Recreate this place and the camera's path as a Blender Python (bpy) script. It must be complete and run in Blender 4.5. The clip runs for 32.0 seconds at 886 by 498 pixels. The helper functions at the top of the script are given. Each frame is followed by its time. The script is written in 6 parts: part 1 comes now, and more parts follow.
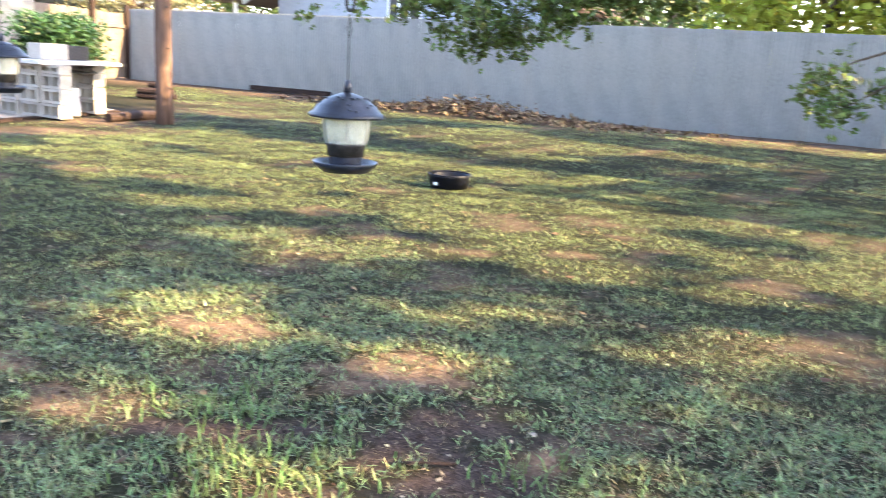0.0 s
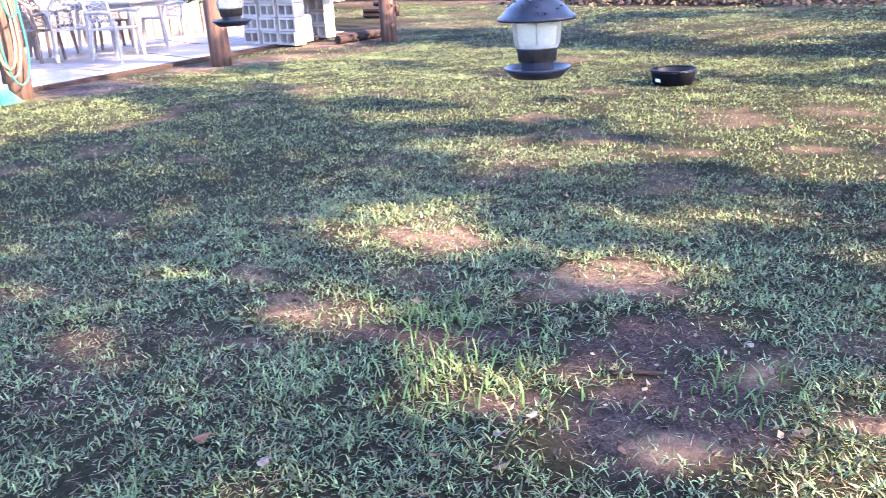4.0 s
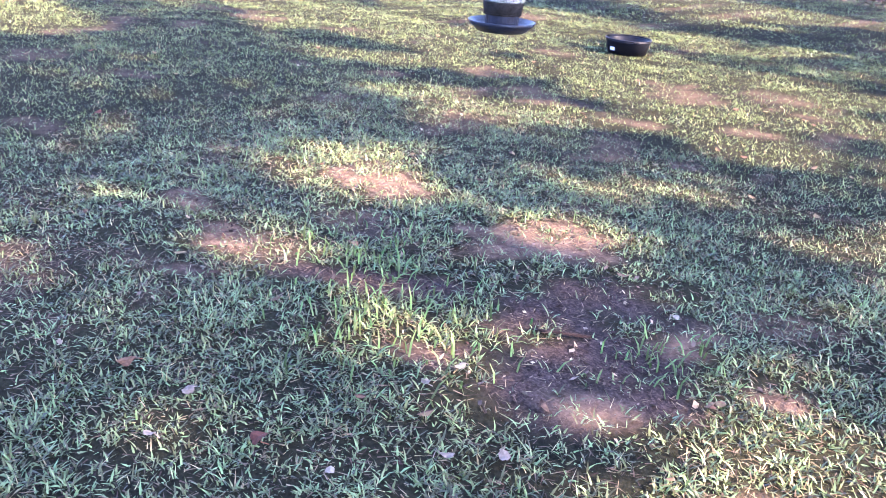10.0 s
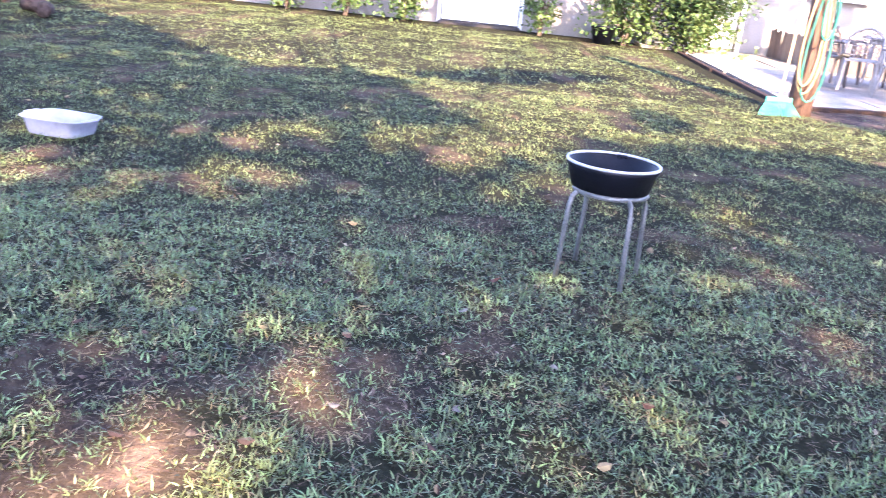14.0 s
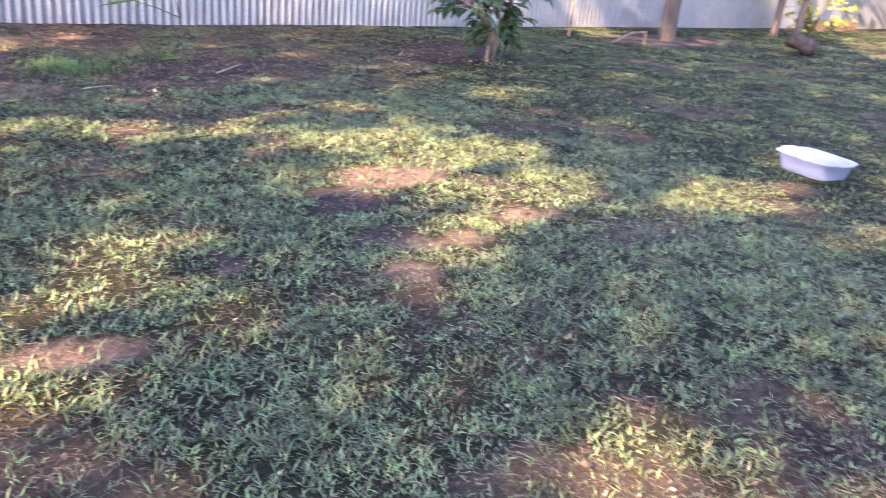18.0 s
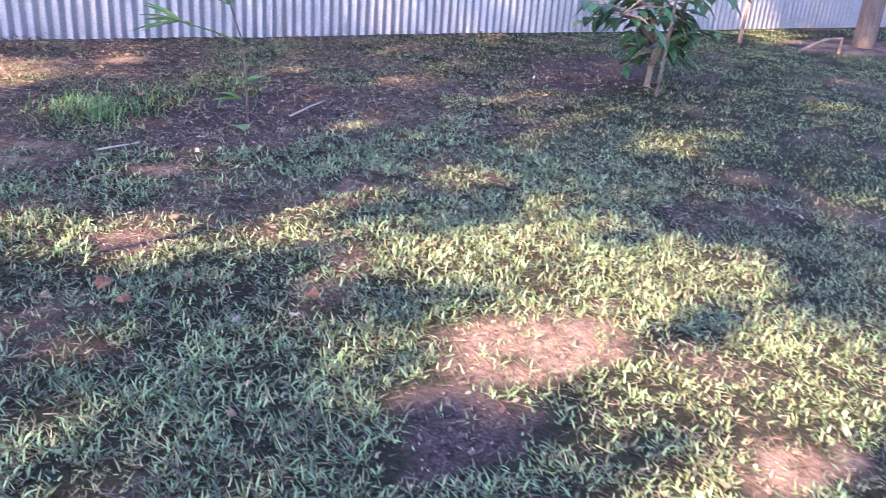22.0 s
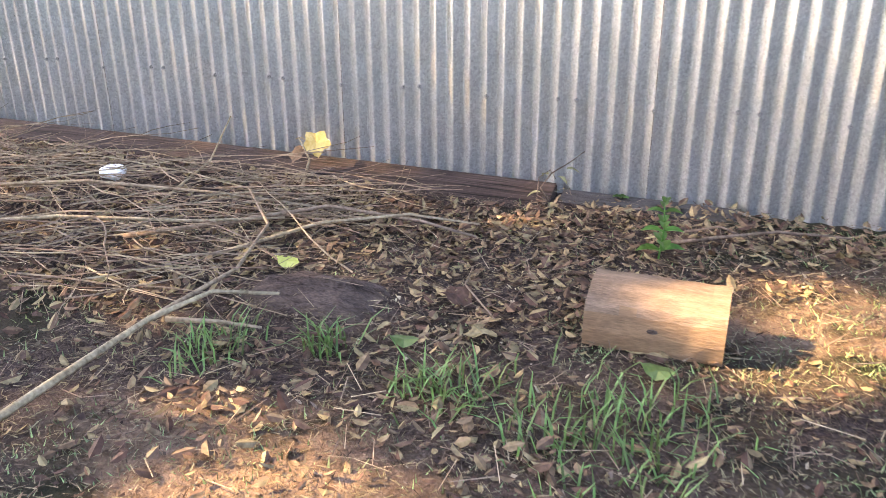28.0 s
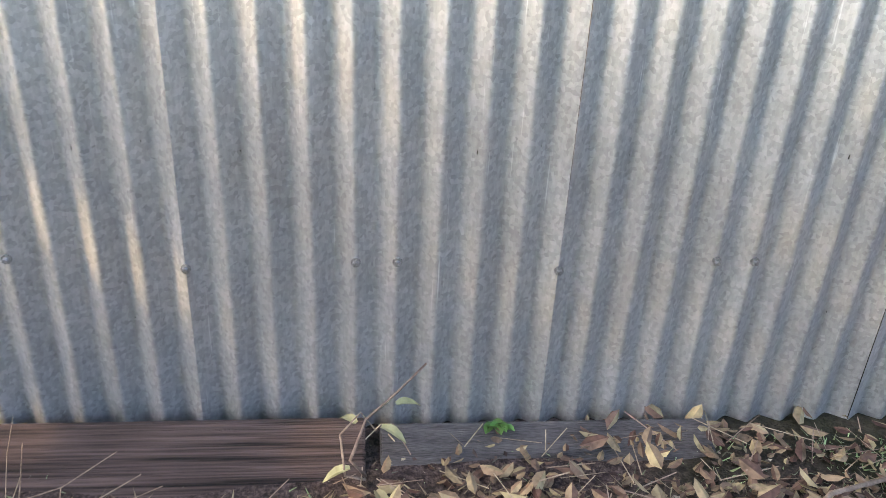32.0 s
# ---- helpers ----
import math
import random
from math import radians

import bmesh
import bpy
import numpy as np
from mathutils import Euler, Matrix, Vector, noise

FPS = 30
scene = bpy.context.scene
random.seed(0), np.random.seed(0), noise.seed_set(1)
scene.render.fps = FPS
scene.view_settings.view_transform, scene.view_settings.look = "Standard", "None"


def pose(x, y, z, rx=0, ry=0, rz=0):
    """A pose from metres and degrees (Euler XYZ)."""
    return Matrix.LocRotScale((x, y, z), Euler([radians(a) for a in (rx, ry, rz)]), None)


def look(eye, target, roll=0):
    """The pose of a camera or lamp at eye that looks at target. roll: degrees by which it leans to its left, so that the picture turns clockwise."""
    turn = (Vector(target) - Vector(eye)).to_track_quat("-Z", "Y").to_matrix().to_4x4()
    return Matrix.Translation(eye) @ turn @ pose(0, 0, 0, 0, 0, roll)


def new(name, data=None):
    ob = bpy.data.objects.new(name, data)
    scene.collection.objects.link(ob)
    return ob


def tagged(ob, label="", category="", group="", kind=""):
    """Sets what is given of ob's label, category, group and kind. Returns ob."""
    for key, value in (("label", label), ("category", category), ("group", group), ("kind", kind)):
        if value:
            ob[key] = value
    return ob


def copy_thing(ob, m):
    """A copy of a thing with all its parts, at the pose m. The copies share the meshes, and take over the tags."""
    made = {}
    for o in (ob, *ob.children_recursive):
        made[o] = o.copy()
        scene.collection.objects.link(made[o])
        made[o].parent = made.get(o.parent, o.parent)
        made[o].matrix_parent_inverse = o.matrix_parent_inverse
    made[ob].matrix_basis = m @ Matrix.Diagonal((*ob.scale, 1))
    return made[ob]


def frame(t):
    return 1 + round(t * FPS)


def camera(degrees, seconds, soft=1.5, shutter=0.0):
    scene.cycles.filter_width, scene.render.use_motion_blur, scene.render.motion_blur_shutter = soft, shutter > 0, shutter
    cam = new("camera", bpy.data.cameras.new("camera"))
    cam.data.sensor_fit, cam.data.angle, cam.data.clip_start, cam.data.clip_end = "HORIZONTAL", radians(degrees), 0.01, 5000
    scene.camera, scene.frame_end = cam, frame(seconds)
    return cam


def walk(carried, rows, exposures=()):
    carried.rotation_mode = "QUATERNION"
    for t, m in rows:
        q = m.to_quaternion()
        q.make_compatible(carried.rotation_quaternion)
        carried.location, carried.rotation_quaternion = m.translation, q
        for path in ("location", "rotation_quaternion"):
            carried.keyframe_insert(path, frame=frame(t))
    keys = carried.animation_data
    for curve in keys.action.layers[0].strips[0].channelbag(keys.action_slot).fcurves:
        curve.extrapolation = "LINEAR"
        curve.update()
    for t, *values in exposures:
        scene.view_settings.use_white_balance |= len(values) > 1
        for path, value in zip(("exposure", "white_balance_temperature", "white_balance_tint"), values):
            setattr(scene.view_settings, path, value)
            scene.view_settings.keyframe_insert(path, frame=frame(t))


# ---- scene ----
cam = camera(56.7, 32.0, soft=0.8, shutter=0.25)
PATH = [
    (0, (0.39, -8.386, 1.131), (1.325, -10.096, 0.681), 3.5),
    (0.5, (0.384, -8.422, 1.142), (1.683, -9.892, 0.752), 0.7),
    (1, (0.356, -8.461, 1.148), (1.749, -9.852, 0.795), -1.0),
    (1.5, (0.34, -8.454, 1.138), (1.74, -9.814, 0.703), -1.5),
    (2, (0.333, -8.419, 1.136), (1.859, -9.597, 0.603), -0.3),
    (2.5, (0.349, -8.411, 1.132), (1.973, -9.384, 0.487), -0.1),
    (3, (0.283, -8.387, 1.158), (1.869, -9.374, 0.444), -2.0),
    (3.5, (0.322, -8.438, 1.143), (1.778, -9.616, 0.441), -3.2),
    (4, (0.334, -8.464, 1.132), (1.674, -9.788, 0.461), -3.2),
    (4.5, (0.347, -8.478, 1.128), (1.599, -9.881, 0.448), -2.4),
    (6.5, (0.35, -8.474, 1.118), (1.457, -9.888, 0.236), -0.4),
    (7, (0.353, -8.475, 1.119), (1.417, -9.918, 0.233), -0.3),
    (7.5, (0.342, -8.48, 1.12), (1.378, -9.952, 0.248), 0.1),
    (8, (0.34, -8.475, 1.131), (1.374, -9.957, 0.273), 0.6),
    (8.5, (0.346, -8.477, 1.127), (1.404, -9.95, 0.285), 1.2),
    (9, (0.342, -8.462, 1.131), (1.444, -9.912, 0.304), 2.0),
    (9.5, (0.343, -8.45, 1.134), (1.495, -9.869, 0.323), 3.0),
    (10, (0.353, -8.448, 1.132), (1.544, -9.849, 0.344), 4.3),
    (10.5, (0.355, -8.446, 1.137), (1.592, -9.824, 0.384), 5.6),
    (11, (0.37, -8.433, 1.135), (1.669, -9.77, 0.409), 6.5),
    (11.5, (0.393, -8.401, 1.136), (1.797, -9.638, 0.432), 6.6),
    (11.9, (0.41, -8.338, 1.136), (1.923, -9.439, 0.431), 5.7),
    (12, (0.397, -8.345, 1.139), (1.949, -9.398, 0.442), 5.8),
    (12.4, (0.297, -8.387, 1.132), (1.989, -9.207, 0.45), 4.3),
    (12.5, (0.264, -8.359, 1.145), (1.976, -9.134, 0.459), 4.6),
    (13, (0.17, -8.356, 1.177), (2.0, -8.777, 0.488), 3.3),
    (13.5, (0.2, -8.103, 1.126), (2.079, -8.316, 0.475), 4.7),
    (14, (0.178, -8.001, 1.125), (2.069, -7.95, 0.476), 6.0),
    (14.5, (0.165, -7.939, 1.121), (2.032, -7.64, 0.47), 7.3),
    (14.9, (0.14, -7.889, 1.124), (1.954, -7.377, 0.454), 8.5),
    (15, (0.127, -7.885, 1.124), (1.927, -7.318, 0.461), 8.1),
    (15.5, (0.102, -7.9, 1.138), (1.769, -7.017, 0.474), 7.7),
    (17.5, (0.144, -7.894, 1.118), (1.562, -6.675, 0.408), 4.5),
    (18, (0.133, -7.765, 1.123), (1.354, -6.36, 0.391), 5.9),
    (18.5, (0.247, -7.633, 1.117), (1.134, -5.997, 0.384), 2.7),
    (19, (0.386, -7.466, 1.112), (1.184, -5.796, 0.353), 1.4),
    (19.5, (0.416, -7.207, 1.109), (1.352, -5.634, 0.304), 3.4),
    (20, (0.594, -7.028, 1.091), (1.68, -5.577, 0.247), 3.7),
    (20.5, (0.76, -6.906, 1.098), (1.896, -5.494, 0.253), 3.9),
    (21, (0.798, -6.661, 1.093), (1.934, -5.237, 0.267), 5.1),
    (21.5, (0.89, -6.464, 1.096), (1.982, -4.999, 0.283), 5.2),
    (22, (1.064, -6.284, 1.115), (2.059, -4.739, 0.327), 4.7),
    (22.5, (1.059, -6.02, 1.118), (1.941, -4.389, 0.368), 4.5),
    (23, (1.135, -5.817, 1.12), (1.924, -4.137, 0.376), 5.0),
    (23.5, (1.318, -5.617, 1.136), (2.0, -3.893, 0.386), 5.8),
    (24, (1.291, -5.362, 1.148), (1.825, -3.598, 0.372), 5.9),
    (24.5, (1.321, -5.111, 1.14), (1.687, -3.313, 0.345), 5.7),
    (26.5, (1.499, -4.018, 1.162), (1.87, -2.26, 0.284), 7.0),
    (27, (1.448, -3.711, 1.065), (1.517, -1.881, 0.262), 7.1),
    (27.5, (1.304, -3.563, 1.092), (0.996, -1.758, 0.289), 6.1),
    (28, (1.213, -3.365, 1.146), (0.49, -1.661, 0.388), -0.3),
    (28.5, (1.028, -3.141, 1.104), (0.402, -1.422, 0.297), 5.0),
    (29, (0.888, -2.946, 1.114), (0.265, -1.217, 0.325), 5.9),
    (29.5, (0.875, -2.6, 1.126), (0.278, -0.832, 0.406), -1.8),
    (30, (0.888, -2.329, 1.153), (0.589, -0.512, 0.373), -1.3),
    (31, (0.566, -1.804, 1.129), (0.485, 0.021, 0.315), 4.0),
    (32, (0.333, -1.402, 1.19), (0.528, 0.354, 0.252), 3.1),
]
EXPOSE = [(0, 3.54, 6700, 18), (1.0, 2.97, 6700, 14), (2.0, 3.28, 5900, 10), (3.0, 3.66, 5300, 22), (4.5, 3.62, 5550, 38), (8.0, 3.78, 5600, 46), (10.0, 3.80, 5430, 42), (12.0, 3.82, 5700, 42), (13.0, 3.7, 5600, 28), (15.0, 3.52, 5800, 43), (18.0, 3.42, 5950, 40), (19.0, 3.42, 6250, 21), (20.0, 3.58, 5250, 44), (22.0, 3.48, 5450, 44), (24.0, 3.63, 6500, 25), (27.0, 3.76, 7200, 24), (29.0, 3.57, 7200, 22), (32.0, 3.70, 6900, 17)]
walk(cam, [(t, look(eye, to, roll)) for t, eye, to, roll in PATH], EXPOSE)


# ---- world, sun, exposure ----
SUN = Vector((-0.80, -0.24, 0.55)).normalized()
world = bpy.data.worlds.new("world")
scene.world = world
world.use_nodes = True
nt = world.node_tree
sky = nt.nodes.new("ShaderNodeTexSky")
sky.sky_type, sky.sun_disc = "NISHITA", False
sky.sun_elevation = math.asin(SUN.z)
sky.sun_rotation = math.atan2(SUN.x, SUN.y)
nt.nodes["Background"].inputs["Strength"].default_value = 0.15
nt.links.new(sky.outputs[0], nt.nodes["Background"].inputs["Color"])
sun = new("sun", bpy.data.lights.new("sun", "SUN"))
sun.data.energy, sun.data.angle, sun.data.color = 4.1, radians(0.5), (1.0, 0.765, 0.40)
sun.matrix_world = look(SUN * 30, (0, 0, 0))


# ---- materials ----
def mat(name, a, b, scale=8.0, rough=0.8, bump=0.3, metal=0.0, stretch=(1, 1, 1), detail=6.0, vary=0.0, fine=None, trans=0.0):
    """Two-tone surface: broad stains and fine grain, both in object space."""
    m = bpy.data.materials.new(name)
    m.use_nodes = True
    n, l = m.node_tree.nodes, m.node_tree.links
    bsdf = n["Principled BSDF"]
    co = n.new("ShaderNodeTexCoord")
    mp = n.new("ShaderNodeMapping")
    mp.inputs["Scale"].default_value = stretch
    l.new(co.outputs["Object"], mp.inputs["Vector"])
    big = n.new("ShaderNodeTexNoise")
    big.inputs["Scale"].default_value, big.inputs["Detail"].default_value = scale, detail
    big.inputs["Roughness"].default_value = 0.6
    l.new(mp.outputs[0], big.inputs["Vector"])
    small = n.new("ShaderNodeTexNoise")
    small.inputs["Scale"].default_value, small.inputs["Detail"].default_value = fine or scale * 9, 4
    l.new(mp.outputs[0], small.inputs["Vector"])
    mixf = n.new("ShaderNodeMath")
    mixf.operation = "MULTIPLY_ADD"
    mixf.inputs[1].default_value = 0.45
    l.new(small.outputs["Fac"], mixf.inputs[0])
    half = n.new("ShaderNodeMath")
    half.operation = "MULTIPLY"
    half.inputs[1].default_value = 0.55
    l.new(big.outputs["Fac"], half.inputs[0])
    l.new(half.outputs[0], mixf.inputs[2])
    ramp = n.new("ShaderNodeValToRGB")
    ramp.color_ramp.elements[0].position, ramp.color_ramp.elements[1].position = 0.36, 0.64
    ramp.color_ramp.elements[0].color, ramp.color_ramp.elements[1].color = (*a, 1), (*b, 1)
    l.new(mixf.outputs[0], ramp.inputs["Fac"])
    out = ramp.outputs["Color"]
    if vary:
        info = n.new("ShaderNodeObjectInfo")
        geo = n.new("ShaderNodeNewGeometry")
        add = n.new("ShaderNodeMath")
        add.operation = "ADD"
        l.new(info.outputs["Random"], add.inputs[0])
        l.new(geo.outputs["Random Per Island"], add.inputs[1])
        fr = n.new("ShaderNodeMath")
        fr.operation = "FRACT"
        l.new(add.outputs[0], fr.inputs[0])
        mr = n.new("ShaderNodeMapRange")
        mr.inputs["To Min"].default_value, mr.inputs["To Max"].default_value = 1 - vary, 1 + vary
        l.new(fr.outputs[0], mr.inputs["Value"])
        hsv = n.new("ShaderNodeHueSaturation")
        l.new(out, hsv.inputs["Color"])
        l.new(mr.outputs[0], hsv.inputs["Value"])
        hue = n.new("ShaderNodeMapRange")
        hue.inputs["To Min"].default_value, hue.inputs["To Max"].default_value = 0.5 - vary * 0.06, 0.5 + vary * 0.06
        l.new(fr.outputs[0], hue.inputs["Value"])
        l.new(hue.outputs[0], hsv.inputs["Hue"])
        out = hsv.outputs["Color"]
    l.new(out, bsdf.inputs["Base Color"])
    bsdf.inputs["Metallic"].default_value = metal
    bsdf.inputs["Specular IOR Level"].default_value = 0.12 if rough >= 0.7 else 0.35
    rr = n.new("ShaderNodeMapRange")
    rr.inputs["To Min"].default_value, rr.inputs["To Max"].default_value = max(0.03, rough - 0.12), min(1, rough + 0.12)
    l.new(small.outputs["Fac"], rr.inputs["Value"])
    l.new(rr.outputs[0], bsdf.inputs["Roughness"])
    if bump:
        bp = n.new("ShaderNodeBump")
        bp.inputs["Strength"].default_value, bp.inputs["Distance"].default_value = bump, 0.02
        l.new(mixf.outputs[0], bp.inputs["Height"])
        l.new(bp.outputs[0], bsdf.inputs["Normal"])
    if trans:
        tr = n.new("ShaderNodeBsdfTranslucent")
        l.new(out, tr.inputs["Color"])
        mix = n.new("ShaderNodeMixShader")
        mix.inputs[0].default_value = trans
        l.new(bsdf.outputs[0], mix.inputs[1])
        l.new(tr.outputs[0], mix.inputs[2])
        l.new(mix.outputs[0], n["Material Output"].inputs["Surface"])
    return m


def galvanised(name, lo, hi, rough, metal):
    """Zinc spangle, dull runs and thin upright scratches."""
    m = mat(name, lo, hi, 9, rough, 0.0, metal, (1, 1, 0.3), fine=150)
    n, l = m.node_tree.nodes, m.node_tree.links
    bsdf = n["Principled BSDF"]
    co = n.new("ShaderNodeNewGeometry")
    cell = n.new("ShaderNodeTexVoronoi")
    cell.inputs["Scale"].default_value = 120
    l.new(co.outputs["Position"], cell.inputs["Vector"])
    grey = n.new("ShaderNodeMapRange")
    grey.inputs["To Min"].default_value, grey.inputs["To Max"].default_value = 0.78, 1.22
    l.new(cell.outputs["Color"], grey.inputs["Value"])
    mp = n.new("ShaderNodeMapping")
    mp.inputs["Scale"].default_value = (120, 120, 4)
    l.new(co.outputs["Position"], mp.inputs["Vector"])
    line = n.new("ShaderNodeTexNoise")
    line.inputs["Scale"].default_value, line.inputs["Detail"].default_value = 1.0, 2
    l.new(mp.outputs[0], line.inputs["Vector"])
    cut = n.new("ShaderNodeMapRange")
    cut.inputs["From Min"].default_value, cut.inputs["From Max"].default_value = 0.70, 0.78
    cut.inputs["To Max"].default_value = 0.55
    l.new(line.outputs["Fac"], cut.inputs["Value"])
    add = n.new("ShaderNodeMath")
    l.new(grey.outputs[0], add.inputs[0])
    l.new(cut.outputs[0], add.inputs[1])
    hsv = n.new("ShaderNodeHueSaturation")
    l.new(bsdf.inputs["Base Color"].links[0].from_socket, hsv.inputs["Color"])
    l.new(add.outputs[0], hsv.inputs["Value"])
    l.new(hsv.outputs["Color"], bsdf.inputs["Base Color"])
    return m


M = {}
M["galv"] = galvanised("galvanised_steel", (0.348, 0.35, 0.345), (0.482, 0.485, 0.478), 0.34, 0.80)
# Darker grey steel for the far fence.
M["galv_far"] = mat("darker_galvanised_steel", (0.18, 0.19, 0.205), (0.29, 0.30, 0.315), 1.5, 0.45, 0.05, 0.6, (1, 1, 0.5), fine=40)
M["zinc"] = mat("screw_zinc", (0.10, 0.10, 0.10), (0.40, 0.40, 0.40), 40, 0.35, 0.05, 0.9)
M["timber"] = mat("weathered_dark_timber", (0.007, 0.0045, 0.004), (0.062, 0.040, 0.033), 4, 0.75, 0.7, 0, (0.5, 22, 26), fine=14)
M["streaked"] = mat("streaked_old_board", (0.006, 0.004, 0.0036), (0.085, 0.058, 0.050), 3, 0.75, 0.8, 0, (0.35, 15, 18), fine=12)
M["timber2"] = mat("grey_dirty_timber", (0.022, 0.020, 0.020), (0.085, 0.076, 0.072), 8, 0.9, 0.5, 0, (0.8, 6, 8))
M["pole"] = mat("old_pole_wood", (0.045, 0.027, 0.020), (0.17, 0.105, 0.08), 4, 0.85, 0.7, 0, (6, 6, 0.35), fine=28)
M["log"] = mat("split_log_wood", (0.11, 0.068, 0.042), (0.21, 0.138, 0.085), 4, 0.75, 0.35, 0, (1.2, 8, 8), fine=30)
M["log_top"] = mat("log_weathered_face", (0.085, 0.06, 0.043), (0.20, 0.14, 0.10), 4, 0.85, 0.45, 0, (1.5, 8, 8), fine=34)
M["bark"] = mat("tree_bark", (0.055, 0.04, 0.032), (0.18, 0.14, 0.11), 6, 0.92, 1.0, 0, (5, 5, 1.2))
M["twig"] = mat("dry_twig", (0.10, 0.072, 0.050), (0.31, 0.235, 0.165), 9, 0.85, 0.3, vary=0.3)
M["whitetwig"] = mat("peeled_twig", (0.20, 0.165, 0.125), (0.38, 0.32, 0.26), 12, 0.8, 0.2)
M["picket"] = mat("picket_wood", (0.12, 0.095, 0.08), (0.23, 0.185, 0.155), 3, 0.85, 0.4, 0, (4, 4, 0.5), vary=0.25, fine=24)
M["gatewood"] = mat("gate_wood", (0.11, 0.085, 0.065), (0.24, 0.195, 0.155), 3, 0.85, 0.4, 0, (4, 4, 0.5), vary=0.2)
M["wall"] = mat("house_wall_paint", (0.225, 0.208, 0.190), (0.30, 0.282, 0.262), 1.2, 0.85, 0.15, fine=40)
M["white"] = mat("white_paint", (0.74, 0.74, 0.72), (0.85, 0.85, 0.83), 3, 0.55, 0.05)
M["roof"] = mat("roof_shingle", (0.07, 0.07, 0.085), (0.17, 0.17, 0.20), 6, 0.95, 0.6, vary=0.2)
M["roof2"] = mat("brown_roof_shingle", (0.17, 0.12, 0.10), (0.30, 0.22, 0.19), 6, 0.95, 0.6)
M["siding"] = mat("grey_blue_siding", (0.30, 0.33, 0.375), (0.38, 0.41, 0.46), 2, 0.8, 0.1, 0, (1, 1, 4))
M["concrete"] = mat("patio_concrete", (0.185, 0.160, 0.132), (0.32, 0.282, 0.240), 1.6, 0.9, 0.4, fine=30)
M["block"] = mat("concrete_block", (0.30, 0.27, 0.235), (0.45, 0.41, 0.36), 6, 0.95, 0.5, vary=0.12, fine=90)
M["slab"] = mat("concrete_cap", (0.42, 0.40, 0.38), (0.56, 0.54, 0.52), 4, 0.9, 0.3)
M["resin"] = mat("white_resin", (0.20, 0.185, 0.18), (0.32, 0.30, 0.29), 4, 0.45, 0.06)
# Dark copy of the resin: the shade on these chairs is in the colour.
M["resin_shaded"] = mat("shaded_resin", (0.08, 0.06, 0.053), (0.14, 0.11, 0.098), 4, 0.5, 0.06)
M["black"] = mat("black_rubber", (0.003, 0.004, 0.008), (0.009, 0.010, 0.015), 12, 0.42, 0.06)
M["black"].node_tree.nodes["Principled BSDF"].inputs["Specular IOR Level"].default_value = 0.15
M["rim"] = mat("worn_grey_rim", (0.36, 0.37, 0.38), (0.55, 0.56, 0.56), 10, 0.6, 0.1)
M["tube"] = mat("painted_steel_tube", (0.09, 0.095, 0.10), (0.22, 0.225, 0.23), 16, 0.5, 0.12, 0.3)
M["blueblack"] = mat("dark_blue_plastic", (0.008, 0.010, 0.018), (0.020, 0.024, 0.040), 14, 0.38, 0.08)
M["seed"] = mat("black_seed", (0.010, 0.009, 0.008), (0.045, 0.040, 0.036), 60, 0.7, 0.8)
M["tub"] = mat("cloudy_white_plastic", (0.40, 0.415, 0.48), (0.52, 0.535, 0.60), 5, 0.4, 0.05, trans=0.4)
M["green_hose"] = mat("green_hose", (0.015, 0.12, 0.09), (0.03, 0.22, 0.16), 12, 0.5, 0.1)
M["yellow_hose"] = mat("tan_hose", (0.32, 0.22, 0.10), (0.50, 0.37, 0.19), 12, 0.5, 0.1)
M["rake_green"] = mat("green_rake_plastic", (0.03, 0.36, 0.25), (0.08, 0.50, 0.36), 10, 0.45, 0.05)
M["pole_green"] = mat("green_stake_plastic", (0.0, 0.28, 0.20), (0.02, 0.42, 0.31), 10, 0.4, 0.05)
M["handle"] = mat("wood_handle", (0.5, 0.36, 0.2), (0.7, 0.54, 0.34), 5, 0.6, 0.2, 0, (6, 6, 0.5))
M["iron"] = mat("dark_iron", (0.02, 0.02, 0.02), (0.06, 0.055, 0.05), 14, 0.55, 0.3, 0.6)
M["darkgrey"] = mat("charcoal_steel", (0.03, 0.032, 0.035), (0.07, 0.072, 0.075), 6, 0.55, 0.1, 0.3)
M["wire"] = mat("grey_wire", (0.22, 0.22, 0.22), (0.36, 0.36, 0.36), 20, 0.5, 0.0, 0.6)
M["bulb"] = mat("bulb_glass", (0.55, 0.55, 0.52), (0.75, 0.75, 0.72), 8, 0.15, 0.0)
M["leaf_maple"] = mat("maple_leaf", (0.05, 0.10, 0.022), (0.15, 0.23, 0.055), 4, 0.5, 0.1, vary=0.5, trans=0.45)
M["leaf_bough"] = mat("bough_leaf", (0.042, 0.072, 0.018), (0.125, 0.165, 0.042), 4, 0.5, 0.1, vary=0.6, trans=0.4)
M["leaf_dark"] = mat("glossy_leaf", (0.022, 0.06, 0.020), (0.06, 0.12, 0.036), 5, 0.33, 0.1, vary=0.4, trans=0.25)
M["leaf_shrub"] = mat("shrub_leaf", (0.05, 0.095, 0.025), (0.15, 0.21, 0.07), 5, 0.45, 0.1, vary=0.5, trans=0.35)
M["leaf_yellow"] = mat("yellow_green_leaf", (0.20, 0.24, 0.03), (0.45, 0.47, 0.08), 5, 0.5, 0.1, vary=0.4, trans=0.5)
M["leaf_olive"] = mat("autumn_olive_leaf", (0.17, 0.16, 0.075), (0.36, 0.33, 0.18), 5, 0.6, 0.1, vary=0.4, trans=0.4)
M["palm"] = mat("bright_blade_leaf", (0.06, 0.14, 0.03), (0.15, 0.27, 0.07), 6, 0.45, 0.1, trans=0.4)
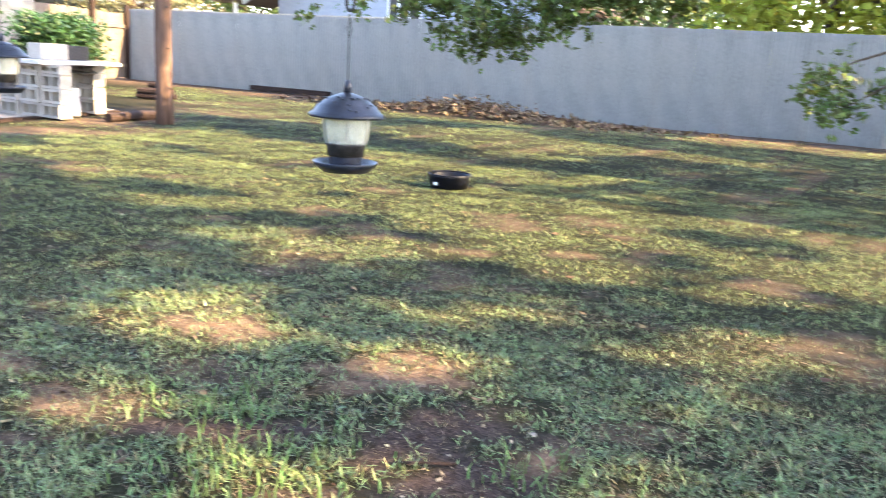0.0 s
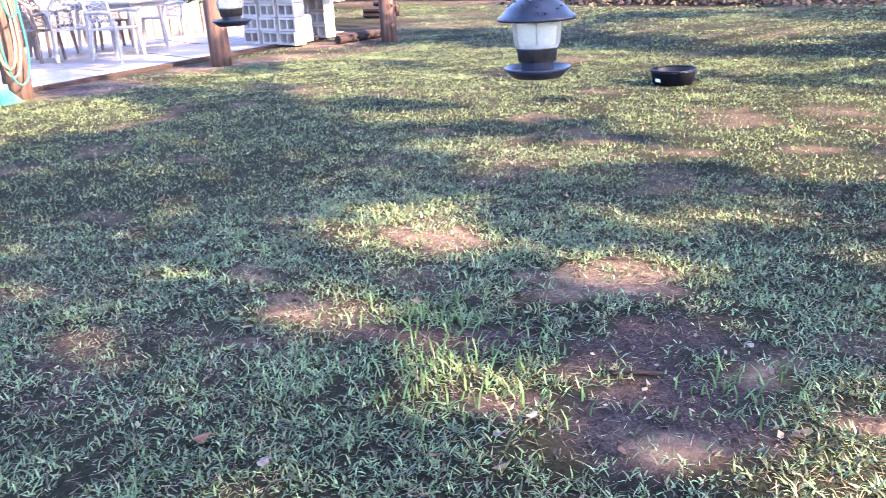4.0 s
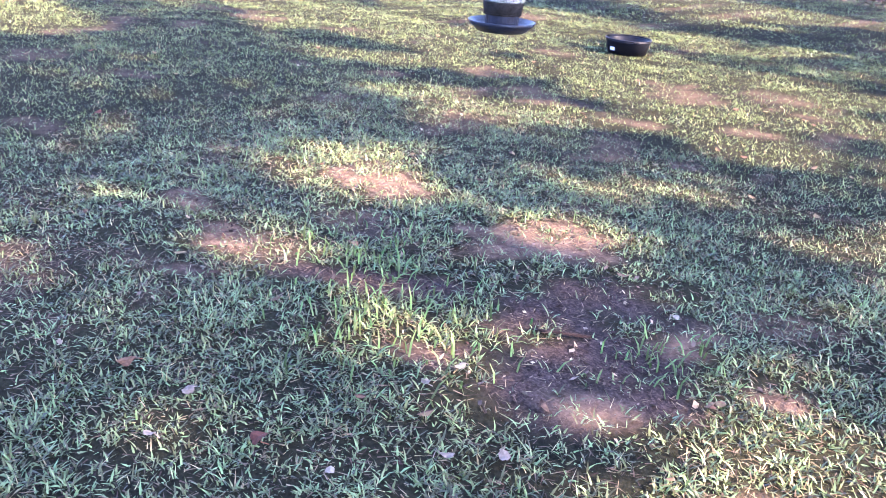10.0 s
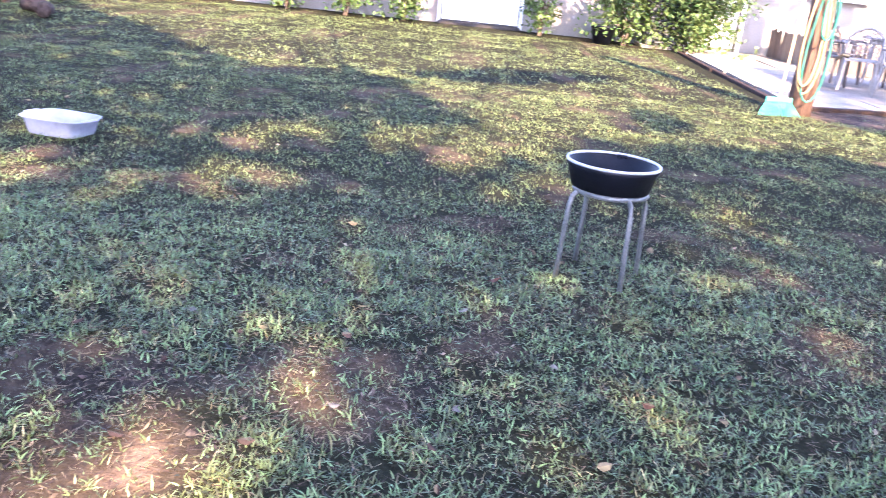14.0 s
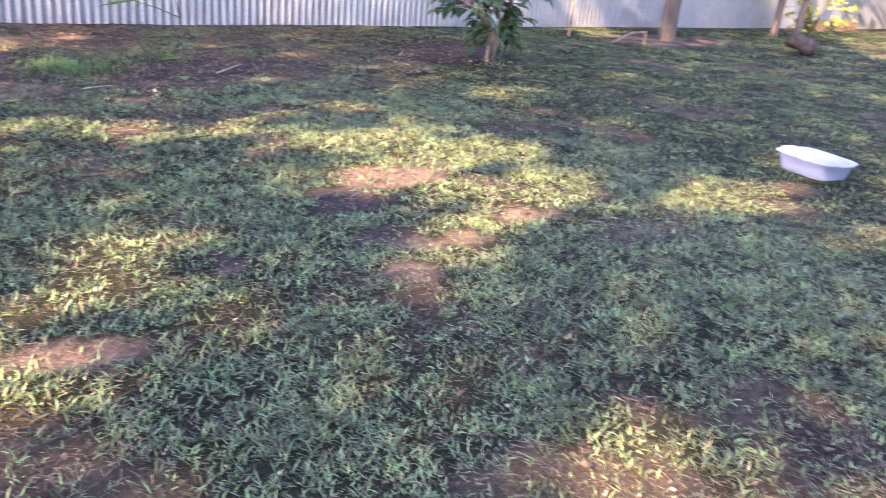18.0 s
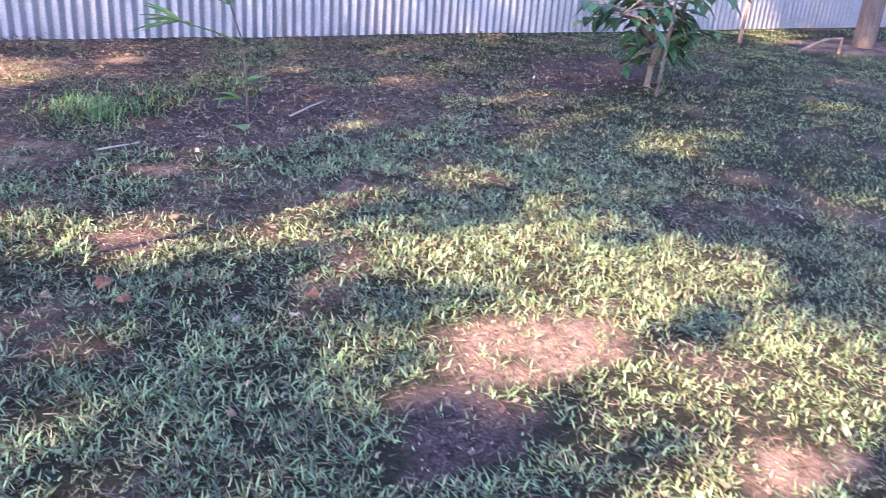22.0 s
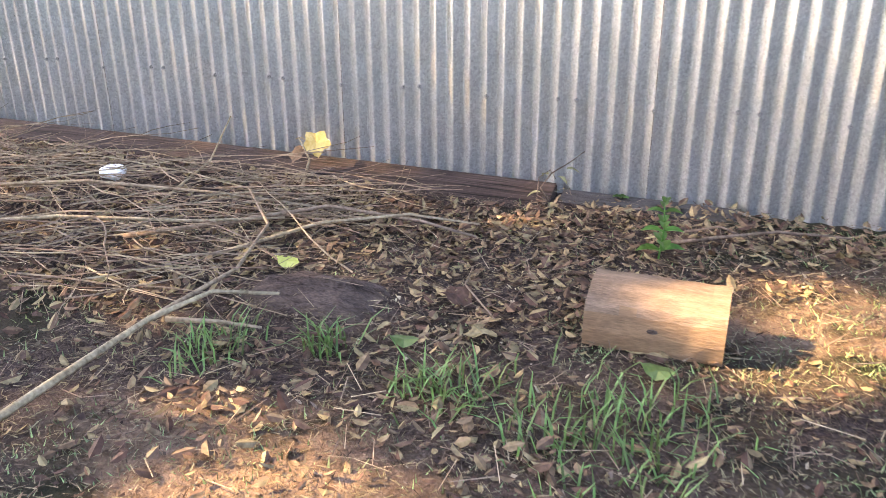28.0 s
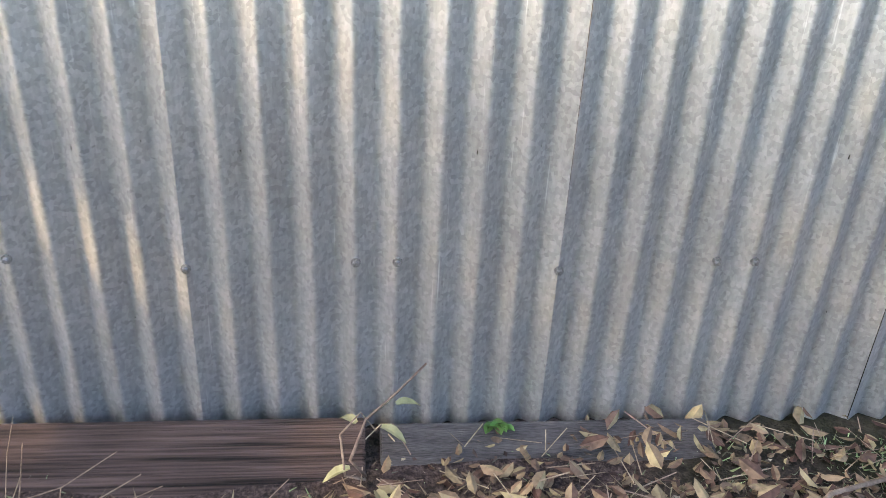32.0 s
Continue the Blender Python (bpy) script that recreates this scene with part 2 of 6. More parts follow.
M["weed"] = mat("fresh_weed_leaf", (0.045, 0.12, 0.022), (0.105, 0.22, 0.05), 8, 0.5, 0.1, vary=0.3, trans=0.45)
M["dry"] = mat("dry_leaf", (0.075, 0.050, 0.033), (0.225, 0.152, 0.096), 7, 0.75, 0.3, vary=0.65, trans=0.15)
M["heap"] = mat("old_leaf", (0.052, 0.035, 0.023), (0.185, 0.122, 0.075), 7, 0.85, 0.3, vary=0.6)
M["dry_yellow"] = mat("yellow_dead_leaf", (0.55, 0.36, 0.10), (0.74, 0.56, 0.24), 9, 0.7, 0.2, trans=0.3)
M["pale_leaf"] = mat("pale_dead_leaf", (0.12, 0.10, 0.078), (0.23, 0.20, 0.165), 14, 0.7, 0.2, vary=0.25)
M["rust_leaf"] = mat("rust_dead_leaf", (0.07, 0.032, 0.018), (0.17, 0.08, 0.045), 14, 0.75, 0.2, vary=0.3)
M["yleaf"] = mat("lime_dead_leaf", (0.42, 0.44, 0.10), (0.60, 0.60, 0.20), 9, 0.7, 0.2, trans=0.3)
M["mound"] = mat("bark_mulch", (0.024, 0.017, 0.015), (0.12, 0.088, 0.075), 14, 0.95, 1.0, 0, (0.6, 3.0, 1))
M["glass"] = mat("window_glass", (0.03, 0.035, 0.04), (0.05, 0.055, 0.06), 3, 0.08, 0.0)
M["glass"].node_tree.nodes["Principled BSDF"].inputs["Specular IOR Level"].default_value = 0.12
M["blind"] = mat("window_blind", (0.05, 0.05, 0.05), (0.10, 0.095, 0.09), 3, 0.7, 0.0)
M["paper"] = mat("white_scrap", (0.74, 0.74, 0.74), (0.86, 0.86, 0.86), 10, 0.6, 0.2)
M["clear"] = bpy.data.materials.new("clear_plastic")
M["clear"].use_nodes = True
_b = M["clear"].node_tree.nodes["Principled BSDF"]
_b.inputs["Base Color"].default_value = (0.86, 0.86, 0.78, 1)
_b.inputs["Transmission Weight"].default_value = 0.78
_b.inputs["Roughness"].default_value = 0.22
_b.inputs["IOR"].default_value = 1.15


# ---- helpers of this scene ----
def thing(name, x=0, y=0, z=0, rz=0, label="", category="", group="", kind="", rx=0, ry=0):
    ob = new(name)
    ob.empty_display_size = 0.1
    ob.matrix_basis = pose(x, y, z, rx, ry, rz)
    return tagged(ob, label, category, group, kind)


def link_mesh(name, me, material, parent=None, label="", smooth=False):
    if material:
        me.materials.clear()
        me.materials.append(material)
    if smooth:
        me.polygons.foreach_set("use_smooth", [True] * len(me.polygons))
    ob = new(name, me)
    if parent:
        ob.parent = parent
    if label:
        ob["label"] = label
    return ob


def part(name, bm, material, parent=None, label="", smooth=False):
    me = bpy.data.meshes.new(name)
    bm.to_mesh(me)
    bm.free()
    return link_mesh(name, me, material, parent, label, smooth)


def raw(name, verts, faces, material, parent=None, label="", smooth=False):
    me = bpy.data.meshes.new(name)
    me.from_pydata([tuple(v) for v in verts], [], [tuple(f) for f in faces])
    me.update()
    return link_mesh(name, me, material, parent, label, smooth)


def tri_soup(name, verts, nper, material, parent=None, label=""):
    """Many faces of nper corners each, from one array of corners."""
    verts = np.asarray(verts, np.float32).reshape(-1, 3)
    nf = len(verts) // nper
    me = bpy.data.meshes.new(name)
    me.vertices.add(len(verts))
    me.vertices.foreach_set("co", verts.ravel())
    me.loops.add(len(verts))
    me.loops.foreach_set("vertex_index", np.arange(len(verts), dtype=np.int32))
    me.polygons.add(nf)
    me.polygons.foreach_set("loop_start", np.arange(0, len(verts), nper, dtype=np.int32))
    me.update(calc_edges=True)
    return link_mesh(name, me, material, parent, label)


def box(sx, sy, sz, cx=0, cy=0, cz=0, bevel=0.0, bm=None, m=None):
    bm = bm or bmesh.new()
    got = bmesh.ops.create_cube(bm, size=1)["verts"]
    t = Matrix.Translation((cx, cy, cz)) @ (m or Matrix()) @ Matrix.Diagonal((sx, sy, sz, 1))
    bmesh.ops.transform(bm, matrix=t, verts=got)
    if bevel:
        edges = list({e for v in got for e in v.link_edges})
        bmesh.ops.bevel(bm, geom=edges, offset=bevel, segments=2, affect="EDGES", profile=0.6)
    return bm


def tube(points, radii, sides=8, bm=None, cap=True):
    """A tube through points, with one radius or one for each point."""
    bm = bm or bmesh.new()
    pts = [Vector(p) for p in points]
    if not isinstance(radii, (list, tuple)):
        radii = [radii] * len(pts)
    rings = []
    up = Vector((0.13, 0.21, 0.97))
    for i, p in enumerate(pts):
        d = (pts[min(i + 1, len(pts) - 1)] - pts[max(i - 1, 0)]).normalized()
        a = d.cross(up)
        if a.length < 0.05:
            a = d.cross(Vector((1, 0.2, 0)))
        a.normalize()
        b = d.cross(a)
        rings.append([bm.verts.new(p + radii[i] * (math.cos(k * math.tau / sides) * a + math.sin(k * math.tau / sides) * b)) for k in range(sides)])
    for r, s in zip(rings, rings[1:]):
        for k in range(sides):
            bm.faces.new((r[k], r[(k + 1) % sides], s[(k + 1) % sides], s[k]))
    if cap and sides > 2:
        bm.faces.new(rings[0][::-1])
        bm.faces.new(rings[-1])
    return bm


def lathe(profile, sides=32, bm=None):
    """A turned shape from (radius, height) rows."""
    bm = bm or bmesh.new()
    rings = [[bm.verts.new((r * math.cos(k * math.tau / sides), r * math.sin(k * math.tau / sides), z)) for k in range(sides)] for r, z in profile]
    for r, s in zip(rings, rings[1:]):
        for k in range(sides):
            bm.faces.new((r[k], r[(k + 1) % sides], s[(k + 1) % sides], s[k]))
    return bm


def wob(x, y, s=1.0, seed=0.0):
    return noise.noise(Vector((x * s, y * s, seed)))


def leaf_cloud(centres, size, rng, droop=0.3, lobes=False, fold=0.25, wide=0.36, flat=1.0):
    """Corners of many small leaves: each a folded pair of quads round its midrib."""
    n = len(centres)
    c = np.asarray(centres, np.float32)
    az = rng.uniform(0, 2 * np.pi, n)
    tilt = rng.normal(-droop, 0.55 * flat, n)
    roll = rng.normal(0, 0.6 * flat, n)
    d = np.stack([np.cos(az) * np.cos(tilt), np.sin(az) * np.cos(tilt), np.sin(tilt)], 1)
    s = np.stack([-np.sin(az), np.cos(az), np.zeros(n)], 1)
    u = np.cross(d, s)
    side = s * np.cos(roll)[:, None] + u * np.sin(roll)[:, None]
    nor = np.cross(side, d)
    sz = (size * rng.uniform(0.55, 1.4, n))[:, None]
    w = wide if not lobes else 0.5
    base, tip = c, c + d * sz
    out = []
    for sg in (-1, 1):
        m1 = c + d * sz * 0.3 + side * sz * w * sg * 0.9 + nor * sz * fold * 0.35
        m2 = c + d * sz * (0.72 if not lobes else 0.62) + side * sz * w * sg * (0.75 if not lobes else 0.95) + nor * sz * fold * 0.35
        if lobes:
            mid = c + d * sz * 0.55
            q = [base, m1, mid, mid, m2, tip] if sg > 0 else [base, mid, m1, mid, tip, m2]
            out.append(np.stack(q, 1).reshape(n, 2, 3, 3))
        else:
            q = [base, m1, m2, tip] if sg > 0 else [base, tip, m2, m1]
            out.append(np.stack(q, 1)[:, None])
    return np.concatenate(out, 1)


def shrub(name, x, y, h, w, material, label, seed, n=900, leaf=0.07, stems=5, group=""):
    rng = np.random.default_rng(seed)
    ob = thing(name, x, y, 0, 0, label, "shrub", group)
    tips = []
    bm = bmesh.new()
    for i in range(stems):
        a = rng.uniform(0, 6.28)
        r = w * rng.uniform(0.12, 0.42)
        p = [(0.03 * math.cos(a), 0.03 * math.sin(a), 0)]
        for k in (0.35, 0.7, 1.0):
            p.append((r * k * math.cos(a) + rng.normal(0, 0.03), r * k * math.sin(a) + rng.normal(0, 0.03), h * k * rng.uniform(0.75, 0.95)))
        tube(p, [0.022, 0.016, 0.010, 0.005], 6, bm)
        tips += p[1:]
    part("stem", bm, M["bark"], ob)
    tips = np.array(tips)
    k = rng.integers(0, len(tips), n // 12)
    cl = tips[k] + rng.normal(0, 1, (len(k), 3)) * np.array([w * 0.22, w * 0.22, h * 0.13])
    pts = np.repeat(cl, 12, 0) + rng.normal(0, 1, (len(cl) * 12, 3)) * np.array([0.09, 0.09, 0.07]) * max(w, h) * 0.8
    pts = pts[(pts[:, 2] > 0.06) & (pts[:, 2] < h * 1.08)]
    tri_soup("crown", leaf_cloud(pts, leaf, rng), 4, material, ob)
    return ob


# ---- ground ----
# Bare earth on the lawn: centre, half widths, turn in degrees.
BARE_FEED = [(1.34, -10.29, 0.42, 0.30, -67), (2.02, -10.07, 0.31, 0.10, 35), (1.89, -10.79, 0.27, 0.21, 46), (2.75, -10.80, 0.24, 0.18, 0), (2.55, -9.96, 0.13, 0.09, 10), (3.02, -10.06, 0.15, 0.09, 11),
             (0.66, -9.89, 0.20, 0.11, 45), (1.15, -10.50, 0.16, 0.10, 47), (1.16, -10.00, 0.13, 0.07, 38), (2.42, -9.69, 0.11, 0.05, 28), (1.66, -9.90, 0.12, 0.06, 33), (0.84, -10.42, 0.08, 0.05, 56)]
BARE_LAWN = [(1.97, -5.01, 0.20, 0.14, -5), (1.90, -5.40, 0.19, 0.08, -20), (1.92, -5.54, 0.14, 0.07, -25), (2.36, -4.76, 0.30, 0.19, -5), (1.26, -5.36, 0.08, 0.05, 70), (0.64, -5.78, 0.15, 0.10, -36),
             (0.23, -5.81, 0.13, 0.08, -73), (2.18, -5.60, 0.10, 0.07, 0), (2.61, -5.47, 0.15, 0.08, -11), (1.76, -5.73, 0.10, 0.07, -20), (0.41, -4.38, 0.18, 0.10, -74), (1.56, -3.65, 0.11, 0.09, 0),
             (1.80, -2.95, 0.15, 0.08, 0), (2.49, -3.39, 0.12, 0.08, 20), (1.72, -7.30, 0.13, 0.10, 0)]
BARE_FENCE = [(2.31, -2.30, 0.68, 0.48, 33), (1.20, -2.60, 0.42, 0.25, 0), (1.45, -0.92, 0.30, 0.20, 40), (0.15, -2.10, 0.50, 0.28, 0), (-1.30, -0.70, 3.0, 0.95, 0), (0.45, -1.75, 0.90, 0.60, 0), (5.20, -1.65, 0.85, 0.42, 30)]
# Pale sand without humus, mostly under canopy gaps: sunlight put into the colour.
SANDY_SUNLIT = [(2.55, -9.96, 0.15, 0.10, 10), (2.38, -4.76, 0.38, 0.25, -5), (2.61, -5.47, 0.18, 0.10, -11), (2.18, -5.60, 0.14, 0.09, 0), (1.92, -5.55, 0.14, 0.08, -25), (1.76, -5.73, 0.14, 0.09, -20), (0.66, -9.89, 0.2, 0.12, 45),
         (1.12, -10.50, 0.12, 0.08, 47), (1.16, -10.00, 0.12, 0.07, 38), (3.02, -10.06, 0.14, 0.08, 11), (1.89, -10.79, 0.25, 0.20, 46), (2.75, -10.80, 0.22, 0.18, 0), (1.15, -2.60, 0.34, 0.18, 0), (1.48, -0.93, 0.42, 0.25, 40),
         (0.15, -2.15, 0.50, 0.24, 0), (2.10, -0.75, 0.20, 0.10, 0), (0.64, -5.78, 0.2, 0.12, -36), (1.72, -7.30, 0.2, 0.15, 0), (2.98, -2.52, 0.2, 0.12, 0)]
# Dark ground rich in humus; the lawn spots put shade into the earth colour.
HUMUS_AND_SHADE = [(1.36, -10.29, 0.50, 0.36, -67), (2.02, -10.07, 0.38, 0.14, 35), (2.31, -2.28, 0.82, 0.60, 33), (1.97, -5.02, 0.26, 0.18, -5), (1.88, -5.38, 0.22, 0.08, -20), (5.2, -1.65, 0.95, 0.5, 30), (1.26, -5.36, 0.1, 0.08, 0)]
BARE_FAR = [(9.2, -12.0, 0.45, 0.9, 0), (9.7, -14.2, 0.4, 1.3, 0), (10.1, -16.4, 0.5, 0.9, 0), (9.3, -1.1, 1.0, 0.5, 0), (10.5, -24.9, 16.0, 0.75, 0), (17.3, -8.0, 0.75, 7.0, 0), (8.7, -23.6, 2.4, 0.8, 0)]


def fbm(x, y, s, seed):
    """Smooth noise on arrays, about -1 to 1."""
    out = np.zeros_like(x, dtype=np.float64)
    amp, tot = 1.0, 0.0
    for o in range(3):
        gx, gy = x * s * 2**o + 37.1 * seed, y * s * 2**o - 11.7 * seed
        ix, iy = np.floor(gx).astype(np.int64), np.floor(gy).astype(np.int64)
        fx, fy = gx - ix, gy - iy
        fx, fy = fx * fx * (3 - 2 * fx), fy * fy * (3 - 2 * fy)

        def h(a, b):
            v = np.sin(a * 127.1 + b * 311.7 + seed * 74.7 + o * 19.3) * 43758.5453
            return (v - np.floor(v)) * 2 - 1

        v = (h(ix, iy) * (1 - fx) + h(ix + 1, iy) * fx) * (1 - fy) + (h(ix, iy + 1) * (1 - fx) + h(ix + 1, iy + 1) * fx) * fy
        out, tot, amp = out + v * amp, tot + amp, amp * 0.5
    return out / tot


def spread(x, y, cx, cy, rx, ry, turn):
    """Distance from an ellipse's centre, 1 at its edge."""
    c, s = math.cos(radians(turn)), math.sin(radians(turn))
    u, v = (x - cx) * c + (y - cy) * s, (y - cy) * c - (x - cx) * s
    return np.sqrt((u / rx) ** 2 + (v / ry) ** 2)


def bare(x, y):
    """0 on turf, 1 on bare earth."""
    m = np.zeros_like(x, dtype=np.float64)
    wx, wy = x + 0.09 * fbm(x, y, 3.6, 3) + 0.05 * fbm(x, y, 14, 5), y + 0.08 * fbm(x, y, 3.8, 4) + 0.05 * fbm(x, y, 15, 6)
    for e in BARE_FEED + BARE_LAWN + BARE_FENCE + BARE_FAR:
        m = np.maximum(m, np.clip((1.35 - spread(wx, wy, *e)) / 0.6, 0, 1))
    thin = np.clip((fbm(x, y, 2.6, 7) - 0.05) * 1.7, 0, 0.6)
    m = np.clip(m * (1.0 + 0.8 * fbm(x, y, 9.0, 17)), 0, 1)
    return np.maximum(m, thin)


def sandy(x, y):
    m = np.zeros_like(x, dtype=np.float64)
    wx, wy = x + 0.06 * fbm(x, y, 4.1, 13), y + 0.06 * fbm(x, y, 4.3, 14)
    for e in SANDY_SUNLIT:
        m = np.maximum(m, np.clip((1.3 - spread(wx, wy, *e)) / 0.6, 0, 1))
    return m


def humus(x, y):
    m = np.zeros_like(x, dtype=np.float64)
    for e in HUMUS_AND_SHADE:
        m = np.maximum(m, np.clip((1.3 - spread(x, y, *e)) / 0.5, 0, 1))
    return m


def strip(x, y):
    """Worn ground along the near fence: 1 where turf gives way to litter."""
    s = np.clip((y + 3.4) / 1.3, 0, 1) * np.clip((6.5 - x) / 3.0, 0, 1)
    return s * np.clip(0.78 + 1.3 * fbm(x, y, 2.4, 61), 0, 1)


def height(x, y):
    z = 0.012 * fbm(x, y, 0.9, 1) + 0.008 * fbm(x, y, 4.0, 2)
    z -= 0.05 * np.exp(-(((x - 2.3) / 0.6) ** 2 + ((y + 2.2) / 0.35) ** 2))
    z -= 0.03 * np.exp(-(((x - 1.3) / 0.5) ** 2 + ((y + 4.75) / 0.3) ** 2))
    z += 0.05 * np.exp(-(((x + 0.1) / 0.28) ** 2 + ((y + 1.35) / 0.2) ** 2))
    return z


def ground_axis(near0, near1, step, far0, far1):
    a = list(np.arange(near0, near1 + 1e-6, step))
    lo, hi, d = near0, near1, step
    left, right = [], []
    while lo > far0 or hi < far1:
        d *= 1.28
        if lo > far0:
            lo = max(far0, lo - d)
            left.append(lo)
        if hi < far1:
            hi = min(far1, hi + d)
            right.append(hi)
    return np.array(left[::-1] + a + right)


gx_, gy_ = ground_axis(-2.5, 7.0, 0.05, -900, 900), ground_axis(-13.5, 0.3, 0.05, -900, 900)
GX, GY = np.meshgrid(gx_, gy_)
GZ = np.where((np.abs(GX) < 60) & (np.abs(GY) < 60), height(GX, GY), 0.0)
gv = np.stack([GX, GY, GZ], -1).reshape(-1, 3)
nx_, ny_ = len(gx_), len(gy_)
ii = (np.arange(ny_ - 1)[:, None] * nx_ + np.arange(nx_ - 1)[None]).ravel()
gf = np.stack([ii, ii + 1, ii + nx_ + 1, ii + nx_], 1)
me = bpy.data.meshes.new("ground")
me.vertices.add(len(gv))
me.vertices.foreach_set("co", gv.astype(np.float32).ravel())
me.loops.add(len(gf) * 4)
me.loops.foreach_set("vertex_index", gf.astype(np.int32).ravel())
me.polygons.add(len(gf))
me.polygons.foreach_set("loop_start", np.arange(0, len(gf) * 4, 4, dtype=np.int32))
me.polygons.foreach_set("use_smooth", np.ones(len(gf), bool))
me.update(calc_edges=True)
att = me.attributes.new("earth", "FLOAT", "POINT")
att.data.foreach_set("value", np.clip((np.maximum(bare(GX.ravel(), GY.ravel()), 0.95 * strip(GX.ravel(), GY.ravel())) - 0.4) / 0.5, 0, 1).astype(np.float32))
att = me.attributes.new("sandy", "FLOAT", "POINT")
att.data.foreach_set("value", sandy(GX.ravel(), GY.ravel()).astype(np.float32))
att = me.attributes.new("litter", "FLOAT", "POINT")
lit_ = np.clip((GY.ravel() + 1.9) / 0.6, 0, 1) * np.clip((1.6 - GX.ravel()) / 0.8, 0, 1)
att.data.foreach_set("value", np.maximum(np.maximum(lit_, 0.95 * strip(GX.ravel(), GY.ravel())), humus(GX.ravel(), GY.ravel())).astype(np.float32))


def ground_material():
    m = bpy.data.materials.new("lawn_soil")
    m.use_nodes = True
    n, l = m.node_tree.nodes, m.node_tree.links
    bsdf = n["Principled BSDF"]
    co = n.new("ShaderNodeTexCoord")

    def tex(scale, detail=6):
        t = n.new("ShaderNodeTexNoise")
        t.inputs["Scale"].default_value, t.inputs["Detail"].default_value = scale, detail
        t.inputs["Roughness"].default_value = 0.65
        l.new(co.outputs["Object"], t.inputs["Vector"])
        return t.outputs["Fac"]

    def ramp(src, a, b, p=0.35, q=0.65):
        r = n.new("ShaderNodeValToRGB")
        r.color_ramp.elements[0].position, r.color_ramp.elements[1].position = p, q
        r.color_ramp.elements[0].color, r.color_ramp.elements[1].color = (*a, 1), (*b, 1)
        l.new(src, r.inputs["Fac"])
        return r.outputs["Color"]

    def mix(f, a, b):
        x = n.new("ShaderNodeMix")
        x.data_type = "RGBA"
        l.new(f, x.inputs["Factor"])
        l.new(a, x.inputs["A"])
        l.new(b, x.inputs["B"])
        return x.outputs["Result"]

    def attr(name):
        a = n.new("ShaderNodeAttribute")
        a.attribute_name = name
        return a.outputs["Fac"]

    # Near-black under the blades: shade in the gaps is put into this colour.
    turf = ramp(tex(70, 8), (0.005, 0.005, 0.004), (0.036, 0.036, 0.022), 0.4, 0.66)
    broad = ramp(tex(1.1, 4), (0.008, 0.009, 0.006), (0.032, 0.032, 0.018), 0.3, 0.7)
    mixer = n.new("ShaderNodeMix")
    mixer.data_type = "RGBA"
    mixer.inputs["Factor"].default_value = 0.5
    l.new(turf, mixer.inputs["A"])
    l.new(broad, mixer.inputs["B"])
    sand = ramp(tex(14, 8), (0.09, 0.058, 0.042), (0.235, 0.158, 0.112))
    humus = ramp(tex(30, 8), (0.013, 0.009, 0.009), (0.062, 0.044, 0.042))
    speck = ramp(tex(120, 3), (0.03, 0.022, 0.019), (0.22, 0.165, 0.13), 0.45, 0.75)
    soil = mix(ramp(tex(2.3, 5), (0, 0, 0), (1, 1, 1), 0.42, 0.62), sand, humus)
    soil = mix(attr("litter"), soil, humus)
    # Spots at the sun gaps also turn paler in base colour.
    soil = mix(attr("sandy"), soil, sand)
    s2 = n.new("ShaderNodeMix")
    s2.data_type = "RGBA"
    s2.inputs["Factor"].default_value = 0.3
    l.new(soil, s2.inputs["A"])
    l.new(speck, s2.inputs["B"])
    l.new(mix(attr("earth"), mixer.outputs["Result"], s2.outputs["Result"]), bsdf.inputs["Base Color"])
    bsdf.inputs["Roughness"].default_value = 0.95
    bsdf.inputs["Specular IOR Level"].default_value = 0.05
    bp = n.new("ShaderNodeBump")
    bp.inputs["Strength"].default_value, bp.inputs["Distance"].default_value = 0.9, 0.02
    l.new(tex(45, 8), bp.inputs["Height"])
    l.new(bp.outputs[0], bsdf.inputs["Normal"])
    return m


ground = link_mesh("ground", me, ground_material())
tagged(ground, "sandy lawn soil, bare in patches, under short turf", "ground", kind="structure")


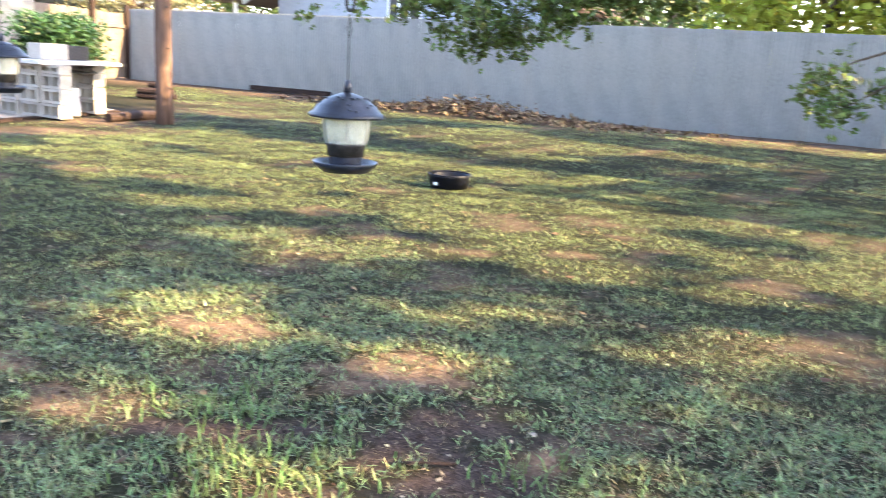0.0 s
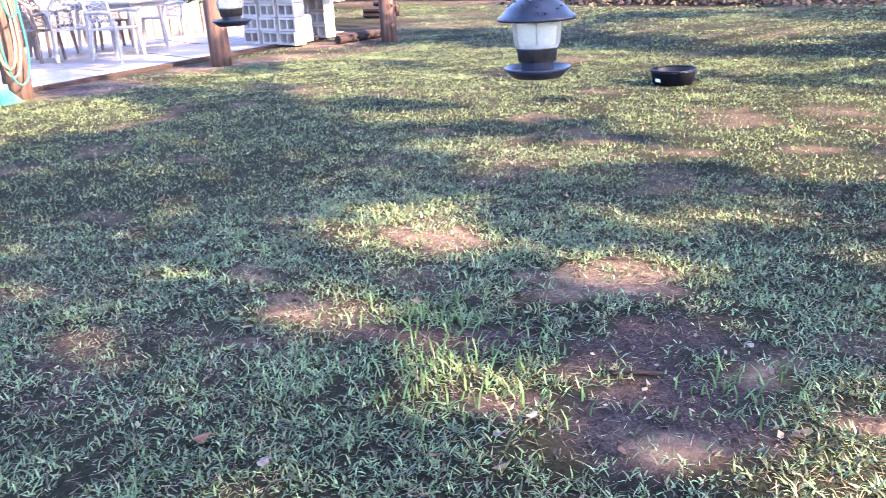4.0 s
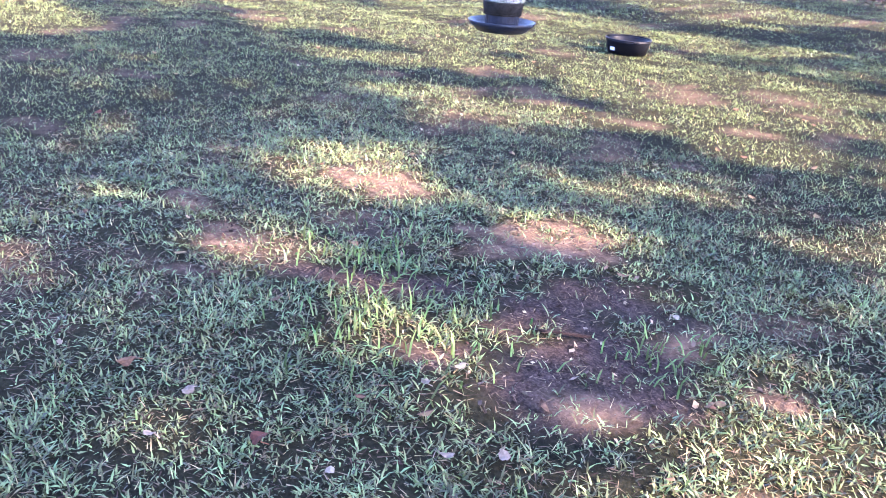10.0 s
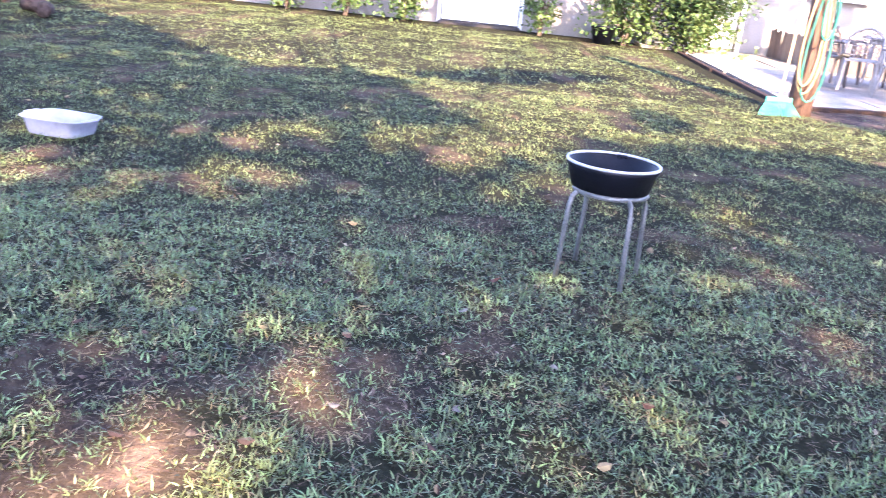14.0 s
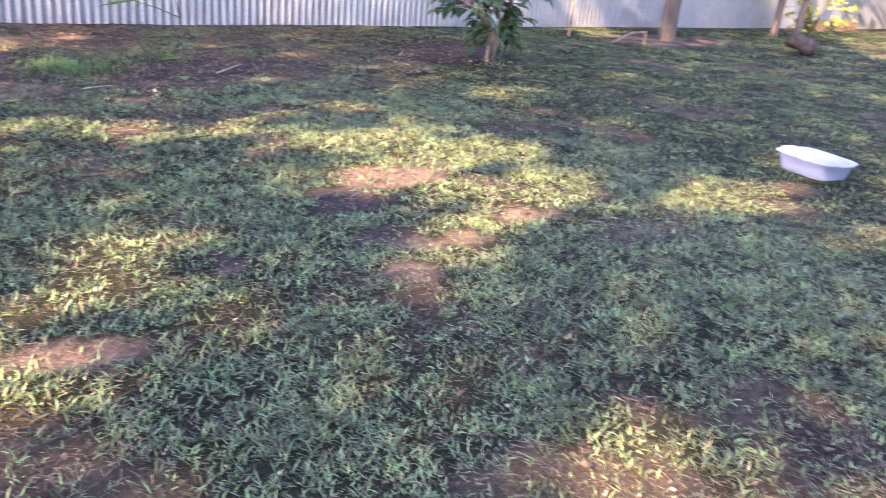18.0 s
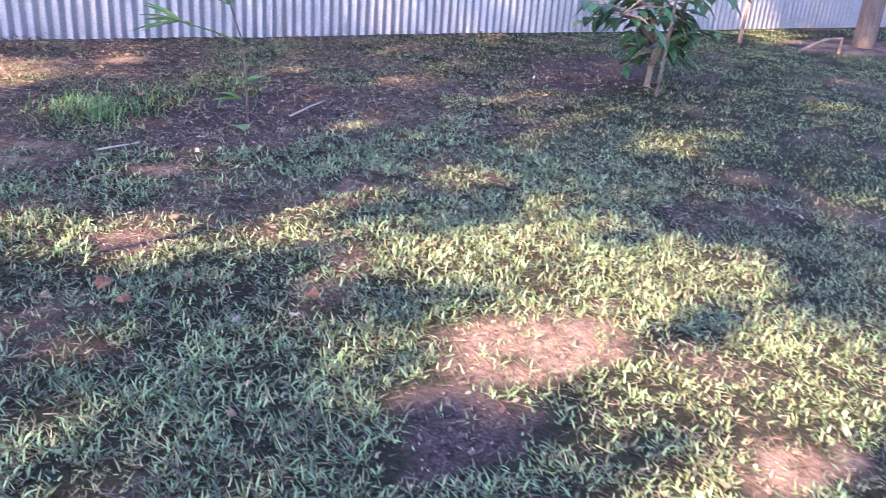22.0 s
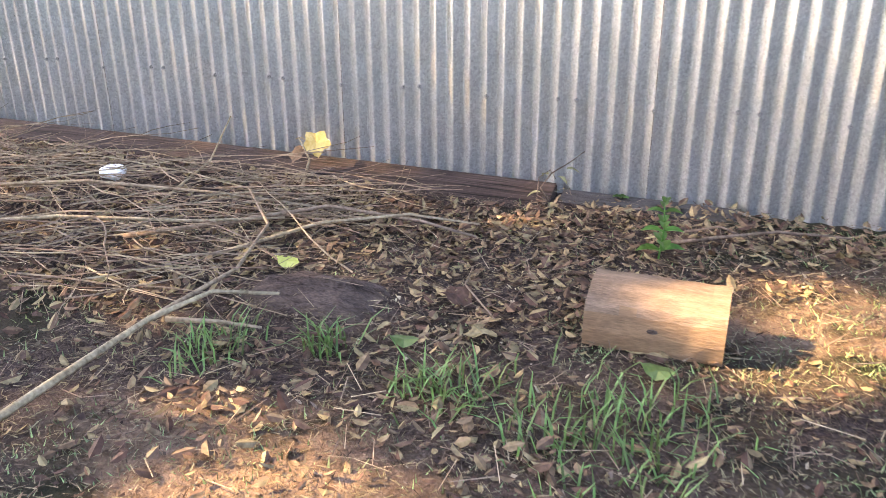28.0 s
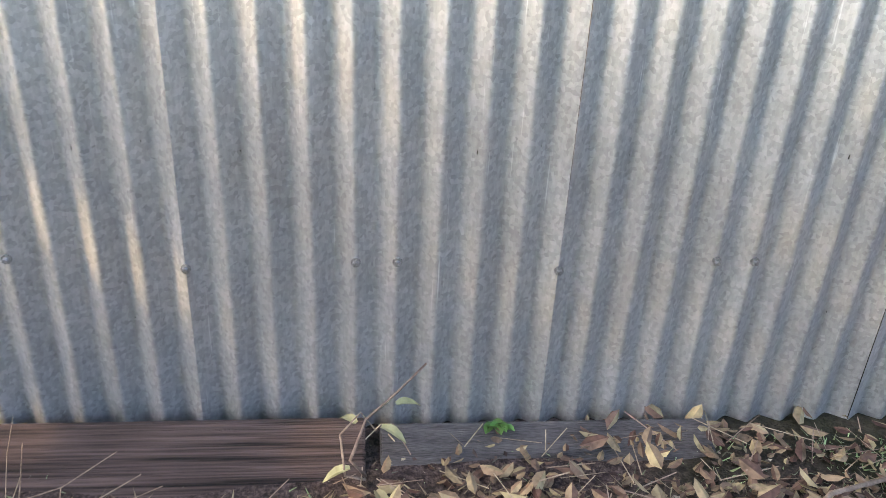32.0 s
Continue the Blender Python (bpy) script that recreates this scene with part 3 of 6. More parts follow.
# ---- grass ----
def blades(rng, x0, x1, y0, y1, per_m2, length, width, keep, dead=False, tuft=1, bent=False):
    n = int((x1 - x0) * (y1 - y0) * per_m2 / tuft)
    x, y = rng.uniform(x0, x1, n), rng.uniform(y0, y1, n)
    ok = keep(x, y)
    x, y = x[ok], y[ok]
    if not dead:
        clump = np.clip(0.55 + 0.75 * fbm(x, y, 17.0, 9) + 0.45 * fbm(x, y, 5.0, 10), 0.06, 1)
        ok = rng.uniform(0, 1, len(x)) < clump
        x, y = x[ok], y[ok]
    worn, dice = strip(x, y), rng.uniform(0, 1, len(x))
    if dead:
        ok = (dice < np.clip(np.maximum(bare(x, y), worn) * 1.4, 0.32, 1)) & (rng.uniform(0, 1, len(x)) > np.maximum(0.25 * sandy(x, y), 0.8 * humus(x, y)))
    else:
        ok = dice > np.maximum(np.minimum(bare(x, y) * 1.15, 0.96 - 0.16 * sandy(x, y)), worn * 0.93)
    x, y = np.repeat(x[ok], tuft), np.repeat(y[ok], tuft)
    n = len(x)
    az = np.repeat(rng.uniform(0, 6.283, n // tuft), tuft) + np.tile(np.arange(tuft) * (6.283 / tuft), n // tuft) + rng.normal(0, 0.5, n)
    if tuft > 1:
        x, y = x + rng.normal(0, 0.006, n), y + rng.normal(0, 0.006, n)
    lean = rng.uniform(1.3, 1.6, n) if dead else np.clip(rng.normal(0.95 if bent else 1.08, 0.36, n), 0.1, 1.5)
    tall = 0.7 + 0.6 * (0.5 + 0.5 * fbm(x, y, 2.0, 12))
    L = length * rng.uniform(0.5, 1.35, n) * tall
    W = width * rng.uniform(0.7, 1.3, n)
    b = np.stack([x, y, height(x, y) + (rng.uniform(0.002, 0.012, n) if dead else -0.004)], 1)
    d = np.stack([np.cos(az) * np.sin(lean), np.sin(az) * np.sin(lean), np.cos(lean)], 1)
    s = np.stack([-np.sin(az), np.cos(az), rng.normal(0, 0.3, n)], 1)
    s *= W[:, None] * 0.5
    if bent:
        over = lean + rng.uniform(0.1, 0.6, n)
        mid_ = b + d * (L * 0.5)[:, None]
        tip = mid_ + np.stack([np.cos(az) * np.sin(over), np.sin(az) * np.sin(over), np.cos(over)], 1) * (L * 0.55)[:, None]
        tip[:, 2] = np.maximum(tip[:, 2], b[:, 2] + 0.006)
        return np.stack([b - s * 0.8, b + s * 0.8, mid_ + s, mid_ - s, tip], 1)
    tip = b + d * L[:, None]
    tip[:, 2] -= 0.12 * L
    return np.stack([b - s, b + s, tip], 1)


def bent_soup(name, verts, material):
    """Bent blades of five corners: a quad and the pointed end on it."""
    n = len(verts)
    me = bpy.data.meshes.new(name)
    me.vertices.add(n * 5)
    me.vertices.foreach_set("co", verts.astype(np.float32).ravel())
    me.loops.add(n * 7)
    me.loops.foreach_set("vertex_index", (np.arange(n)[:, None] * 5 + np.array([0, 1, 2, 3, 3, 2, 4])).astype(np.int32).ravel())
    me.polygons.add(n * 2)
    me.polygons.foreach_set("loop_start", (np.arange(n)[:, None] * 7 + np.array([0, 4])).astype(np.int32).ravel())
    me.update(calc_edges=True)
    return link_mesh(name, me, material)


def walked_zone(x, y):
    w = 0.25 * fbm(x, y, 3.0, 73)
    return (x + w > 0.0) & (x + w < 3.5) & (y + w > -11.4) & (y + w < -2.6)


def near_zone(x, y):
    w = 0.7 * fbm(x, y, 5.0, 71)
    return (x + w > -0.8) & (x + w < 4.2) & (y + w > -12.3) & (y < -0.07) & ~walked_zone(x, y)


def mid_zone(x, y):
    return ~near_zone(x, y) & ~walked_zone(x, y) & (x < 9.0) & (y < -0.07) & (y > -17)


def far_zone(x, y):
    return ~near_zone(x, y) & ~walked_zone(x, y) & ~mid_zone(x, y) & (x < 17.2) & ~((x > 9.4 + 0.28 * (-11.4 - y)) & (y < -11.2) & (y > -20))


rng = np.random.default_rng(5)
M["grass"] = mat("grass_blade", (0.038, 0.052, 0.019), (0.180, 0.222, 0.088), 4.0, 0.42, 0.0, vary=0.85, fine=30, trans=0.12)
M["grass"].node_tree.nodes["Principled BSDF"].inputs["Specular IOR Level"].default_value = 0.4
M["thatch"] = mat("dead_thatch", (0.045, 0.032, 0.022), (0.17, 0.125, 0.085), 3, 0.8, 0.0, vary=0.7)
M["grass_mid"] = mat("lawn_blade", (0.072, 0.100, 0.032), (0.172, 0.212, 0.076), 1.5, 0.5, 0.0, vary=0.35, trans=0.12)
M["straw"] = mat("straw_blade", (0.26, 0.20, 0.10), (0.46, 0.38, 0.22), 4, 0.7, 0.0, vary=0.35, trans=0.2)
for tag_, mtl, label, sets in (
    ("grass", "grass", "short broad-bladed green lawn grass", [(-1.6, 5.0, -13.0, -0.07, 24000, 0.029, 0.0058, near_zone)]),
    ("grass", "grass_mid", "mown lawn grass farther across the yard", [(-3, 9, -17, -0.07, 9000, 0.031, 0.0062, mid_zone), (-6, 17.2, -25, -0.1, 1700, 0.040, 0.011, far_zone)]),
    ("straw", "straw", "dry straw-coloured grass blades among the lawn", [(-1.6, 4.6, -12.6, -0.8, 1100, 0.032, 0.0028, near_zone), (-0.4, 3.9, -11.8, -2.2, 1500, 0.04, 0.0036, walked_zone), (-3, 9, -17, -0.1, 260, 0.04, 0.005, mid_zone)]),
    ("thatch", "thatch", "flat dead brown grass and stalks on the worn ground", [(-1.6, 4.6, -12.6, -0.2, 4500, 0.035, 0.0032, near_zone, True), (-0.4, 3.9, -11.8, -2.2, 4500, 0.035, 0.0032, walked_zone, True)]),
):
    soup = np.concatenate([blades(rng, *s) for s in sets])
    tagged(tri_soup(tag_, soup, 3, M[mtl]), label, "grass", kind="stuff")
soup = blades(rng, -0.4, 3.9, -11.8, -2.2, 21000, 0.031, 0.0045, walked_zone, tuft=4, bent=True)
tagged(bent_soup("grass", soup, M["grass"]), "tufted broad-bladed lawn grass with bent tips", "grass", kind="stuff")

# taller tufts
tufts = []
for cx, cy, r, n, h in ((1.7, -1.98, 0.25, 300, 0.085), (2.0, -1.75, 0.3, 90, 0.06), (1.75, -9.95, 0.35, 200, 0.06), (2.15, -10.2, 0.25, 130, 0.06), (0.5, -1.7, 0.12, 90, 0.11),
                        (0.95, -1.75, 0.3, 200, 0.10), (-0.2, -1.75, 0.15, 70, 0.10), (0.12, -1.62, 0.06, 40, 0.12), (2.5, -1.6, 0.4, 130, 0.06), (1.15, -10.35, 0.2, 60, 0.06)):
    x, y = rng.normal(cx, r * 0.5, n), rng.normal(cy, r * 0.5, n)
    az, lean = rng.uniform(0, 6.283, n), np.clip(rng.normal(0.5, 0.3, n), 0, 1.2)
    b = np.stack([x, y, height(x, y) - 0.004], 1)
    L = h * rng.uniform(0.6, 1.3, n)
    mid_ = b + np.stack([np.cos(az) * np.sin(lean), np.sin(az) * np.sin(lean), np.cos(lean)], 1) * L[:, None] * 0.6
    tip = mid_ + np.stack([np.cos(az) * np.sin(lean + 0.6), np.sin(az) * np.sin(lean + 0.6), np.cos(lean + 0.6)], 1) * L[:, None] * 0.5
    s = np.stack([-np.sin(az), np.cos(az), np.zeros(n)], 1) * 0.003
    tufts += [np.stack([b - s, b + s, mid_ + s, mid_ - s], 1), np.stack([mid_ - s, mid_ + s, tip + s * 0.2, tip - s * 0.2], 1)]
M["tuft"] = mat("tuft_blade", (0.055, 0.11, 0.03), (0.15, 0.23, 0.075), 3, 0.5, 0.0, vary=0.45, trans=0.35)
tagged(tri_soup("grass", np.concatenate(tufts), 4, M["tuft"]), "taller bright green grass tufts", "grass", kind="stuff")

# fallen leaves
n = 520
x, y = rng.uniform(-1.5, 6, n), rng.uniform(-14, -1.2, n)
c = np.stack([x, y, height(x, y) + 0.018], 1)
tagged(tri_soup("leaves", leaf_cloud(c, 0.034, rng, 0.0, flat=0.5), 4, M["heap"]), "scattered brown fallen leaves on the grass", "leaves", kind="stuff")
n = 26000
x, y = rng.uniform(-3.6, 1.75, n), -np.abs(rng.normal(0, 1.25, n)) - 0.03
keep = (y > -2.7) & ~((y > -0.27) & (x < 0.29)) & ~((y > -0.22) & (rng.uniform(0, 1, n) < 0.7)) & (x < 1.75 + 0.4 * y + 0.5 * fbm(x, y, 2.0, 23)) & (rng.uniform(0, 1, n) < np.clip(0.45 + 0.75 * fbm(x, y, 2.2, 21), 0.08, 1)) & ~(((x - 1.42) / 0.42) ** 2 + ((y + 1.0) / 0.22) ** 2 < 1) & ~(((x + 0.08) / 0.27) ** 2 + ((y + 1.36) / 0.19) ** 2 < 1)
x, y = x[keep], y[keep]
c = np.stack([x, y, height(x, y) + rng.uniform(0.004, 0.035, len(x))], 1)
tagged(tri_soup("leaves", leaf_cloud(c[::2], 0.047, rng, 0.0, wide=0.27, flat=0.6), 4, M["dry"]), "tan leaf litter along the metal fence", "leaves", kind="stuff")
tagged(tri_soup("leaves", leaf_cloud(np.delete(c, np.s_[::2], 0), 0.034, rng, 0.0, wide=0.25, flat=0.6), 4, M["heap"]), "dark brown leaf litter along the metal fence", "leaves", kind="stuff")
n = 7000
x, y = rng.uniform(0.4, 5.5, n), -np.abs(rng.normal(0, 1.5, n)) - 0.05
keep = (rng.uniform(0, 1, n) < 0.25 + 0.75 * strip(x, y)) & (rng.uniform(0, 1, n) > 0.8 * sandy(x, y)) & (y > -3.6)
x, y = x[keep], y[keep]
c = np.stack([x, y, height(x, y) + rng.uniform(0.004, 0.02, len(x))], 1)
tagged(tri_soup("leaves", leaf_cloud(c, 0.032, rng, 0.0, wide=0.25, flat=0.5), 4, M["heap"]), "thin brown leaf litter on the worn strip by the fence", "leaves", kind="stuff")
n = 6000
x, y = rng.normal(8.6, 1.9, n), rng.normal(-24.2, 0.45, n)
keep = y > -25.3
c = np.stack([x, y, 0.02 + np.abs(rng.normal(0, 0.14, n)) * np.exp(-((x - 8.6) / 1.5) ** 2)], 1)[keep]
tagged(tri_soup("leaves", leaf_cloud(c, 0.085, rng, 0.0), 4, M["heap"]), "heap of raked brown leaves before the fence", "leaves", kind="stuff")
n = 320
x, y = rng.normal(2.3, 0.5, n), rng.normal(-2.25, 0.3, n)
chips = []
for i in range(n):
    a, L = rng.uniform(0, 6.28), rng.uniform(0.008, 0.04)
    p = Vector((x[i], y[i], float(height(x[i : i + 1], y[i : i + 1])[0]) + 0.008))
    d, s = Vector((math.cos(a), math.sin(a), rng.normal(0, 0.12))) * L, Vector((-math.sin(a), math.cos(a), 0)) * 0.0016
    chips.append([p - d + s, p - d - s, p + d - s, p + d + s])
tagged(tri_soup("wood_chips", np.array(chips), 4, M["twig"]), "pale wood chips and stalks on dark mulch", "mulch", kind="stuff")


# fine straw and twig bits over the litter
n = 1500
x, y = rng.uniform(-3.2, 1.9, n), -np.abs(rng.normal(0, 1.1, n)) - 0.05
keep = (y > -2.9) & ~((y > -0.21) & (x < 0.29))
x, y = x[keep], y[keep]
n = len(x)
az, L = rng.uniform(0, 6.283, n), rng.uniform(0.02, 0.075, n)
p = np.stack([x, y, height(x, y) + rng.uniform(0.01, 0.045, n)], 1)
d = np.stack([np.cos(az), np.sin(az), rng.normal(0, 0.12, n)], 1) * L[:, None]
s = np.stack([-np.sin(az), np.cos(az), rng.normal(0, 0.3, n)], 1) * 0.0012
tagged(tri_soup("straw", np.stack([p - d - s, p - d + s, p + d + s, p + d - s], 1), 4, M["twig"]), "fine dry straw and twig bits over the leaf litter", "straw", kind="stuff")

# crumbs of soil, seed husks and bits on the bare ground
n = 110000
x, y = rng.uniform(-2.5, 5.5, n), rng.uniform(-12.6, -0.1, n)
keep = (rng.uniform(0, 1, n) < bare(x, y) ** 1.5) & ~((y > -0.2) & (x < 0.29)) & (rng.uniform(0, 1, n) > 0.75 * sandy(x, y))
x, y = x[keep], y[keep]
n = len(x)
az, L = rng.uniform(0, 6.283, n), rng.uniform(0.003, 0.008, n) * rng.choice([0.7, 1.0, 1.6], n)
p = np.stack([x, y, height(x, y) + 0.003 + L * 0.25], 1)
d = np.stack([np.cos(az), np.sin(az), rng.normal(0, 0.5, n)], 1) * L[:, None]
s = np.stack([-np.sin(az), np.cos(az), rng.normal(0, 0.5, n)], 1) * (L * rng.uniform(0.25, 0.8, n))[:, None]
pale = rng.uniform(0, 1, n) < 0.3
M["crumb"] = mat("soil_crumb", (0.03, 0.022, 0.018), (0.12, 0.085, 0.065), 6, 0.95, 0.0, vary=0.7)
M["husk"] = mat("seed_husk", (0.13, 0.10, 0.07), (0.30, 0.24, 0.18), 6, 0.9, 0.0, vary=0.5)
quad = np.stack([p - d, p - s, p + d, p + s], 1)
tagged(tri_soup("soil_crumbs", quad[~pale], 4, M["crumb"]), "dark crumbs of earth on the bare ground", "soil", kind="stuff")
tagged(tri_soup("husks", quad[pale], 4, M["husk"]), "pale husks and bits on the bare ground", "litter", kind="stuff")


# ---- metal fences ----
PITCH = 0.08


def sheet_mesh(h, mtl, amp=0.0125, per=9, seg=14):
    cols = per * seg
    v, f = [], []
    for k in range(cols + 1):
        xx = k * PITCH / seg
        yy = -amp * math.asin(0.95 * math.cos(k / seg * math.tau)) / math.asin(0.95)
        for zz in (-0.03, h * 0.5, h):
            v.append((xx, yy, zz))
    for k in range(cols):
        for r in (0, 1):
            a = k * 3 + r
            f.append((a, a + 3, a + 4, a + 1))
    me = bpy.data.meshes.new("sheet")
    me.from_pydata(v, [], f)
    me.polygons.foreach_set("use_smooth", [True] * len(f))
    me.materials.append(mtl)
    return me


screw_bm = lathe([(0.0, 0.012), (0.0045, 0.012), (0.0055, 0.009), (0.006, 0.004), (0.0095, 0.0035), (0.010, 0.0)], 12)
screw_me = bpy.data.meshes.new("screw")
bmesh.ops.rotate(screw_bm, matrix=Matrix.Rotation(radians(90), 3, "X"), verts=screw_bm.verts)
screw_bm.to_mesh(screw_me)
screw_me.materials.append(M["zinc"])


def metal_fence(name, x0, x1, y, flip, label, h, screws=None):
    ob = thing(name, 0, y, 0, 0, label, "fence", kind="structure")
    me = sheet_mesh(h, M["galv"]) if flip > 0 else sheet_mesh(h, M["galv_far"], 0.018)
    w = 9 * PITCH
    k0, k1 = math.floor(x0 / w), math.ceil(x1 / w)
    r = random.Random(3)
    for k in range(k0, k1):
        s = new("sheet", me)
        s.parent = ob
        s.matrix_basis = pose(k * w, (0.003 if k % 2 else 0) * flip, 0.0 + r.uniform(-0.006, 0.006), 0, r.uniform(-0.12, 0.12), 0)
    rail = part("rail", box(x1 - x0, 0.04, 0.09, (x0 + x1) / 2, 0.045 * flip, 0.41), M["timber"], ob)
    part("rail", box(x1 - x0, 0.04, 0.09, (x0 + x1) / 2, 0.045 * flip, h - 0.25), M["timber"], ob)
    if screws:
        for k in range(screws[0], screws[1]):
            for q in (0, 4, 5):
                s = new("screw", screw_me)
                s.parent = ob
                s.matrix_basis = pose((k * 9 + q) * PITCH, -0.013, (0.40 if q == 0 else 0.42) + r.uniform(-0.006, 0.006))
    return ob


fence_n = metal_fence("fence_north", -7, 22.5, 0.0, 1, "corrugated galvanised sheet fence, dull silver with scuffs", 1.95, (-4, 7))
fence_s = metal_fence("fence_south", -9, 20.6, -25.6, -1, "long corrugated galvanised sheet fence at the far side", 2.02)
# boards along the foot of the near fence
plank = part("board", box(3.6, 0.24, 0.05, -1.46, -0.135, -0.012, 0.007, m=Matrix.Rotation(radians(24), 4, "X")), M["streaked"], fence_n, "dark weathered board along the ground")
plank = part("board", box(0.72, 0.19, 0.04, 0.73, -0.115, -0.012, 0.006, m=Matrix.Rotation(radians(18), 4, "X")), M["timber2"], fence_n, "grey half-buried board")
part("board", box(2.6, 0.16, 0.12, 14.6, 0.12, 0.09, 0.01), M["timber"], fence_s, "old timber lying along the fence")

# plain closing fence on the side the camera never looks at
west = thing("fence_west", -14.0, -12.5, 0, 90, "plain closing board fence", "fence", kind="structure")
part("boards", box(27, 0.03, 1.3, 0, 0, 0.65), M["gatewood"], west)


# ---- trees that shade the yard ----
GAPS_A = [(2.42, -4.78, 0.42, 0.27, -8), (2.76, -4.18, 0.30, 0.18, -8), (3.17, -4.48, 0.38, 0.21, 0), (3.06, -5.20, 0.33, 0.19, 4), (2.60, -5.45, 0.30, 0.15, -15), (2.18, -5.57, 0.14, 0.10, 5), (1.77, -5.74, 0.15, 0.10, 0),
          (2.40, -4.15, 0.14, 0.10, 40), (2.22, -3.77, 0.18, 0.15, 10), (2.48, -3.38, 0.14, 0.11, 10), (3.00, -3.40, 0.17, 0.10, 38), (3.26, -3.87, 0.18, 0.09, 0), (4.47, -3.28, 0.25, 0.13, 28), (3.98, -5.64, 0.40, 0.22, 5),
          (4.09, -6.26, 0.20, 0.10, -8), (4.29, -6.83, 0.33, 0.18, -18), (5.43, -6.69, 0.42, 0.18, -24), (5.32, -6.12, 0.28, 0.10, 10)]
GAPS_B = [(5.80, -7.47, 0.56, 0.20, -32), (5.81, -8.21, 0.78, 0.26, -31), (4.81, -8.41, 0.35, 0.15, -29), (1.59, -6.84, 0.20, 0.10, 38), (1.74, -7.30, 0.20, 0.16, -40), (2.24, -7.58, 0.09, 0.07, -20), (0.65, -3.98, 0.22, 0.15, -51),
          (0.47, -4.27, 0.24, 0.16, -70), (0.31, -4.52, 0.24, 0.15, -67), (0.19, -4.90, 0.14, 0.09, -70), (0.55, -5.49, 0.22, 0.13, -33), (0.64, -5.73, 0.22, 0.13, -35), (0.43, -5.80, 0.20, 0.13, -44), (0.23, -5.50, 0.16, 0.08, -85),
          (0.23, -5.81, 0.12, 0.08, -56), (0.95, -5.12, 0.14, 0.09, 79), (0.86, -5.34, 0.10, 0.06, -32), (4.53, -9.42, 0.28, 0.19, -18), (3.47, -9.12, 0.13, 0.11, 7)]
GAPS_C = [(1.56, -3.63, 0.17, 0.14, -10), (1.00, -3.65, 0.14, 0.10, -35), (1.03, -3.85, 0.13, 0.06, -14), (1.21, -3.41, 0.06, 0.05, 0), (2.98, -2.52, 0.14, 0.09, 15), (3.80, -3.07, 0.13, 0.07, 16), (4.06, -2.37, 0.12, 0.06, 25),
          (3.74, -1.61, 0.17, 0.09, 45), (1.46, -0.92, 0.27, 0.18, 60), (2.12, -0.74, 0.17, 0.09, 60), (1.38, -1.28, 0.22, 0.09, 19), (0.55, -2.08, 0.15, 0.08, -40), (1.71, -1.90, 0.12, 0.08, 30), (1.00, -2.47, 0.15, 0.06, 6),
          (2.92, -1.19, 0.18, 0.09, 40), (1.79, -2.96, 0.16, 0.07, 0), (1.20, -2.43, 0.25, 0.06, 0), (0.26, -2.14, 0.24, 0.10, -25), (0.30, -2.53, 0.22, 0.12, -32)]
GAPS_D = [(2.54, -9.97, 0.13, 0.10, 0), (2.43, -10.09, 0.08, 0.05, 10), (3.03, -10.74, 0.32, 0.18, 40), (2.76, -10.78, 0.26, 0.20, 0), (3.20, -11.10, 0.22, 0.13, 45), (1.98, -10.91, 0.23, 0.18, 55), (1.68, -10.85, 0.12, 0.08, 90),
          (1.84, -9.83, 0.11, 0.08, -28), (1.70, -9.94, 0.14, 0.10, -35), (1.63, -10.08, 0.11, 0.08, -50), (1.10, -10.23, 0.09, 0.06, -87), (0.79, -10.32, 0.15, 0.10, 79), (0.70, -9.88, 0.30, 0.19, 48), (0.57, -10.19, 0.23, 0.15, 76),
          (0.56, -10.43, 0.14, 0.09, 82), (1.00, -11.87, 0.40, 0.17, 50)]
GAPS_E = [(0.65, -11.97, 0.33, 0.13, 55), (3.30, -12.18, 0.58, 0.25, 48), (3.95, -12.24, 0.30, 0.18, 50), (2.02, -11.67, 0.42, 0.11, 46), (1.90, -12.79, 0.42, 0.20, 55), (2.52, -13.50, 0.45, 0.20, 62), (2.90, -13.85, 0.80, 0.38, 58), (4.55, -13.04, 0.62, 0.25, 33),
          (5.17, -12.61, 0.34, 0.20, 25), (1.15, -12.84, 0.30, 0.17, 55), (2.44, -13.0, 0.60, 0.22, 48), (5.15, -14.55, 1.0, 0.33, 71), (4.15, -16.04, 0.77, 0.30, 80), (3.10, -16.80, 1.3, 0.27, 67), (2.70, -15.19, 0.37, 0.15, 74),
          (8.94, -0.31, 0.6, 0.3, 30), (1.00, -5.22, 0.16, 0.10, -70), (1.20, -5.03, 0.10, 0.07, 0), (1.24, -4.67, 0.10, 0.06, 0)]
# gaps whose light falls on the near fence
GAPS_F = [(1.80, 0.13, 0.16, 0.01, 17), (3.80, 0.24, 0.25, 0.02, 17), (4.75, 0.20, 0.25, 0.015, 17), (6.25, 0.20, 0.25, 0.015, 17)]



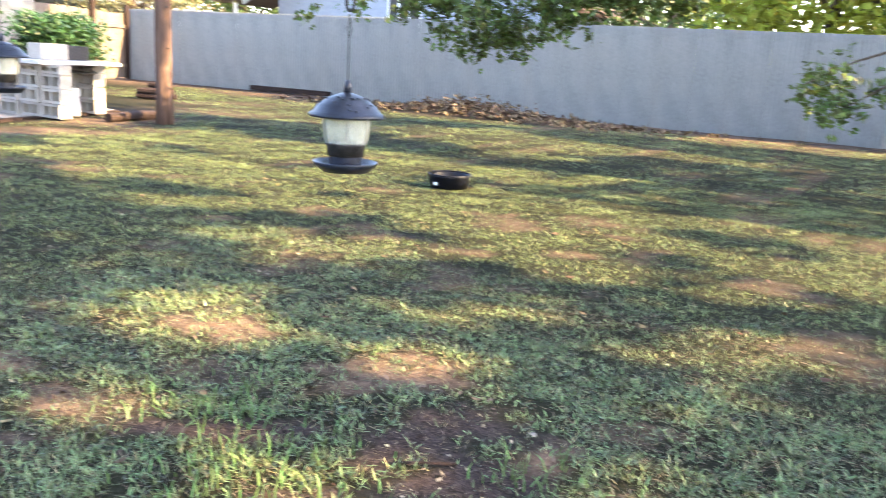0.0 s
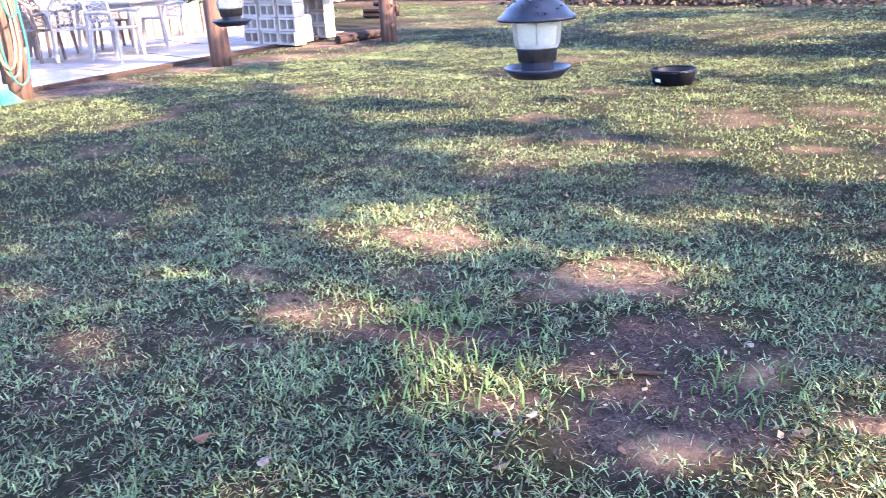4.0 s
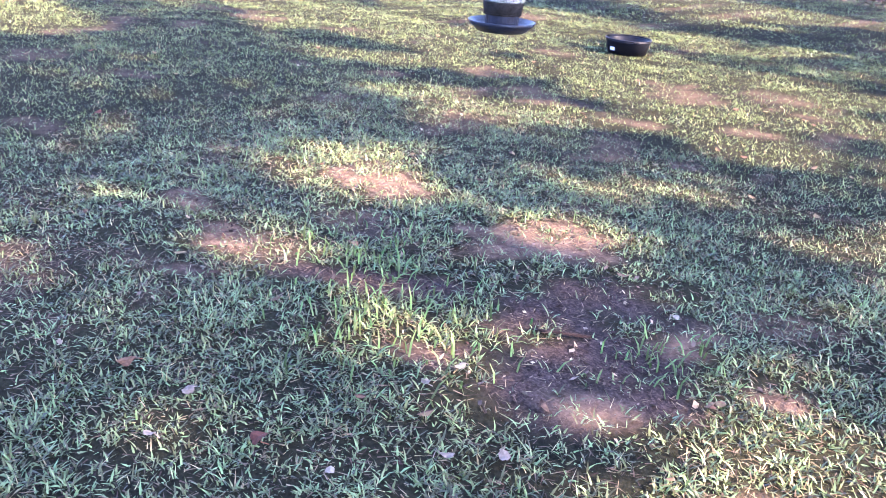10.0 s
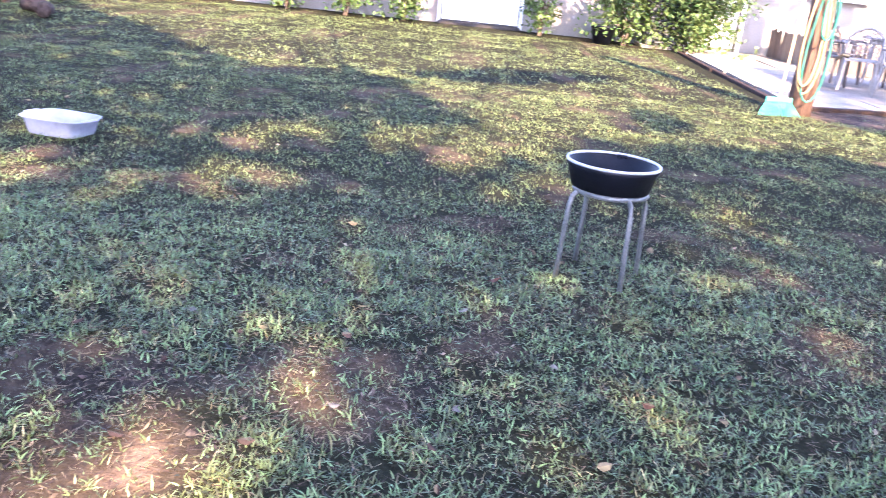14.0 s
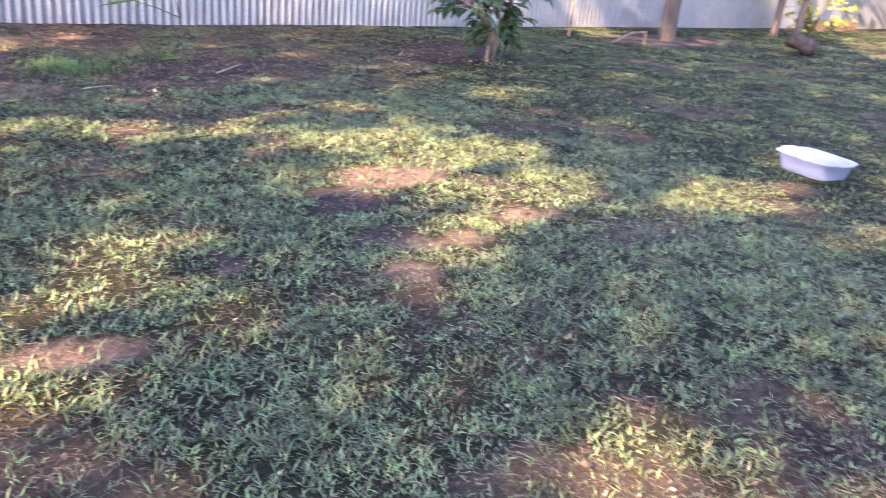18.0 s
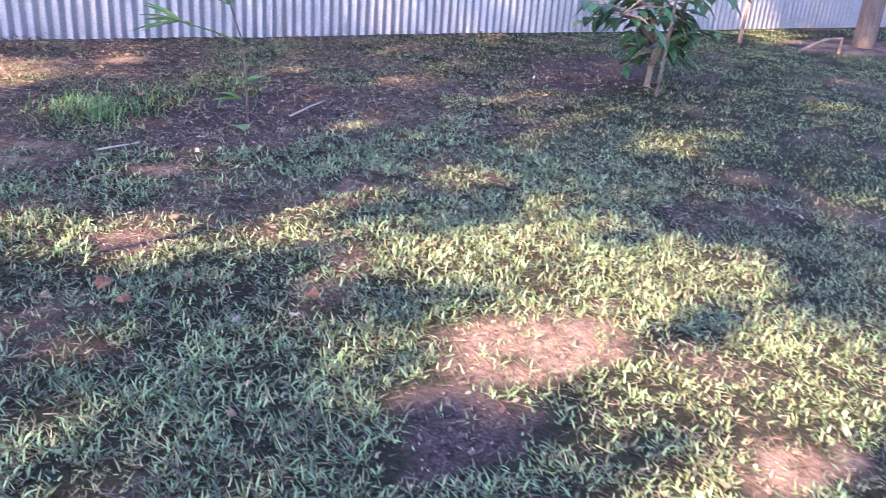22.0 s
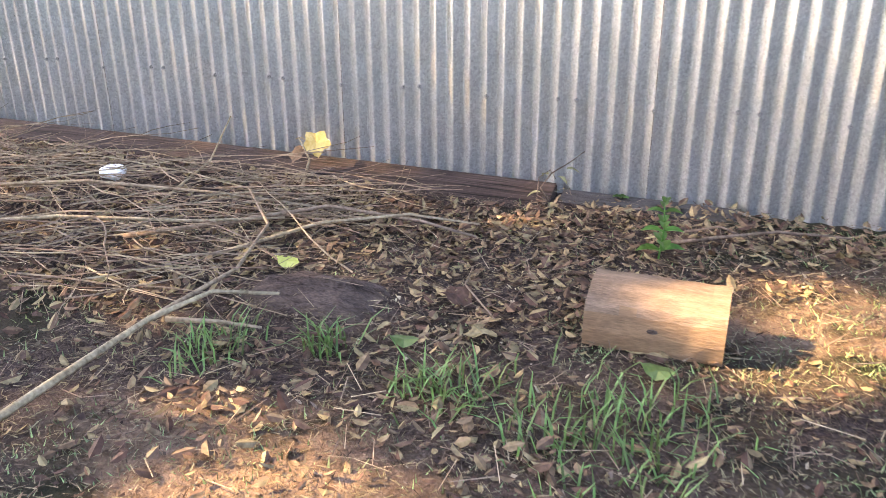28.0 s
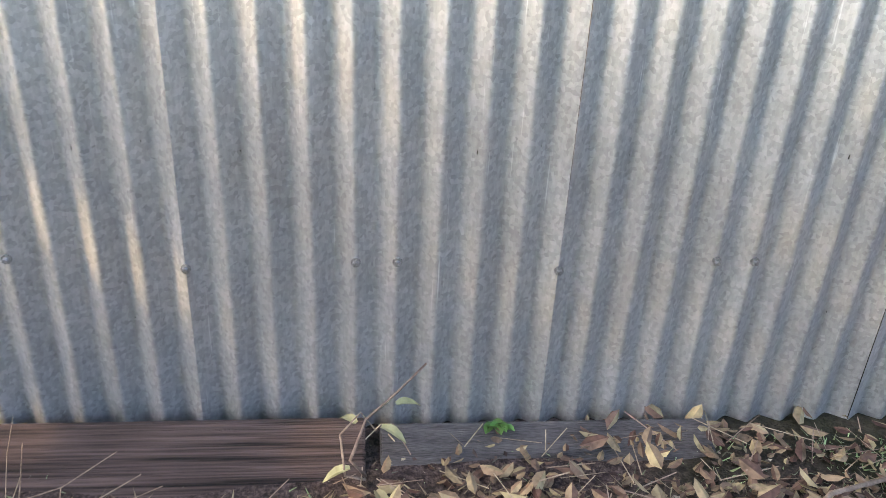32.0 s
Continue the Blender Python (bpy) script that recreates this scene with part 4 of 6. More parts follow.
def shaded(x, y):
    edge = np.interp(y, [-26, -16, -13, -12, -10.5, -9, -8.1, -7.7, -7.1, -6.5, -5.8, -5.2, -4.2, -3.1, -1, 2], [9.5, 8.0, 6.0, 6.6, 6.8, 6.4, 6.1, 7.1, 8.5, 8.9, 8.2, 8.7, 10.1, 11.5, 14.0, 14.5])
    d = x - edge + 0.4 * fbm(x * 0.5, y, 0.9, 31)
    core = d < 0
    islands = (d < 4.5) & (y < -9.3) & (fbm(x * 0.35, y, 0.9, 33) > 0.22)
    islands |= spread(x + 0.3 * fbm(x, y, 1.5, 32), y, 10.1, -8.45, 1.5, 0.45, -52) < 1
    south = (y < -13.2) & (fbm(x * 0.3, y, 0.85, 35) < 0.0)
    ok = (core | islands) & ~south
    ok |= (x > 10.8) & (x < 14.6) & (y < -12.4) & (y > -16.2) & (fbm(x * 0.5, y, 1.1, 37) > -0.3)
    ok |= (y < -23.3) & (x > 4) & (x < 14)
    wx, wy = x + 0.06 * fbm(x, y, 4.0, 41), y + 0.06 * fbm(x, y, 4.2, 42)
    for cx, cy, rx, ry, turn in GAPS_A + GAPS_B + GAPS_C + GAPS_D + GAPS_E + GAPS_F:
        ok &= spread(wx, wy, cx, cy, 1.22 * rx + 0.05, 1.22 * ry + 0.05, turn) > 1
    return ok


def canopy(rng, n):
    x, y = rng.uniform(-3.5, 16, n), rng.uniform(-25, 1.3, n)
    ok = shaded(x, y)
    ok &= rng.uniform(0, 1, n) < np.where((x > 8) | (y < -15), 0.8, 1.0)
    x, y = x[ok], y[ok]
    h = rng.uniform(7.6, 10.4, len(x))
    return np.stack([x, y, np.zeros(len(x))], 1) + np.array(SUN)[None] * (h / SUN.z)[:, None]


def wall_canopy(rng, n):
    y, z = rng.uniform(-21.5, -13.4, n), rng.uniform(0, 3.4, n)
    v = fbm(y, z, 0.9, 51)
    ok = ((y < -17.0 + 0.5 * v) & (fbm(y, z, 2.2, 53) > -0.3)) | ((y > -15.3 + 0.4 * v) & (z > 0.9) & (v > -0.25))
    y, z = y[ok], z[ok]
    k = rng.uniform(14, 18, len(y))
    return np.stack([np.full(len(y), 18.0), y, z], 1) + np.array(SUN)[None] * k[:, None]


pts = canopy(rng, 95000)
wpts = wall_canopy(rng, 6500)
TRUNKS = [(-11.0, -6.2), (-10.2, -12.5), (-10.6, -19.0)]
own = np.argmin([(pts[:, 0] - a) ** 2 + (pts[:, 1] - b) ** 2 for a, b in TRUNKS], 0)


def limbs(trunk, top, targets, rng, parent):
    bm = tube([(0, 0, -0.1), (0.05, 0.03, top * 0.3), (-0.05, 0.06, top * 0.65), (0.04, 0.0, top)], [0.24, 0.17, 0.12, 0.06], 12)
    part("trunk", bm, M["bark"], parent, smooth=True)
    bm = bmesh.new()
    for t in targets:
        t = Vector(t) - Vector((*trunk, 0))
        s = Vector((0, 0, top * rng.uniform(0.55, 0.95)))
        mid_ = s.lerp(t, 0.5) + Vector((0, 0, 0.5))
        tube([s, mid_, t], [0.045, 0.025, 0.008], 6, bm)
    part("limbs", bm, M["bark"], parent, smooth=True)


for i, (a, b) in enumerate(TRUNKS):
    mine = pts[own == i]
    ob = thing("shade_tree", a, b, 0, 0, "tall broadleaf shade tree with a wide gappy crown", "tree", "shade trees")
    limbs((a, b), 8.6, mine[rng.integers(0, len(mine), 5)], rng, ob)
    tri_soup("crown", leaf_cloud(mine - np.array([a, b, 0]), 0.21, rng), 4, M["leaf_maple"], ob)
# unseen anchor tree of the feeder wire; its added crown shades the house wall
ANCHOR = (-2.6, -9.45)
ob = thing("shade_tree", *ANCHOR, 0, 0, "slim tree that holds the feeder wire", "tree", "shade trees")
tube_bm = tube([(0, 0, -0.1), (0.03, 0, 1.5), (-0.04, 0.05, 3.6), (-1.2, -0.6, 6.4)], [0.13, 0.11, 0.09, 0.04], 10)
part("trunk", tube_bm, M["bark"], ob, smooth=True)
y_, z_ = rng.uniform(-13.5, -1.5, 11000), rng.uniform(0, 3.2, 11000)
ok_ = (fbm(y_, z_, 1.1, 57) > -0.16) & (fbm(y_, z_, 5.0, 58) > -0.45)
cc = np.stack([np.full(ok_.sum(), 18.0), y_[ok_], z_[ok_]], 1) + np.array(SUN)[None] * rng.uniform(14, 19, ok_.sum())[:, None]
cc -= np.array([*ANCHOR, 0])
bm = bmesh.new()
for q in cc[rng.integers(0, len(cc), 5)]:
    tube([(-0.6, -0.3, 5.0), Vector((-1.2, -0.6, 6.4)).lerp(Vector(q), 0.5) + Vector((0, 0, 0.8)), q], [0.03, 0.014, 0.006], 6, bm)
part("limbs", bm, M["bark"], ob, smooth=True)
tri_soup("crown", leaf_cloud(cc, 0.3, rng), 4, M["leaf_maple"], ob)

# maple whose low boughs hang into view
MAPLE = (-2.2, -18.6)
ob = thing("maple_tree", *MAPLE, 0, 0, "maple with long drooping boughs of lobed green leaves", "tree")
bough_tips = [(6.6, -17.6, 2.1), (6.2, -18.1, 1.75), (5.4, -18.2, 1.45), (4.6, -18.0, 1.75), (3.9, -18.3, 2.2), (5.0, -18.6, 2.5), (3.0, -18.4, 2.6), (1.5, -18.0, 1.05), (1.1, -17.8, 0.8), (0.5, -18.1, 1.0), (2.3, -18.7, 2.9), (6.0, -18.8, 2.8), (2.6, -18.5, 2.3), (3.4, -18.9, 2.0), (4.3, -18.9, 2.35), (2.0, -18.8, 2.5)]
limbs(MAPLE, 4.2, list(wpts[rng.integers(0, len(wpts), 10)]), rng, ob)
bm = bmesh.new()
lv = []
for tx, ty, tz in bough_tips:
    t = Vector((tx - MAPLE[0], ty - MAPLE[1], tz))
    s = Vector((0, 0, 3.4 if tz > 1.4 or tx > 3 else 1.5))
    m1 = s.lerp(t, 0.55) + Vector((0, 0, 0.55))
    m2 = s.lerp(t, 0.85) + Vector((0, 0, 0.25))
    tube([s, m1, m2, t], [0.06, 0.03, 0.012, 0.004], 6, bm)
    for k in range(26 if tx > 2.2 else 6):
        f = rng.uniform(0.78, 1.0)
        p = m2.lerp(t, (f - 0.6) / 0.4) if f > 0.6 else m1
        q = np.array(p) + rng.normal(0, 1, 3) * np.array([0.34, 0.30, 0.17]) * (1 if tx > 3 else 0.55)
        lv.append(q + rng.normal(0, 0.10, (19, 3)))
part("limbs", bm, M["bark"], ob, smooth=True)
lv = np.concatenate(lv)
tri_soup("foliage", leaf_cloud(lv, 0.115, rng, 0.5, lobes=True), 3, M["leaf_bough"], ob)
tri_soup("crown", leaf_cloud(wpts - np.array([*MAPLE, 0]), 0.24, rng), 4, M["leaf_maple"], ob)


# ---- house ----
HX = 18.0
house = thing("house", HX, 0, 0, 0, "single-storey cream-painted house with a dark shingle roof", "house")


def wall_with_holes(y0, y1, z0, z1, holes, thick, m, parent, name="wall"):
    """A wall in the plane x = 0 to thick, with openings (y0, y1, z0, z1)."""
    ys = sorted({y0, y1, *[h[0] for h in holes], *[h[1] for h in holes]})
    zs = sorted({z0, z1, *[h[2] for h in holes], *[h[3] for h in holes]})
    bm, seen = bmesh.new(), {}

    def solid(i, k):
        if not (0 <= i < len(ys) - 1 and 0 <= k < len(zs) - 1):
            return False
        y, z = (ys[i] + ys[i + 1]) / 2, (zs[k] + zs[k + 1]) / 2
        return not any(h[0] < y < h[1] and h[2] < z < h[3] for h in holes)

    def corner(i, k, x):
        if (i, k, x) not in seen:
            seen[i, k, x] = bm.verts.new((x, ys[i], zs[k]))
        return seen[i, k, x]

    for i in range(len(ys) - 1):
        for k in range(len(zs) - 1):
            if not solid(i, k):
                continue
            for x in (0.0, thick):
                bm.faces.new([corner(a, b, x) for a, b in ((i, k), (i + 1, k), (i + 1, k + 1), (i, k + 1))])
            for di, dk, p, q in ((-1, 0, (i, k), (i, k + 1)), (1, 0, (i + 1, k), (i + 1, k + 1)), (0, -1, (i, k), (i + 1, k)), (0, 1, (i, k + 1), (i + 1, k + 1))):
                if not solid(i + di, k + dk):
                    bm.faces.new((corner(*p, 0.0), corner(*q, 0.0), corner(*q, thick), corner(*p, thick)))
    bmesh.ops.recalc_face_normals(bm, faces=bm.faces)
    return part(name, bm, m, parent)


WIN = [(-15.5, -14.45, 1.5, 2.55), (-19.0, -17.95, 1.5, 2.6)]
DOOR = (-13.1, -12.2, 0.06, 2.1)
PANEL = (-8.6, -6.95, 0.06, 2.1)
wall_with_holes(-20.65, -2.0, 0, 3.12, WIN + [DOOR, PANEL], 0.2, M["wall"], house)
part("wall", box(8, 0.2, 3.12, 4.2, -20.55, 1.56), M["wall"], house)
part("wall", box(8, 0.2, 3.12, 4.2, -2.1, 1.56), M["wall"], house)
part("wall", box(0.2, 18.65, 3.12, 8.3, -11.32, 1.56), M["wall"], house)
part("floor", box(8, 18.4, 0.05, 4.2, -11.32, 0.03), M["concrete"], house)
part("ceiling", box(8.2, 18.6, 0.05, 4.2, -11.32, 3.10), M["white"], house)
roof = raw("roof", [(-0.75, -21.3, 3.12), (-0.75, -1.4, 3.12), (4.2, -1.4, 5.1), (4.2, -21.3, 5.1), (9.2, -21.3, 3.12), (9.2, -1.4, 3.12),
                    (-0.75, -21.3, 3.18), (-0.75, -1.4, 3.18), (4.2, -1.4, 5.16), (4.2, -21.3, 5.16), (9.2, -21.3, 3.18), (9.2, -1.4, 3.18)],
           [(0, 1, 2, 3), (3, 2, 5, 4), (6, 9, 8, 7), (9, 10, 11, 8), (0, 6, 7, 1), (4, 5, 11, 10), (0, 3, 9, 6), (3, 4, 10, 9), (1, 7, 8, 2), (2, 8, 11, 5)], M["roof"], house)
part("fascia", box(0.03, 19.9, 0.2, -0.76, -11.35, 3.06), M["white"], roof, "white painted fascia board")
part("soffit", box(0.74, 19.9, 0.02, -0.375, -11.35, 2.985), M["white"], roof)
# courses of shingles on the slope that shows
for r in range(14):
    f = r / 14
    part("shingle_course", box(0.40, 19.9, 0.02, -0.75 + 4.95 * (f + 0.035), -11.35, 3.21 + 1.98 * (f + 0.035), m=Matrix.Rotation(-math.atan2(1.98, 4.95) + 0.02, 4, "Y")), M["roof"], roof)


def window(parent, y0, y1, z0, z1, rows=2, cols=3):
    w = part("window", box(0.05, y1 - y0 - 0.02, z1 - z0 - 0.02, 0.13, (y0 + y1) / 2, (z0 + z1) / 2), M["blind"], parent, "double-hung window with white glazing bars")
    yc, zc = (y0 + y1) / 2, (z0 + z1) / 2
    for yy in (y0 + 0.025, y1 - 0.025):
        part("window_frame", box(0.09, 0.05, z1 - z0, 0.045, yy, zc), M["white"], w)
    for zz in (z0 + 0.025, zc, z1 - 0.025):
        part("window_frame", box(0.085, y1 - y0 - 0.1, 0.05, 0.045, yc, zz), M["white"], w)
    for zz0, zz1 in ((z0 + 0.05, zc - 0.025), (zc + 0.025, z1 - 0.05)):
        for i in range(cols):
            for j in range(rows):
                pw, ph = (y1 - y0 - 0.1) / cols, (zz1 - zz0) / rows
                part("pane", box(0.006, pw - 0.004, ph - 0.004, 0.07, y0 + 0.05 + pw * (i + 0.5), zz0 + ph * (j + 0.5)), M["glass"], w)
        for i in range(1, cols):
            part("glazing_bar", box(0.03, 0.018, zz1 - zz0, 0.06, y0 + 0.05 + (y1 - y0 - 0.1) * i / cols, (zz0 + zz1) / 2), M["white"], w)
        part("glazing_bar", box(0.028, y1 - y0 - 0.1, 0.018, 0.06, yc, (zz0 + zz1) / 2), M["white"], w)
    part("window_sill", box(0.14, y1 - y0 + 0.16, 0.06, -0.05, yc, z0 - 0.24), M["white"], w)
    part("trim", box(0.03, y1 - y0 + 0.12, 0.2, -0.014, yc, z0 - 0.105), M["white"], w)
    for yy in (y0 - 0.045, y1 + 0.045):
        part("trim", box(0.03, 0.09, z1 - z0 + 0.02, -0.014, yy, zc), M["white"], w)
    part("trim", box(0.03, y1 - y0 + 0.18, 0.09, -0.014, yc, z1 + 0.055), M["white"], w)


for a in WIN:
    window(house, *a)
door = part("door", box(0.045, 0.86, 2.0, 0.08, -12.65, 1.08, 0.004), M["white"], house, "white door with a dark upper pane")
part("pane", box(0.01, 0.5, 0.8, 0.052, -12.65, 1.55), M["glass"], door)
for y in (-13.14, -12.16):
    part("door_frame", box(0.1, 0.07, 2.1, -0.02, y, 1.08), M["white"], door)
part("door_frame", box(0.1, 1.05, 0.07, -0.02, -12.65, 2.145), M["white"], door)
bm = lathe([(0.0, 0.05), (0.028, 0.045), (0.03, 0.03), (0.012, 0.02), (0.012, 0.0)], 12)
knob = part("door_handle", bm, M["iron"], door)
knob.matrix_basis = pose(0.055, -12.98, 1.0, 0, -90, 0)
pair = part("double_door", box(0.045, 1.6, 2.0, 0.08, -7.775, 1.08), M["white"], house, "wide white double door in bright sun")
for y in (-8.18, -7.37):
    for z, h in ((0.55, 0.7), (1.5, 0.85)):
        part("door_panel", box(0.012, 0.6, h, 0.055, y, z, 0.004), M["white"], pair)
for y in (-8.63, -6.92):
    part("door_frame", box(0.1, 0.07, 2.1, -0.02, y, 1.08), M["white"], pair)
part("door_frame", box(0.1, 1.78, 0.07, -0.02, -7.775, 2.145), M["white"], pair)
part("threshold", box(0.25, 1.7, 0.06, -0.1, -7.775, 0.03), M["timber2"], pair)

# string lights under the eave
lights = thing("string_lights", 0, 0, 0, 0, "sagging string of clear bulbs below the eave", "string lights")
bm = bmesh.new()
hang = []
for (ya, za), (yb, zb) in (((-12.2, 2.99), (-15.2, 2.99)), ((-15.2, 2.99), (-18.6, 2.99)), ((-18.6, 2.99), (-20.9, 2.99))):
    row = [(17.222, ya + (yb - ya) * k / 8, za + (zb - za) * k / 8 - 0.16 * math.sin(math.pi * k / 8)) for k in range(9)]
    tube(row, 0.006, 5, bm)
    hang += [row[2], row[4], row[6], row[8]]
part("cable", bm, M["black"], lights)
for p in hang:
    b = part("socket", lathe([(0.0, 0.0), (0.018, 0.0), (0.02, -0.05), (0.016, -0.055)], 10), M["black"], lights)
    b.location = p
    g = part("bulb", lathe([(0.014, -0.055), (0.03, -0.085), (0.034, -0.115), (0.022, -0.145), (0.0, -0.155)], 12), M["bulb"], b, "clear glass bulb", True)
    g.visible_shadow = False

# air conditioner and pot by the wall
ac = thing("air_conditioner", 17.35, -11.45, 0, 0, "dark louvred air-conditioning unit beside the house", "air conditioner")
part("base", box(0.9, 0.9, 0.06, 0, 0, 0.03, 0.01), M["concrete"], ac)
part("case", box(0.74, 0.74, 0.82, 0, 0, 0.47, 0.03), M["darkgrey"], ac)
for k in range(10):
    part("louvre", box(0.012, 0.66, 0.035, -0.376, 0, 0.13 + 0.076 * k, m=Matrix.Rotation(0.5, 4, "Y")), M["darkgrey"], ac)
part("fan_grille", lathe([(0.30, 0.885), (0.29, 0.90), (0.05, 0.93), (0.0, 0.93)], 24), M["iron"], ac)
pot = thing("flower_pot", 16.75, -10.2, 0, 0, "dark round plant pot by the wall", "pot")
part("pot", lathe([(0.0, 0.0), (0.17, 0.0), (0.24, 0.30), (0.26, 0.31), (0.26, 0.35), (0.23, 0.35), (0.22, 0.27), (0.0, 0.27)], 24), M["black"], pot, smooth=True)

# shrubs along the house
for i, (x, y, h, w, mm, nn) in enumerate(((16.95, -10.65, 1.35, 1.3, "leaf_shrub", 2200), (16.9, -11.9, 1.9, 1.5, "leaf_shrub", 6500), (17.2, -9.0, 1.3, 0.8, "leaf_shrub", 1000),
                                          (17.2, -6.25, 1.4, 1.0, "leaf_shrub", 1300), (17.1, -5.1, 1.2, 1.0, "leaf_shrub", 1000), (17.2, -3.9, 1.0, 0.9, "leaf_shrub", 800))):
    shrub("shrub", x, y, h, w, M[mm], "open leggy green shrub against the house wall", 60 + i, nn, 0.085, 7, "wall shrubs")
shrub("shrub", 17.0, -1.9, 1.1, 1.3, M["leaf_dark"], "dense dark shrub at the house corner", 70, 2400, 0.07, 8)
shrub("shrub", 14.9, -19.0, 1.45, 1.25, M["leaf_dark"], "rounded dense evergreen shrub behind the block grill", 71, 12000, 0.085, 12)
shrub("shrub", 15.6, -17.3, 1.35, 1.1, M["leaf_shrub"], "leafy shrub in the picket bed", 72, 1500, 0.10, 6)
shrub("shrub", 15.9, -15.9, 1.15, 0.5, M["leaf_olive"], "thin dry twiggy plant in the picket bed", 73, 150, 0.06, 5)

# ---- patio ----
def slab(name, outline, z0, z1, material, parent=None, label=""):
    bm = bmesh.new()
    lo = [bm.verts.new((x, y, z0)) for x, y in outline]
    hi = [bm.verts.new((x, y, z1)) for x, y in outline]
    bm.faces.new(lo[::-1])
    bm.faces.new(hi)
    for i in range(len(lo)):
        j = (i + 1) % len(lo)
        bm.faces.new((lo[i], lo[j], hi[j], hi[i]))
    bmesh.ops.recalc_face_normals(bm, faces=bm.faces)
    return part(name, bm, material, parent, label)


patio = thing("patio", 0, 0, 0, 0, "cracked pale concrete patio with a timber edge", "patio", kind="structure")
r = random.Random(8)
cuts = [0, 0.2, 0.42, 0.6, 0.8, 1.0]
for i in range(5):
    for j in range(5):
        def at(u, v):
            front = Vector((9.75, -11.55)).lerp(Vector((11.4, -17.4)), u)
            back = Vector((17.95, -11.8)).lerp(Vector((17.95, -18.6)), u)
            return front.lerp(back, v)
        q = [at(cuts[i], cuts[j]), at(cuts[i + 1], cuts[j]), at(cuts[i + 1], cuts[j + 1]), at(cuts[i], cuts[j + 1])]
        mid_ = sum(q, Vector((0, 0))) / 4
        q = [p.lerp(mid_, 0.012) + Vector((r.uniform(-0.02, 0.02), r.uniform(-0.02, 0.02))) for p in q]
        slab("slab", q, -0.05, 0.035 + r.uniform(-0.008, 0.008), M["concrete"], patio)
for a, b in (((9.6, -11.45), (10.45, -14.4)), ((10.47, -14.5), (11.25, -17.3)), ((9.65, -11.4), (13.2, -11.5)), ((13.3, -11.5), (17.2, -11.65))):
    a, b = Vector(a), Vector(b)
    d = b - a
    part("edging", box(d.length, 0.09, 0.09, *((a + b) / 2), 0.0, 0.015, m=Matrix.Rotation(math.atan2(d.y, d.x), 4, "Z")), M["timber"], patio)
edge = thing("edging_log", 10.1, -16.7, 0, -80, "short dark edging log at the patio corner", "log")
part("log", tube([(-0.6, 0, 0.07), (0, 0.02, 0.075), (0.6, 0, 0.06)], [0.06, 0.075, 0.06], 10), M["timber"], edge)

# picket bed
bed = thing("picket_bed", 0, 0, 0, 0, "low brown picket wall round a planting bed", "planter")
rr = random.Random(4)
pk = bpy.data.meshes.new("picket")
box(0.02, 0.135, 0.56, 0, 0, 0.28, 0.006).to_mesh(pk)
pk.materials.append(M["picket"])
for (xa, ya), (xb, yb) in (((15.2, -13.85), (14.3, -16.7)), ((14.3, -16.7), (14.9, -18.6)), ((17.7, -13.7), (15.2, -13.85))):
    L = math.hypot(xb - xa, yb - ya)
    for k in range(int(L / 0.145)):
        f = (k + 0.5) * 0.145 / L
        p = new("picket", pk)
        p.parent = bed
        p.matrix_basis = pose(xa + (xb - xa) * f, ya + (yb - ya) * f, 0.02 + rr.uniform(-0.03, 0.02), rr.uniform(-2, 2), rr.uniform(-2, 2), math.degrees(math.atan2(yb - ya, xb - xa)) + 90)
slab("soil", [(15.25, -13.92), (14.4, -16.7), (15.0, -18.5), (17.9, -18.5), (17.9, -13.8)], 0.0, 0.3, M["mound"], bed)

# ---- posts, hose, rake ----
def wooden_post(x, y, h, r0, label, lean=0.0):
    ob = thing("wooden_post", x, y, 0, 0, label, "post", "clothesline posts")
    rg = random.Random(int(x * 100))
    pts_ = [(lean * k / 6 + rg.uniform(-0.008, 0.008), rg.uniform(-0.008, 0.008), -0.1 + (h + 0.1) * k / 6) for k in range(7)]
    bm = tube(pts_, [r0 * (1.06 - 0.2 * k / 6) for k in range(7)], 16)
    part("pole", bm, M["pole"], ob, smooth=True)
    for k in range(3):
        s = part("bolt", lathe([(0.0, 0.03), (0.012, 0.028), (0.014, 0.0)], 8), M["iron"], ob)
        s.matrix_basis = pose(-r0 * 0.9, 0.02 * k, 0.5 + 0.55 * k, 0, -90, 0)
    return ob


wooden_post(9.12, -11.36, 3.3, 0.125, "tall weathered reddish pole hung with a hose")
wooden_post(9.54, -13.9, 3.3, 0.12, "tall weathered pole at the patio edge")
wooden_post(9.6, -16.75, 3.4, 0.115, "tall reddish weathered pole on the lawn")

hose = thing("garden_hose", 9.02, -11.3, 0, 0, "green and tan garden hose looped on a pole hook", "hose")
part("hook", tube([(0.0, 0, 1.5), (-0.06, 0, 1.5), (-0.075, 0, 1.54)], 0.008, 6), M["iron"], hose)
for k, (dy, low, mm, w) in enumerate(((0.02, 0.25, "yellow_hose", 0.15), (-0.03, 0.17, "green_hose", 0.16), (0.05, 0.33, "yellow_hose", 0.12), (-0.06, 0.8, "green_hose", 0.09))):
    loop = []
    for i in range(25):
        a = math.tau * i / 24
        zz = (1.5 + low) / 2 + (1.5 - low) / 2 * math.cos(a)
        yy = dy + w * math.sin(a) * (0.35 + 0.65 * (1.5 - zz) / (1.5 - low))
        loop.append((-0.11 - 0.018 * k, yy, zz))
    part("coil", tube(loop, 0.0095, 8, cap=False), M[mm], hose, smooth=True)
